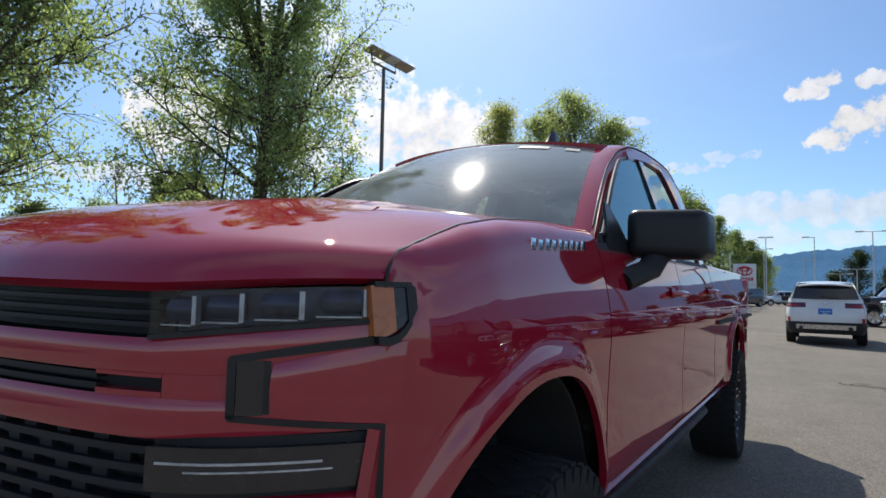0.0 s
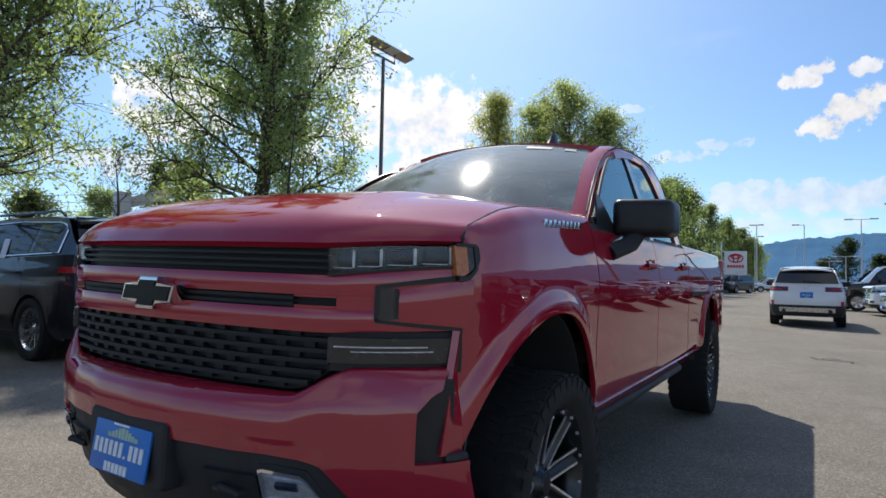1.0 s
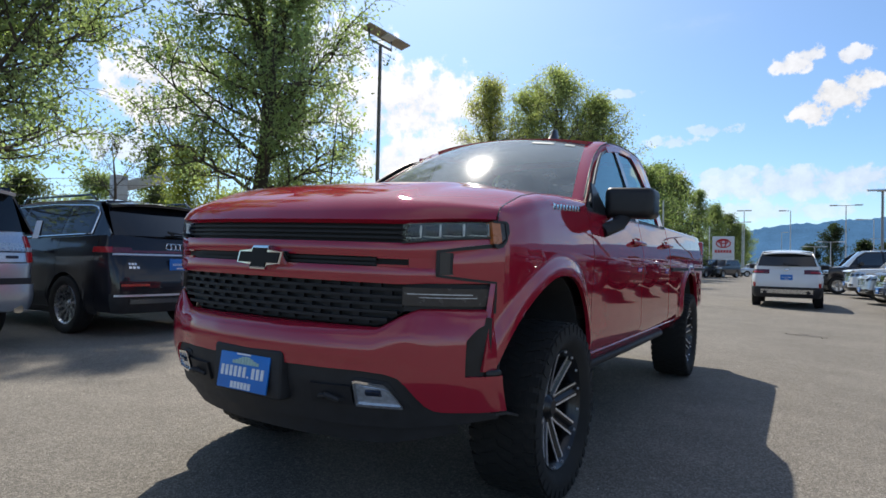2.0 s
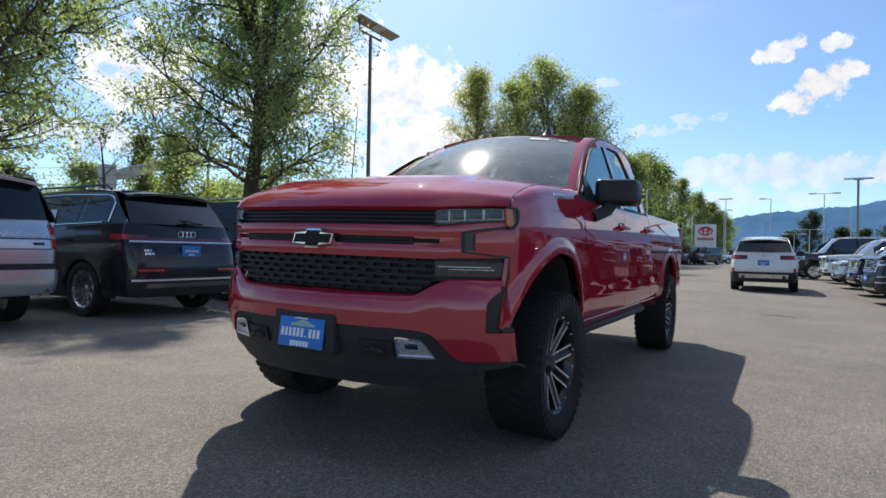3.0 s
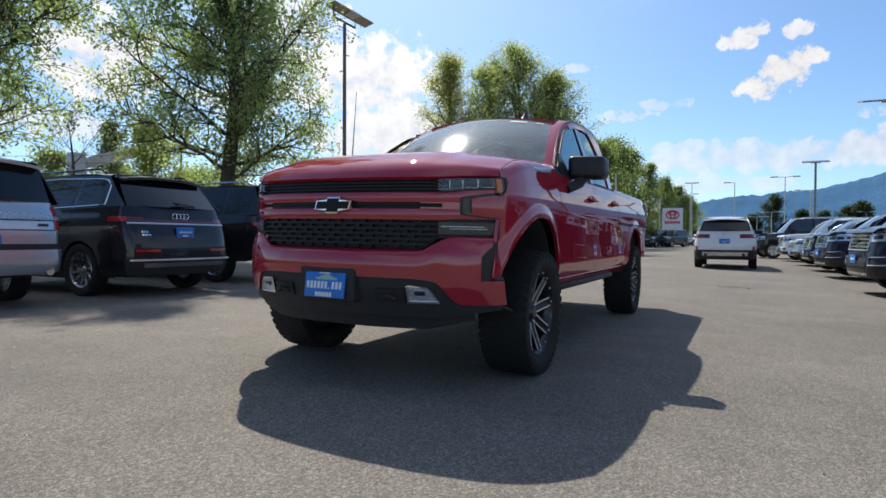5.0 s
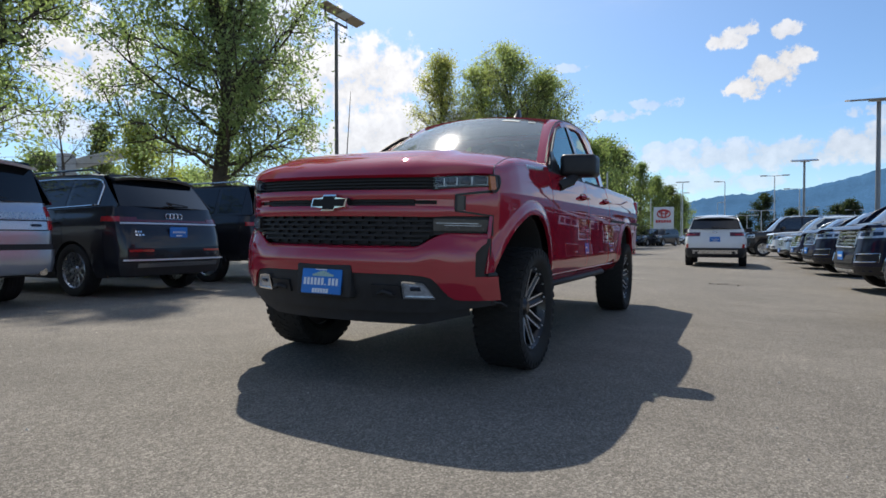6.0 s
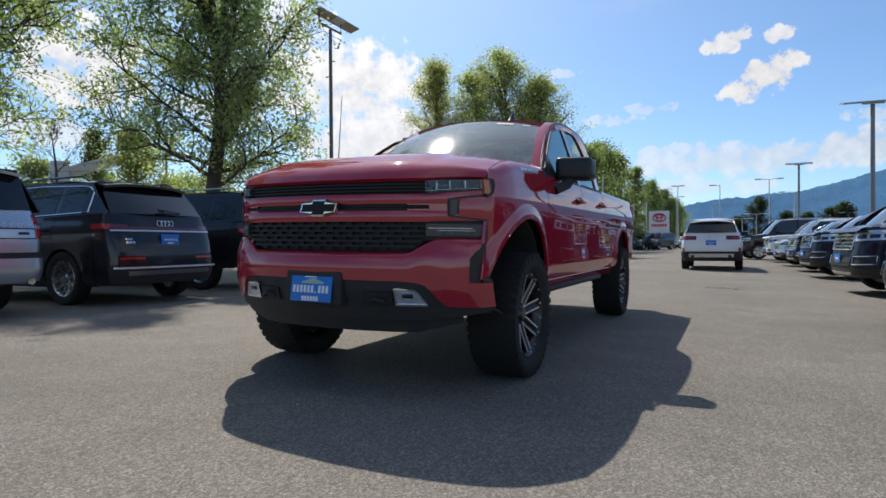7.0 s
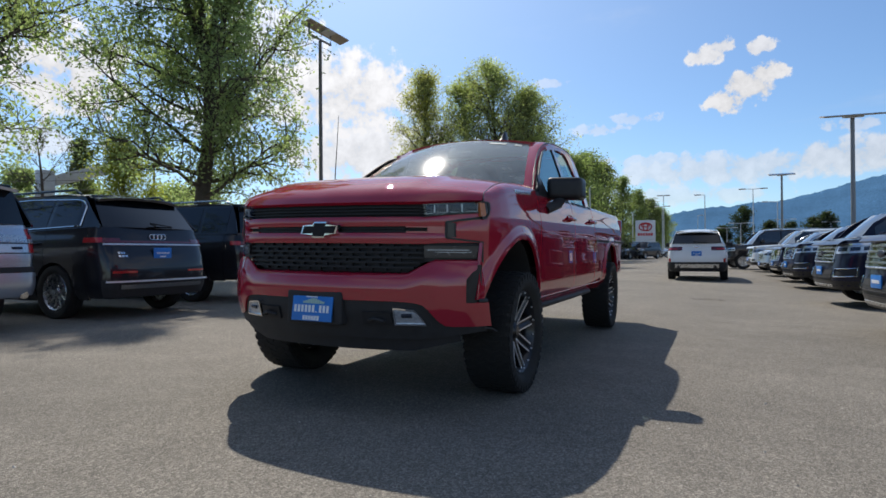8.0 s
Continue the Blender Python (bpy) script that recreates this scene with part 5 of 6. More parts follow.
def build_face(car, sh, c, hood0):
    """Grille, lamps and lower intake on a car's nose."""
    f = c["front"]
    gx, z0, z1 = f["grille"]
    sg = sh.s_front(gx)
    ss = [lerp(-sg, sg, k) for k in spread(16)]
    g = part("grille", sh.skin(ss, z0, z1, 3, .006, .03), GLOSS_BLACK, car, f.get("grille_label", "dark grille with bright bars"))
    part("grille_rim", tube([sh.at(s, z1, .012) for s in ss] + [sh.at(s, z0, .012) for s in ss[::-1]] + [sh.at(ss[0], z1, .012)], .013, 6), f.get("rim", CHROME), g)
    for i in range(f.get("bars", 3)):
        z = lerp(z0, z1, (i + 1) / (f.get("bars", 3) + 1))
        part("grille_bar", sh.skin(ss, z - f.get("bar_h", .012), z + f.get("bar_h", .012), 1, .022, .02), f.get("bar_mat", CHROME), g)
    if f.get("mesh"):
        for i in range(13):
            x = lerp(-sg, sg, (i + .5) / 13)
            part("grille_post", sh.skin([x - .012, x + .012], z0 + .02, z1 - .02, 1, .026, .02), CHROME, g)
    if f.get("emblem"):
        o = sh.at(0, (z0 + z1) / 2, .03)
        bm = bmesh.new()
        bmesh.ops.create_uvsphere(bm, u_segments=16, v_segments=8, radius=1, matrix=Matrix.Translation(o) @ Matrix.Diagonal((.11, .015, .045, 1)))
        part("emblem", bm, f["emblem"], g, "plain oval emblem")
    hx0, hx1, h0, h1 = f["lamp"]
    for side in (-1, 1):
        a, b = sh.s_front(hx0), sh.s_front(hx1)
        ss2 = [lerp(a, b, k) for k in spread(10)]
        rise = lambda s, q: lerp(h0 + .03 * (s - a) / (b - a), h1 + .02 * (s - a) / (b - a), q)
        hl = part("headlamp", sh.skin(ss2, lambda s: rise(s, 0), lambda s: rise(s, 1), 3, .008, .03, side), LAMP_BODY, car, "clear headlamp with dark inner cells")
        for k0, k1 in ((.08, .34), (.42, .66), (.74, .92)):
            s3 = [lerp(a, b, lerp(k0, k1, q)) for q in spread(3)]
            part("lamp_cell", sh.skin(s3, lambda s: rise(s, .22), lambda s: rise(s, .60), 1, .013, .02, side), LAMP_INNER, hl)
        part("lamp_strip", sh.skin(ss2, lambda s: rise(s, .80), lambda s: rise(s, .93), 1, .014, .02, side), CHROME, hl)
        if f.get("amber"):
            part("amber_marker", sh.skin(ss2[-2:], lambda s: rise(s, .1), lambda s: rise(s, .7), 1, .014, .02, side), AMBER, hl)
        fx = f.get("fog")
        if fx:
            a2, b2 = sh.s_front(fx[0]), sh.s_front(fx[1])
            fl = part("fog_lamp", sh.skin([lerp(a2, b2, k) for k in spread(5)], fx[2], fx[3], 2, .008, .03, side), PLASTIC, car)
            loop = [sh.at(lerp(a2, b2, q), fx[2] + .02 * q, .014, side) for q in spread(6)] + [sh.at(lerp(b2, a2, q), fx[3] - .02 * q, .014, side) for q in spread(6)]
            part("fog_rim", tube(loop + loop[:1], .010, 6), CHROME, fl)
    sv = sh.s_at(.5)
    part("valance", sh.skin([lerp(-sv, sv, k) for k in spread(20)], c["low"] + .015, c["low"] + .17, 3, .005, .02), TRIM, car, "dark lower valance")
    ix, i0, i1 = f["intake"]
    si = sh.s_front(ix)
    ii = [lerp(-si, si, k) for k in spread(12)]
    it = part("lower_intake", sh.skin(ii, i0, i1, 2, .006, .03), PLASTIC, car)
    for k in (.33, .66):
        part("intake_bar", sh.skin(ii, lerp(i0, i1, k) - .008, lerp(i0, i1, k) + .008, 1, .014, .02), SATIN if f.get("bright_intake") else PLASTIC, it)
    part("skid_strip", sh.skin(ii, c["low"] + .05, c["low"] + .09, 1, .016, .02), f.get("skid", SATIN), car)
    if f.get("plate"):
        o = sh.at(0, i1 - .02, .02)
        pl = part("dealer_plate", box(o.x - .155, o.x + .155, o.y - .012, o.y + .004, o.z - .077, o.z + .077, .004), BLUE_PLATE, car, "blue dealer plate")
        for k in range(6):
            part("plate_bar", box(o.x - .11 + k * .038, o.x - .082 + k * .038, o.y - .016, o.y - .011, o.z - .02, o.z + .02), WHITE_INK, pl)


def rear_plate(car, sh, z, x=0.0):
    o = sh.at(sh.total, z, .015)
    pl = part("dealer_plate", box(x - .155, x + .155, o.y - .004, o.y + .010, z - .077, z + .077, .004), BLUE_PLATE, car, "blue dealer plate with white bars")
    for k in range(8):
        part("plate_bar", box(x - .112 + k * .029, x - .097 + k * .029, o.y + .009, o.y + .014, z - .014, z + .014), WHITE_INK, pl)
    part("plate_bar", box(x - .05, x + .05, o.y + .009, o.y + .014, z - .06, z - .042), WHITE_INK, pl)
    return pl


def rear_band(sh, x0, x1, z0, z1, off, thick, nz=2, side=1, n=12):
    a, b = sh.s_rear(abs(x0)), sh.s_rear(abs(x1))
    return sh.skin([lerp(a, b, k) for k in spread(n)], z0, z1, nz, off, thick, side)


def rear_full(sh, x, z0, z1, off, thick, nz=2):
    a = sh.s_rear(x)
    return sh.skin([lerp(a, 2 * sh.total - a, k) for k in spread(24)], z0, z1, nz, off, thick)


def wagon_rear(car, sh, c):
    """Black wagon: joined lamps, bright strips, ring emblem as plain rings."""
    part("tail_strip", rear_full(sh, .86, 1.052, 1.074, .014, .02, 1), BRIGHT, car, "bright strip across the tailgate")
    for side in (-1, 1):
        t = part("tail_lamp", rear_band(sh, .955, .62, 1.08, 1.15, .008, .03, 2, side), TAIL_DARK, car, "smoked red tail lamp")
        part("lamp_core", rear_band(sh, .965, .86, 1.085, 1.155, .014, .03, 2, side), TAIL, t, "bright red outer end")
        part("reflector", rear_band(sh, .80, .45, .655, .685, .012, .02, 1, side), TAIL, car)
    part("lower_strip", rear_full(sh, .86, .525, .550, .045, .03, 1), BRIGHT, car, "bright strip along the lower bumper")
    part("diffuser", rear_full(sh, .70, .43, .49, .030, .03, 1), GREY_PAINT, car, "dark grey lower bumper insert")
    part("skirt", rear_full(sh, .90, .31, .56, .008, .03, 3), PLASTIC, car)
    part("lamp_join", rear_full(sh, .62, 1.085, 1.115, .006, .02, 1), TAIL_DARK, car)
    o = sh.at(sh.total, 1.175, .014)
    for i in range(4):
        cx = (i - 1.5) * .068
        ring = [(cx + .042 * math.cos(a), o.y + .004, 1.175 + .042 * math.sin(a)) for a in [math.tau * k / 20 for k in range(21)]]
        part("emblem_ring", tube(ring, .006, 6), CHROME, car)
    rear_plate(car, sh, .935)
    for z, w in ((.94, .10), (.895, .13)):
        for k in range(3):
            x = .70 - k * w * .36
            part("badge_bar", rear_band(sh, x, x - w * .26, z - .014, z + .014, .012, .01, 1, 1, 3), CHROME, car)


def boxy_rear(car, sh, c):
    """Silver wagon: upright lamps, a bright band, tail pipe."""
    part("bright_band", rear_full(sh, .78, 1.075, 1.155, .010, .02, 1), SATIN, car, "bright satin band across the tailgate")
    part("dark_groove", rear_full(sh, .80, 1.05, 1.065, .006, .02, 1), GLOSS_BLACK, car)
    part("dark_groove", rear_full(sh, .80, .93, .945, .006, .02, 1), GLOSS_BLACK, car)
    part("step_pad", rear_full(sh, .84, .70, .77, .03, .05, 1), PLASTIC, car, "dark bumper step")
    part("rear_bumper", rear_full(sh, .93, .42, .70, .035, .05, 5), SILVER_PAINT, car)
    for side in (-1, 1):
        t = part("tail_lamp", rear_band(sh, .962, .80, .94, 1.235, .014, .03, 3, side), TAIL, car, "upright red tail lamp")
        part("lamp_core", rear_band(sh, .962, .80, 1.06, 1.11, .018, .03, 1, side), LAMP_BODY, t)
        o = sh.at(sh.s_rear(.72), .43, .02, side)
        part("tail_pipe", tube([o + Vector((0, -.15, 0)), o, o + Vector((0, .02, 0))], [.045, .045, .05], 12), CHROME, car)
        part("badge_bar", rear_band(sh, .70, .58, .985, 1.015, .014, .01, 1, side, 4), NAVY_PAINT, car)
    rear_plate(car, sh, .80)


def crossover_rear(car, sh, c):
    """White crossover: wrap-round lamps, black lower bumper, silver skid plate."""
    part("skirt", rear_full(sh, .92, .31, .62, .014, .03, 3), PLASTIC, car, "black lower bumper")
    part("skid_plate", rear_full(sh, .66, .43, .55, .022, .03, 1), SATIN, car)
    for side in (-1, 1):
        t = part("tail_lamp", rear_band(sh, .935, .44, 1.0, 1.125, .010, .03, 2, side), TAIL_DARK, car, "slim red tail lamp")
        part("lamp_core", rear_band(sh, .925, .60, 1.03, 1.07, .014, .03, 1, side), TAIL, t)
        part("reflector", rear_band(sh, .86, .80, .62, .74, .016, .02, 1, side), TAIL, car)
        o = sh.at(sh.s_rear(.55), .46, .03, side)
        part("tail_pipe", tube([o + Vector((0, -.1, 0)), o + Vector((0, .02, 0))], .05, 12), UNDER, car)
    o = sh.at(sh.total, 1.12, .02)
    bm = bmesh.new()
    bmesh.ops.create_uvsphere(bm, u_segments=16, v_segments=8, radius=1, matrix=Matrix.Translation(o) @ Matrix.Diagonal((.075, .012, .03, 1)))
    part("emblem", bm, CHROME, car, "plain oval emblem")
    rear_plate(car, sh, .90)
    part("name_bar", box(-.10, .10, o.y - .03, o.y - .0, .74, .76), CHROME, car)


def at_ground(x, y, rz):
    return pose(x, y, ground_z(x, y), 0, 0, rz)


WAGON = dict(L=5.06, W=1.97, low=.28, belt=1.21, wheel=.385, axle=.98, base=2.99, cowl=1.35, head=2.05, back=4.35, glass_end=4.78, roof=1.84, hood0=.90, hood1=1.15,
             rise=.10, rails=GLOSS_BLACK, bright_trim=True, tail_lean=.10, rear_face=wagon_rear, spokes=10, category="car")
BOXY = dict(L=5.13, W=1.93, low=.36, belt=1.22, wheel=.36, axle=.95, base=2.99, cowl=1.35, head=2.0, back=4.85, glass_end=5.0, roof=1.83, hood0=.95, hood1=1.15,
            rise=.06, tail_lean=.02, tail=.12, rear_face=boxy_rear, roof_paint=SILVER_PAINT, black_house=True, taper=.1, category="car")
BIG = dict(L=5.3, W=2.02, low=.42, belt=1.25, wheel=.41, axle=.95, base=3.1, cowl=1.40, head=2.1, back=4.95, glass_end=5.15, roof=1.92, hood0=1.05, hood1=1.20,
           rise=.06, rails=SATIN, tail_lean=.03, tail=.13, rear_face=wagon_rear, taper=.2, category="car", spokes=6)
CROSS = dict(L=4.6, W=1.88, low=.31, belt=1.10, wheel=.35, axle=.90, base=2.71, cowl=1.20, head=1.85, back=3.95, glass_end=4.40, roof=1.71, hood0=.88, hood1=1.06,
             rise=.14, tail_lean=.06, rear_face=crossover_rear, mirror=PLASTIC, cladding=True, category="car", roof_w=.64)
SUV_FACE = dict(grille=(.54, .80, 1.13), bars=4, bar_h=.012, bar_mat=SATIN, rim=SATIN, emblem=NAVY_PAINT, lamp=(.58, .985, .95, 1.13), fog=(.64, .93, .54, .70), intake=(.55, .45, .66), plate=True)
LARGE = dict(L=5.33, W=2.03, low=.30, belt=1.28, wheel=.41, axle=.98, base=3.11, cowl=1.45, head=2.15, back=4.95, glass_end=5.15, roof=1.97, hood0=1.15, hood1=1.27,
             rise=.05, rails=SATIN, taper=.2, category="car", front=SUV_FACE, rear_face=None, nose=.24, crown=.05, spokes=6)

wagon = build_car("estate_car", "black estate car with bright trim, parked tail out in tree shade", at_ground(-10.38, 3.44, -90), WAGON, BLACK_PAINT)
part("window_paper", sheet([[(.93 - .10 * k + .004, 3.02 + .16 * j - .10 * k, 1.26 + .26 * k) for j in (0, .5, 1)] for k in (0, .5, 1)], .004, (1, 0, 0)), WHITE_INK, wagon, "pale paper sheet in the side window")
build_car("boxy_wagon", "silver boxy wagon with dark windows, parked tail out", at_ground(-10.56, 0.81, -90), BOXY, SILVER_PAINT)
build_car("sport_utility", "large black utility car with silver roof rails", at_ground(-11.03, 6.42, -90), BIG, BLACK_PAINT)
build_car("crossover", "white crossover standing in the lane, seen from behind", at_ground(1.62, 22.78, 180), CROSS, WHITE_PAINT)
ROW = "cars parked at an angle along the lane"
SMALL_FACE = dict(grille=(.46, .66, .90), bars=4, bar_h=.008, bar_mat=SATIN, rim=SATIN, emblem=CHROME, lamp=(.50, .955, .80, .95), fog=(.58, .78, .45, .55), intake=(.6, .36, .52), plate=True)
MEDIUM = dict(L=4.9, W=1.95, low=.34, belt=1.14, wheel=.37, axle=.92, base=2.85, cowl=1.35, head=2.05, back=4.4, glass_end=4.75, roof=1.75, hood0=.94, hood1=1.12,
              rise=.06, rails=SATIN, category="car", front=SMALL_FACE, nose=.2, spokes=5)
PICK_FACE = dict(grille=(.60, .70, 1.12), bars=5, bar_h=.018, bar_mat=CHROME, rim=CHROME, emblem=CHROME, lamp=(.62, .985, .90, 1.10), fog=(.66, .84, .52, .62), intake=(.5, .45, .62), bright_intake=True, skid=CHROME, plate=True)
MESH_FACE = dict(SUV_FACE, bars=6, bar_h=.011, bar_mat=CHROME, rim=CHROME, mesh=True)
TALL = dict(LARGE, front=PICK_FACE, hood0=1.16, hood1=1.26, belt=1.26)
for label, x, y, rz, c, paint in (
        ("dark blue large utility car with a blue dealer plate", 3.88, 5.5, -83, LARGE, NAVY_PAINT),
        ("dark navy large utility car with chrome fog lamp rims", 3.96, 10.3, -83, LARGE, NAVY_PAINT),
        ("navy large utility car with a bright mesh grille", 3.92, 15.9, -83, dict(LARGE, front=MESH_FACE), NAVY_PAINT),
        ("navy utility car with a tall chrome grille", 3.91, 19.9, -83, dict(MEDIUM, front=PICK_FACE, hood0=1.10, hood1=1.18, belt=1.18, roof=1.80), NAVY_PAINT),
        ("silver utility car nose out towards the lane", 3.80, 24.5, -83, MEDIUM, SILVER_PAINT),
        ("white pickup with a dark grille", 3.60, 29.5, -83, TALL, WHITE_PAINT)):
    build_car("parked_car", label, at_ground(x, y, rz), c, paint, ROW, 1 if y < 21 else 0, SKY_GLASS)
build_car("van", "black long utility car standing across the lane", at_ground(2.42, 33.6, -78), dict(BIG, front=SUV_FACE, rear_face=None, roof=2.12, belt=1.38, hood0=1.18, hood1=1.32), BLACK_PAINT, "", 0, SKY_GLASS)

# cars far down the lot
FAR = "cars far down the lot"
for i, (x, y, rz, c, paint, label) in enumerate((
        (-9.2, 70.1, -25, TALL, DARK_RED_PAINT, "dark red pickup far off under the trees"),
        (-7.7, 66.1, -15, LARGE, BLACK_PAINT, "black utility car far off under the trees"),
        (-6.9, 73.1, -20, LARGE, GREY_PAINT, "dark grey utility car far off"),
        (-4.9, 82.1, -60, MEDIUM, SILVER_PAINT, "silver car far down the lot"),
        (-3.8, 92.1, -60, MEDIUM, WHITE_PAINT, "white car far down the lot"),
        (-2.5, 104.1, -60, MEDIUM, GREY_PAINT, "grey car far down the lot"),
        (-1.0, 120.1, -30, MEDIUM, BLACK_PAINT, "black car far down the lot"),
        (-6.3, 68.1, -20, LARGE, BLACK_PAINT, "black utility car in the far tree shade"),
        (-8.6, 76.1, -15, MEDIUM, GREY_PAINT, "grey car in the far tree shade"),
        (5.6, 37.1, -60, MEDIUM, SILVER_PAINT, "silver car behind the row"),
        (9.1, 31.0, -60, MEDIUM, GREY_PAINT, "grey car behind the row"))):
    build_car("far_car", label, at_ground(x, y, rz), c, paint, FAR, 0)


# ---------------------------------------------------------------- lamp posts and the sign
POLE = material("galvanised_pole", (0.16, 0.15, 0.14), 0.55, 0.4, vary=0.15, scale=3, bump=0.1, bump_scale=60)
POLE_LIGHT = material("pale_pole", (0.55, 0.56, 0.56), 0.5, 0.3, vary=0.1, scale=3)
POLE_GREY = material("grey_pole", (0.24, 0.25, 0.26), 0.5, 0.3, vary=0.1, scale=3)
PANEL_BACK = material("panel_back", (0.34, 0.29, 0.22), 0.6, vary=0.12, scale=5)
PANEL_FACE = material("solar_cells", (0.01, 0.012, 0.03), 0.15, vary=0.2, scale=12)
SIGN_WHITE = material("sign_white", (0.62, 0.64, 0.66), 0.4, vary=0.05, scale=3)
SIGN_RED = material("sign_red", (0.5, 0.02, 0.03), 0.4, vary=0.05, scale=3)


def solar_lamp(x, y, top, turn, tilt=32, wide=2.15, deep=.95, r=.085, metal=None, yoked=True, shift=0.0, label="tall lamp post with a tilted solar panel head"):
    z0 = ground_z(x, y)
    metal = metal or POLE
    p = thing("lamp_post", label, "street lamp", pose(x, y, z0), "solar lamp posts")
    h = top - z0
    part("base_plate", box(-.2, .2, -.2, .2, 0, .03, .01), POLE, p)
    part("footing", lathe_z([(.0, .0), (.28, .0), (.28, .55), (.25, .6), (.0, .6)], 20), SIGN_WHITE, p)
    part("pole", tube([(0, 0, .03), (0, 0, h * .5), (0, 0, h - .28)], [r, r * .9, r * .78], 12), metal, p, "square-shouldered steel pole")
    m = Matrix.Translation((0, 0, h)) @ Matrix.Rotation(radians(turn), 4, "Z")
    yoke = tube([(-.72, 0, .18), (-.72, 0, -.22), (.72, 0, -.22), (.72, 0, .18)], .045, 8) if yoked else tube([(0, 0, -.4), (0, 0, .2)], r * .8, 8)
    bmesh.ops.transform(yoke, matrix=m, verts=yoke.verts)
    part("yoke", yoke, metal, p, "U-shaped steel bracket" if yoked else "")
    m2 = m @ Matrix.Translation((shift, 0, .22)) @ Matrix.Rotation(radians(tilt), 4, "X")
    for nm, b, mat in (("panel", box(-wide / 2, wide / 2, -deep / 2, deep / 2, -.03, .02, .008), PANEL_BACK), ("cell_face", box(-wide / 2 + .03, wide / 2 - .03, -deep / 2 + .03, deep / 2 - .03, .02, .028), PANEL_FACE),
                       ("lamp_head", box(-.30, .30, -.30, .10, -.09, -.03, .02), POLE_LIGHT), ("panel_rib", box(-.03, .03, -deep / 2, deep / 2, -.05, -.028), POLE)):
        bmesh.ops.transform(b, matrix=m2, verts=b.verts)
        part(nm, b, mat, p)


def lathe_z(profile, steps=24):
    bm = lathe([(z, r) for r, z in profile], steps)
    bmesh.ops.rotate(bm, verts=bm.verts, matrix=Matrix.Rotation(radians(-90), 3, "Y"))
    return bm


def arm_lamp(x, y, top, arms, turn=0, r=.09):
    p = thing("lamp_post", "slim pale lamp post far down the lot", "street lamp", pose(x, y, 0), "slim lamp posts")
    part("pole", tube([(0, 0, 0), (0, 0, top)], [r, r * .6], 8), POLE_LIGHT, p)
    for a in arms:
        d = Vector((math.cos(radians(turn)), math.sin(radians(turn)), 0)) * a
        part("arm", tube([(0, 0, top - .05), d * .7 + Vector((0, 0, top))], .04, 6), POLE_LIGHT, p)
        o = d + Vector((0, 0, top + .02))
        part("lamp_head", box(o.x - .42, o.x + .42, o.y - .2, o.y + .2, o.z - .08, o.z + .06, .03), POLE_LIGHT, p)


solar_lamp(-12.27, 16.92, 9.77, 90, -15, 2.7, 0.47, shift=.40)
solar_lamp(6.72, 22.76, 5.56, 4, 12, 1.9, .8, .085, POLE_GREY, False)
solar_lamp(6.65, 47.06, 6.24, 0, 12, 1.7, .8, .09, POLE_GREY, False)
for x, y, top, arms in ((-4.77, 92.1, 9.15, (.5, -.5)), (-5.73, 102.1, 8.24, (.8, -.8)), (0.88, 92.2, 9.03, (-1.0,)), (6.86, 87.1, 9.12, (-1.3, 1.3)), (6.05, 107.1, 5.38, (-1.4, 1.4)),
                        (10.54, 97.0, 8.02, (-1.6,)), (4.07, 112.1, 4.81, (-1.3, 1.3)), (-1.23, 140.1, 8.63, (.8,)), (14.69, 130.0, 6.83, (-1.4, 1.4)), (20.62, 120.0, 5.74, (1, -1))):
    arm_lamp(x, y, top, arms)
arm_lamp(-6.17, 41.43, 5.62, ())

sg = thing("dealer_sign", "tall white pylon sign with a red oval mark", "sign", pose(-7.86, 96.64, -0.10, 0, 0, 6))
part("board", box(-1.5, 1.5, -.25, .25, .0, 5.85, .12, 3), SIGN_WHITE, sg)
for rx, rz_ in ((.95, .62), (.34, .60), (.62, .24)):
    cz = 4.8 + (.22 if rx == .62 else 0)
    part("mark_ring", tube([(rx * math.cos(a), -.28, cz + rz_ * math.sin(a)) for a in [math.tau * i / 28 for i in range(29)]], .085, 6), SIGN_RED, sg)
for i in range(6):
    part("letter_bar", box(-1.15 + i * .39, -.86 + i * .39, -.29, -.25, 3.40, 3.82), SIGN_RED, sg)
rows = [[(-1.48 + 2.96 * k, -.27, 1.9 + .9 * k + .2 * math.sin(k * 3) + d) for k in spread(10)] for d in (0, .12)]
part("board_stripe", sheet(rows, .02, (0, -1, 0)), POLE_LIGHT, sg)
part("flag_pole", tube([(-1.9, 0, 0), (-1.9, 0, 7.2)], .07, 8), POLE_LIGHT, sg)

# grey boom beyond the shaded cars
bo = thing("boom_arm", "grey steel boom on a post behind the parked cars", "boom", pose(-31.80, 18.16, 0))
part("post", box(-.35, .35, -.35, .35, 0, 5.65, .04), POLE_LIGHT, bo)
bm = box(-.12, .12, 0, 4.2, -.30, .30, .04)
bmesh.ops.transform(bm, matrix=Matrix.Translation((0, .3, 5.05)) @ Matrix.Rotation(radians(-40), 4, "Z") @ Matrix.Rotation(radians(17), 4, "X"), verts=bm.verts)
part("boom", bm, POLE_LIGHT, bo)
up_ = thing("utility_pole", "thin dark utility pole with wires", "utility pole", pose(-24.78, 19.43, 0))
part("pole", tube([(0, 0, 0), (0, 0, 6.0)], [.09, .06], 8), POLE, up_)
for dz in (5.3, 4.9, 4.4):
    part("wire", tube([(0, 0, dz), (-14, -8, dz - .35), (-30, -16, dz + .6)], .012, 4), POLE, up_)


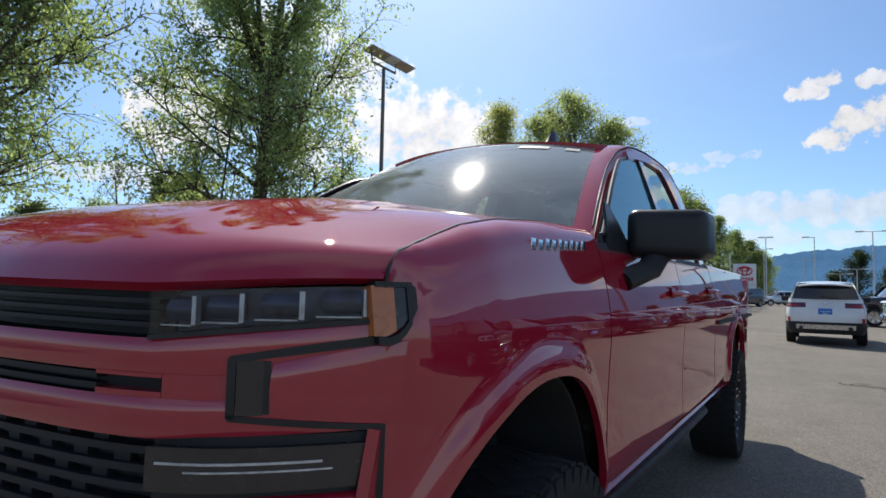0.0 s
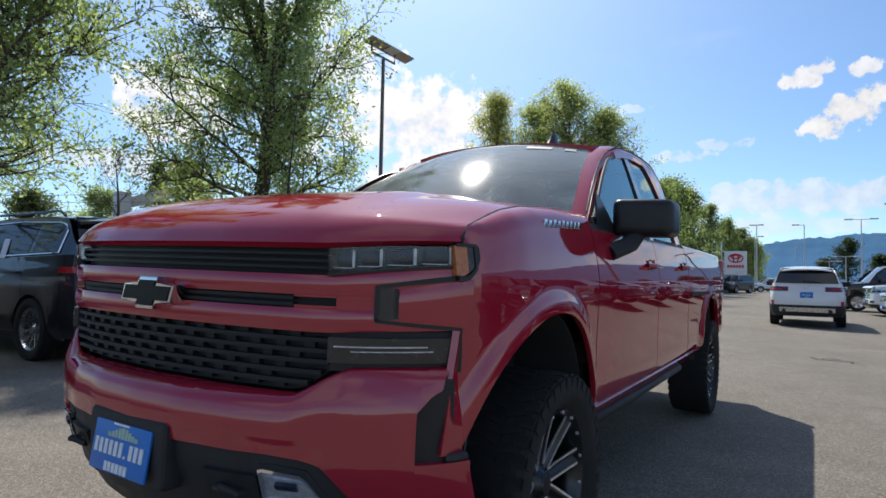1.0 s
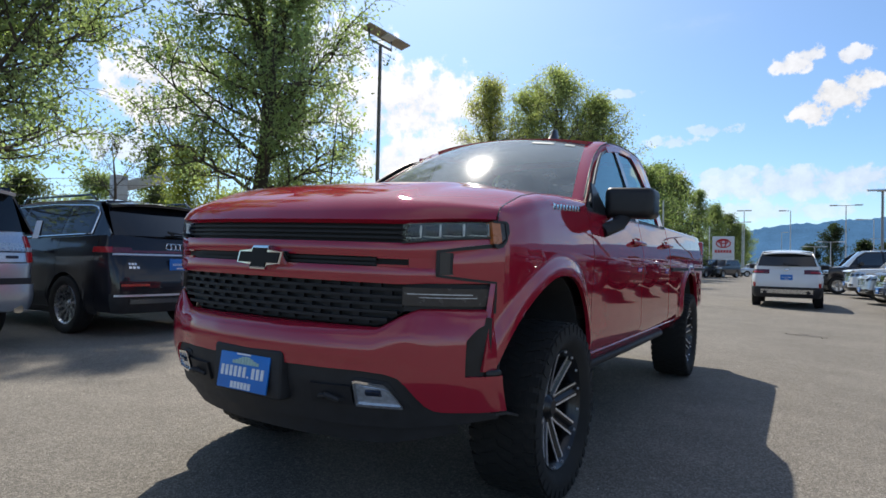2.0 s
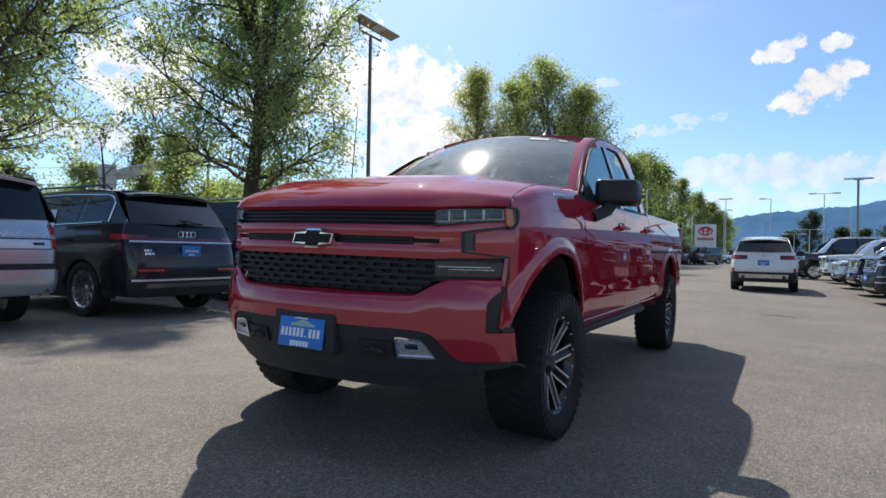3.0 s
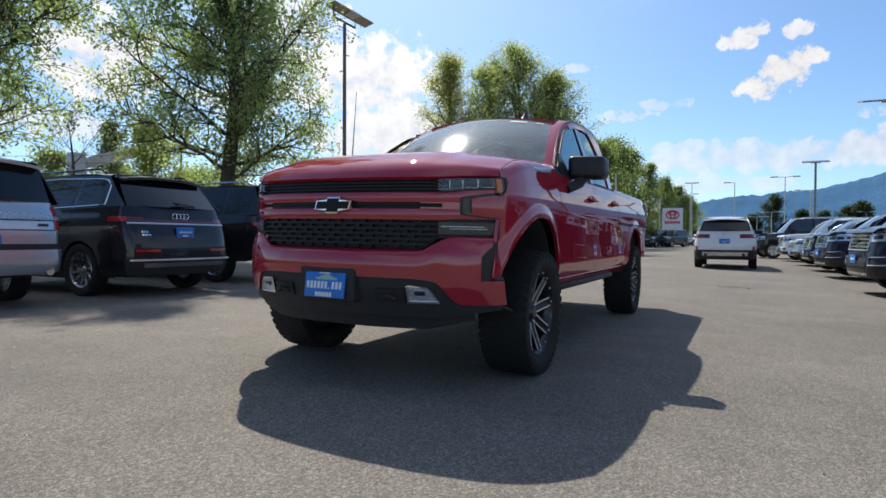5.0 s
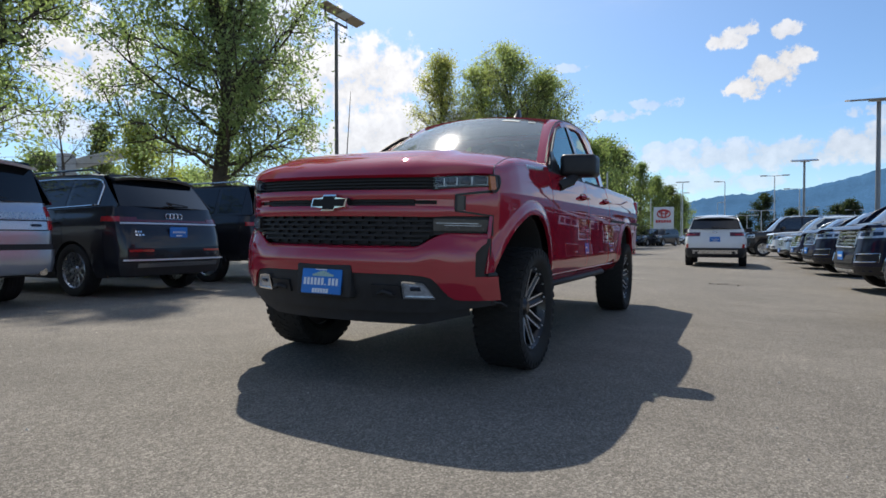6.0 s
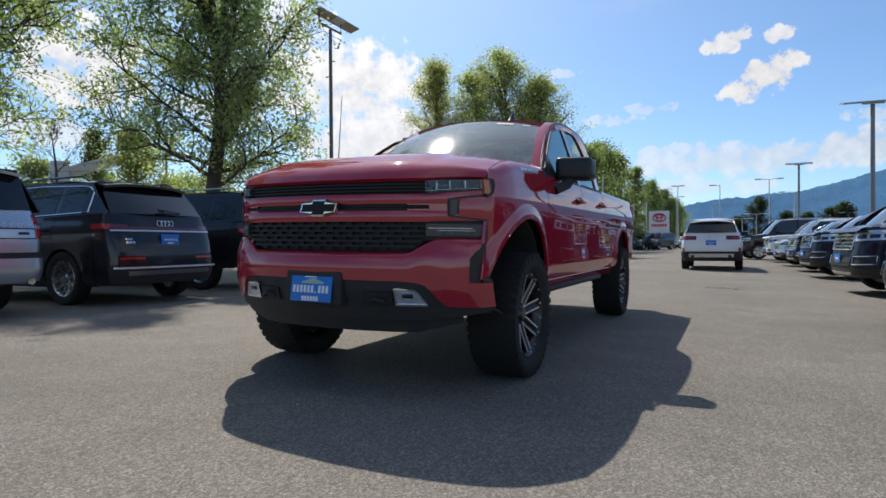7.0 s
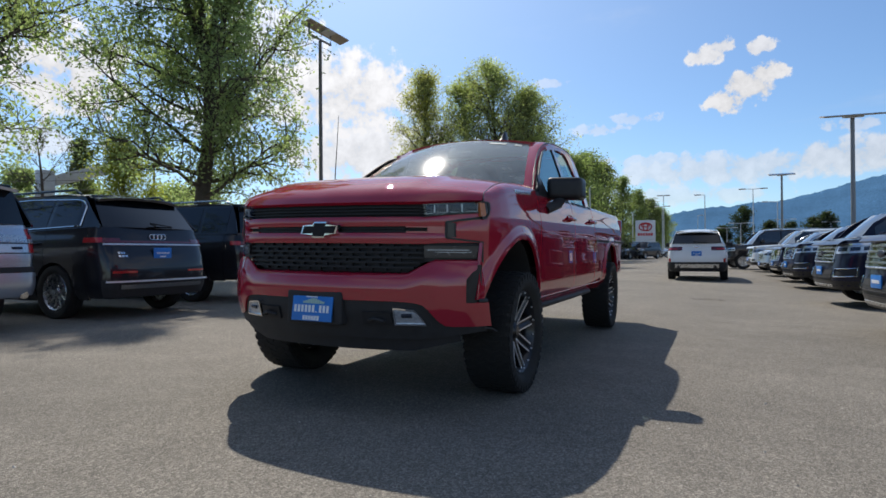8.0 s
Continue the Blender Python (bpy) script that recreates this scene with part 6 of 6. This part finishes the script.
# ---------------------------------------------------------------- trees
def foliage(name, color, light, island=.5):
    m = bpy.data.materials.new(name)
    m.use_nodes = True
    n, l = m.node_tree.nodes, m.node_tree.links
    n.clear()
    o = n.new("ShaderNodeOutputMaterial")
    geo = n.new("ShaderNodeNewGeometry")
    co = n.new("ShaderNodeTexCoord")
    nz = n.new("ShaderNodeTexNoise")
    nz.inputs["Scale"].default_value = .8
    l.new(co.outputs["Object"], nz.inputs["Vector"])
    ad = n.new("ShaderNodeMath")
    ad.operation = "ADD"
    l.new(geo.outputs["Random Per Island"], ad.inputs[0])
    l.new(nz.outputs["Fac"], ad.inputs[1])
    ra = n.new("ShaderNodeMapRange")
    ra.inputs["From Min"].default_value, ra.inputs["From Max"].default_value = .3, 1.7
    l.new(ad.outputs[0], ra.inputs["Value"])
    mx = n.new("ShaderNodeMix")
    mx.data_type = "RGBA"
    l.new(ra.outputs[0], mx.inputs["Factor"])
    mx.inputs["A"].default_value = (*color, 1)
    mx.inputs["B"].default_value = (*light, 1)
    d = n.new("ShaderNodeBsdfPrincipled")
    d.inputs["Roughness"].default_value = .45
    d.inputs["Specular IOR Level"].default_value = .35
    l.new(mx.outputs["Result"], d.inputs["Base Color"])
    t = n.new("ShaderNodeBsdfTranslucent")
    sc = n.new("ShaderNodeVectorMath")
    sc.operation = "MULTIPLY"
    sc.inputs[1].default_value = (1.55, 1.75, 1.05)
    l.new(mx.outputs["Result"], sc.inputs[0])
    l.new(sc.outputs[0], t.inputs["Color"])
    ms = n.new("ShaderNodeMixShader")
    ms.inputs[0].default_value = .68
    l.new(d.outputs[0], ms.inputs[1])
    l.new(t.outputs[0], ms.inputs[2])
    l.new(ms.outputs[0], o.inputs["Surface"])
    return m


BARK = material("bark", (0.075, 0.06, 0.045), .9, vary=.35, scale=6, bump=.8, bump_scale=18, dist=.03)
LEAF = foliage("green_leaves", (.145, .185, .10), (.35, .39, .22))
LEAF_DEEP = foliage("deep_green_leaves", (.022, .034, .020), (.045, .058, .034))
LEAF_YELLOW = foliage("yellowing_leaves", (.22, .22, .10), (.46, .42, .19))
LEAF_BRIGHT = foliage("bright_leaves", (.14, .165, .04), (.30, .29, .08))
# raised greens: sun shining through the crowns is put into the colour
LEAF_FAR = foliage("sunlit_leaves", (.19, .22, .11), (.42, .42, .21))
LEAF_ROW = foliage("cottonwood_leaves", (.11, .145, .07), (.27, .30, .14))
LEAF_DARK = foliage("dark_leaves", (.05, .068, .03), (.13, .145, .065))


def leaf_mesh(name, centres, size, rng, mat, hang=.25):
    """Many small folded leaves round the given centres, each of four corners."""
    n = len(centres)
    c = np.array(centres)
    d = rng.normal(size=(n, 3))
    d[:, 2] -= hang
    d /= np.linalg.norm(d, axis=1, keepdims=True)
    e = np.cross(d, rng.normal(size=(n, 3)))
    e /= np.maximum(np.linalg.norm(e, axis=1, keepdims=True), 1e-6)
    f = np.cross(d, e)
    ln = (size * rng.uniform(.7, 1.3, (n, 1)))
    w = ln * .28
    v = np.empty((n, 4, 3))
    v[:, 0] = c - d * ln * .5
    v[:, 1] = c + e * w + f * w * .3
    v[:, 2] = c + d * ln * .5
    v[:, 3] = c - e * w + f * w * .3
    me = bpy.data.meshes.new(name)
    me.vertices.add(n * 4)
    me.vertices.foreach_set("co", v.reshape(-1).astype(np.float32))
    me.loops.add(n * 4)
    me.loops.foreach_set("vertex_index", np.arange(n * 4, dtype=np.int32))
    me.polygons.add(n)
    me.polygons.foreach_set("loop_start", np.arange(0, n * 4, 4, dtype=np.int32))
    me.update(calc_edges=True)
    me.materials.append(mat)
    return me


def build_tree(label, x, y, height, spread_r, leaves, size, seed, mat, bare=.22, lean=(0, 0), limbs=11, columnar=0.0, gather=.34, category="tree", trunk_r=None, name="tree", taper=1.0, low=.16, fork=0.0, full=.5):
    """fork: the share of the height at which the trunk splits into rising leaders; 0 for a single stem."""
    rng = np.random.default_rng(seed)
    root = thing(name, label, category, pose(x, y, ground_z(x, y)))
    tr = trunk_r or height * .021
    bm = bmesh.new()
    trunk = []
    for k in spread(8):
        trunk.append(Vector((lean[0] * k ** 1.5 + .15 * math.sin(k * 5 + seed), lean[1] * k ** 1.5 + .15 * math.cos(k * 4 + seed), height * (fork or .92) * k)))
    tube(trunk, [tr * (1.25 if i == 0 else 1.0) * (1 - (.30 if fork else .88) * i / 8) for i in range(9)], 10, bm)
    leaders = []
    for i in range(6 if fork else 0):
        az = i * math.tau / 6 + rng.uniform(-.3, .3)
        out = spread_r * rng.uniform(.40, .95)
        leaders.append([trunk[-1] + Vector((math.cos(az) * out * k ** 1.25, math.sin(az) * out * k ** 1.25, height * (.95 - fork) * k * rng.uniform(.97, 1.03))) for k in spread(8)])
        tube(leaders[-1], [max(tr * .46 * (1 - .9 * j / 8), .012) for j in range(9)], 7, bm)
    tips = []

    def limb(start, way, length, rad, depth):
        steps = 5
        pts = [start]
        d = way.normalized()
        for i in range(steps):
            d = (d + Vector(rng.normal(size=3)) * .16 + Vector((0, 0, .06 if depth < 2 else -.05))).normalized()
            pts.append(pts[-1] + d * length / steps)
        tube(pts, [max(rad * (1 - .75 * i / steps), .005) for i in range(steps + 1)], 5 if depth < 2 else 3, bm, caps=False)
        if depth >= 2:
            tips.extend(pts[1:])
            return
        if depth == 1:
            tips.extend(pts[3:])
        for i in range(1, steps + 1):
            for _ in range(2 if depth == 0 else (2 if i < steps else 3)):
                off = Vector(rng.normal(size=3))
                off -= d * off.dot(d)
                w2 = (d * .55 + off.normalized() * .75 + Vector((0, 0, .12))).normalized()
                limb(pts[i], w2, length * rng.uniform(.34, .52), rad * .38, depth + 1)
    for i in range(limbs):
        k = bare + (1 - bare) * ((i + .5) / limbs) ** (1.25 if fork else .9)
        stem, q = trunk, k * 8
        if fork:
            stem, q = (trunk, k / fork * 8) if k < fork else (leaders[i % 6], (k - fork) / (1 - fork) * 7.6)
        at = min(int(q), 7)
        a = stem[at].lerp(stem[at + 1], min(q - at, 1))
        az = i * 2.4 + rng.uniform(-.4, .4)
        if fork and k >= fork:
            az = (i % 6) * math.tau / 6 + rng.uniform(-1.2, 1.2)
        # crown outline: widest a third of the way up
        rel = (k - bare) / (1 - bare)
        reach = spread_r * (math.sin(math.pi * min(low + (.96 - low) * rel, .98)) ** .7) * rng.uniform(.8, 1.12) * (1 - .35 * rel * taper) * (.66 if fork and k >= fork else 1)
        rise = lerp(.25, 1.3, rel) + columnar * 1.6
        limb(a, Vector((math.cos(az), math.sin(az), rise)), reach * (1 + .25 * rel), tr * .30 * (1 - .6 * rel), 0)
    part("trunk", bm, BARK, root, "", 60)
    tips = np.array([tuple(t) for t in tips])
    tips = tips[rng.random(len(tips)) < full]          # leaves sit in sprays with gaps between them
    pick = rng.integers(0, len(tips), leaves)
    centres = tips[pick] + rng.normal(size=(leaves, 3)) * gather * np.array([1, 1, .8])
    crown = new("crown", leaf_mesh("crown", centres, size, rng, mat))
    crown.parent = root
    return root


build_tree("tall leafy green tree with a dark forking trunk", -15.19, 13.69, 17.6, 4.0, 56000, .142, 3, LEAF, bare=.17, limbs=44, gather=.20, trunk_r=.31, low=.40, lean=(0, 0), taper=.4, fork=.40, full=.66)
build_tree("broad green tree with drooping outer branches", -17.06, 4.60, 16.86, 6.2, 50000, .142, 8, LEAF, bare=.21, limbs=30, gather=.20, low=.30, fork=.30)
build_tree("bright green small tree behind the parked cars", -23.13, 16.31, 6.25, 1.8, 8000, .14, 5, LEAF_BRIGHT, bare=.22, limbs=11, gather=.28)
build_tree("small grey-green tree beyond the cars", -36.81, 19.58, 6.12, 2.0, 7000, .18, 15, LEAF, bare=.2, limbs=9, gather=.3)
build_tree("dark small conifer-like tree beyond the cars", -35.07, 22.28, 8.88, 1.3, 6500, .16, 16, LEAF_DARK, bare=.15, limbs=14, gather=.2)
build_tree("bare thin tree with few leaves", -30.91, 17.25, 7.81, 2.4, 250, .2, 17, LEAF_DARK, bare=.3, limbs=7, gather=.2)
for i, (x, y, h, r, mat) in enumerate(((-61.9, 26.4, 8.2, 3.4, LEAF_DARK), (-54.8, 36.4, 7.5, 3.2, LEAF), (-43.8, 40.3, 6.8, 3, LEAF_DARK), (-74.8, 24.5, 9.5, 4, LEAF_DARK), (-37.9, 32.3, 5.7, 2.8, LEAF), (-44.7, 52.3, 6.8, 3.4, LEAF))):
    build_tree("distant green tree on the skyline", x, y, h, r, 6000, .3, 40 + i, mat, bare=.12, limbs=9, gather=.45)
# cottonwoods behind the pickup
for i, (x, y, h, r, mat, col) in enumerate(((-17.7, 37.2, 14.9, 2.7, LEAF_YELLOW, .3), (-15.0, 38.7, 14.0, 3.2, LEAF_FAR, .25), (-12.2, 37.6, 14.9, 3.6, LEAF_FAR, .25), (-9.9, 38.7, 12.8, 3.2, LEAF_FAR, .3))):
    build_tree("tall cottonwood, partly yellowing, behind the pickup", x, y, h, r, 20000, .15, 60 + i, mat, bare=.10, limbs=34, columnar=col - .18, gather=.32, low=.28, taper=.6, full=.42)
for i, (x, y, h) in enumerate(((-9.4, 50, 9.5), (-9.3, 57, 10.7), (-9.5, 67, 11.0), (-11.9, 101, 13.7), (-10.2, 106, 11.5), (-8.9, 114, 10.4), (-8.4, 130, 9.8), (-9.0, 148, 9.6))):
    build_tree("cottonwood in a row along the lot", x, y, h, 2.8, 12000, .22, 80 + i, (LEAF_ROW, LEAF_DARK)[i % 3 // 2], bare=.08, limbs=24, columnar=.12, gather=.32, low=.24, taper=.7)
for i, (x, y, h) in enumerate(((3.8, 122.0, 5.4), (6.9, 122.0, 9.2), (11.5, 122.0, 6.2), (14.6, 122.0, 6.0), (18.4, 123.0, 6.8), (20.2, 121.0, 7.6), (28.6, 122.0, 6.0), (36.6, 124.9, 5.8))):
    build_tree("small dark tree at the lot's far edge", x, y, h, h * .30, 5000, .28, 120 + i, LEAF_DEEP, bare=.10, limbs=16, gather=.32)


# ---------------------------------------------------------------- hills
def build_hills():
    # the haze of distance is put into this blue base colour
    hill = material("hazed_forest_hill", (0.062, 0.140, 0.245), .95, vary=.12, scale=.006, fleck=.22, spec=0.0)
    rng = np.random.default_rng(5)
    rows = []
    for j in range(14):
        k = j / 13
        row = []
        for i in range(420):
            az = lerp(40, -60, i / 419)
            d = lerp(1500, 2700, k)
            x, y = -math.sin(radians(az)) * d, math.cos(radians(az)) * d
            crest = curve(az, [-60.4, -30.4, -20.4, -12.4, -8.9, -5.4, -2.4, 0.6, 3.6, 6.7, 11.7, 39.7], [8.38, 7.75, 7.03, 6.23, 5.4, 4.67, 4.38, 4.1, 3.56, 2.67, 1.83, 1.83])
            z = math.tan(radians(crest)) * 2700 * smooth(k * 1.05) * (.9 + .10 * noise.noise((x * .0021, y * .0021, 1))) + 7 * k * noise.noise((x * .008, y * .008, 4)) + 7 * k * noise.noise((x * .03, y * .03, 9)) + 7 * k * noise.noise((x * .011, y * .05, 2)) + 5 * k * noise.noise((x * .09, y * .09, 6))
            row.append((x, y, z - 4))
        rows.append(row)
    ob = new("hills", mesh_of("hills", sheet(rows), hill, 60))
    tagged(ob, "long forested ridge beyond the lot, coloured with blue haze", "hills", kind="structure")


build_hills()


# ---------------------------------------------------------------- wear of the lot
CRACK = material("crumbled_asphalt", (0.095, 0.085, 0.074), 0.95, vary=0.4, scale=9, bump=0.9, bump_scale=60, dist=0.02)
STAIN = material("oil_stained_asphalt", (0.13, 0.12, 0.108), 0.6, vary=0.3, scale=12, bump=0.5, bump_scale=150, dist=0.005)


def blot(x, y, wide, deep, seed, n=30):
    """A flat patch with a torn outline, 4 mm over the ground."""
    rng = random.Random(seed)
    bm = bmesh.new()
    ring = []
    for i in range(n):
        a = math.tau * i / n
        k = rng.uniform(.62, 1.0) + .25 * math.sin(3 * a + seed)
        px, py = x + wide * k * math.cos(a), y + deep * k * math.sin(a)
        ring.append((px, py))
    top = [bm.verts.new((px, py, ground_z(px, py) + .004)) for px, py in ring]
    mid = bm.verts.new((x, y, ground_z(x, y) + .005))
    for a, b in zip(top, top[1:] + top[:1]):
        bm.faces.new((a, b, mid))
    return bm


crack = thing("broken_asphalt", "dark broken strip of crumbled asphalt in the lane", "ground", pose(0, 0, 0), "", "structure")
for i, (x, y, w, d) in enumerate(((1.82, 10.15, .07, .10), (1.93, 10.12, .06, .06), (2.03, 10.18, .09, .10), (2.14, 10.12, .06, .07), (2.24, 10.20, .06, .10), (2.05, 10.45, .10, .05))):
    part("broken_patch", blot(x, y, w, d, 3 + i), CRACK, crack)
for i in range(14):
    rng = random.Random(70 + i)
    x, y = rng.uniform(1.7, 2.4), rng.uniform(9.9, 10.5)
    s = rng.uniform(.008, .018)
    bm = bmesh.new()
    bmesh.ops.create_icosphere(bm, subdivisions=1, radius=s, matrix=Matrix.Translation((x, y, ground_z(x, y) + s * .3)) @ Matrix.Diagonal((1, .8, .6, 1)))
    part("asphalt_crumb", bm, CRACK, crack)
seam = thing("worn_seam", "faint dark seam crossing the asphalt", "ground", pose(0, 0, 0), "", "structure")
for i, (x0, y0, x1, y1, w) in enumerate(((2.9, 6.1, 4.3, 5.75, .010), (1.2, 15.2, 3.6, 14.7, .018), (-3.6, 8.0, -1.0, 8.8, .012))):
    rng = random.Random(i)
    rows = []
    for k in spread(26):
        x, y = lerp(x0, x1, k) + rng.uniform(-.03, .03), lerp(y0, y1, k) + rng.uniform(-.05, .05)
        q = w * rng.uniform(.3, 1.2)
        rows.append([(x, y - q, ground_z(x, y) + .004), (x, y + q, ground_z(x, y) + .004)])
    part("crack_line", sheet(rows), CRACK, seam)
drip = thing("oil_stain", "small dark oil drips on the asphalt", "ground", pose(0, 0, 0), "", "structure")
for i, (x, y, w) in enumerate(((0.6, 12.4, .12), (-.6, 17.5, .16), (-3.0, 10.0, .10))):
    part("oil_spot", blot(x, y, w, w * .7, 40 + i, 18), STAIN, drip)


def build_grit():
    """Small pale stone chips strewn over the lot before the pickup, thicker near the camera's way."""
    chip = material("pale_stone_chips", (0.36, 0.34, 0.30), 0.85, vary=0.2, scale=9, island=0.5)
    rng = np.random.default_rng(31)
    verts, faces = [], []
    for _ in range(1500):
        x, y = rng.uniform(-5, 5), rng.uniform(-2.3, 7) if rng.random() < .6 else rng.uniform(-2.3, 2)
        r = rng.uniform(.0018, .0045) * (2.0 if rng.random() < .06 else 1)
        a, z, n = rng.uniform(0, 6.28), ground_z(x, y), len(verts)
        for q in range(4):
            w = a + q * 1.571 + rng.uniform(-.4, .4)
            verts.append((x + r * 1.25 * math.cos(w), y + r * math.sin(w), z))
        verts.append((x + rng.uniform(-.3, .3) * r, y, z + r * rng.uniform(.6, 1.1)))
        faces += [(n + q, n + (q + 1) % 4, n + 4) for q in range(4)]
    me = bpy.data.meshes.new("grit")
    me.from_pydata(verts, [], faces)
    me.materials.append(chip)
    tagged(new("grit", me), "small pale stone chips strewn on the asphalt", "grit", kind="stuff")


build_grit()
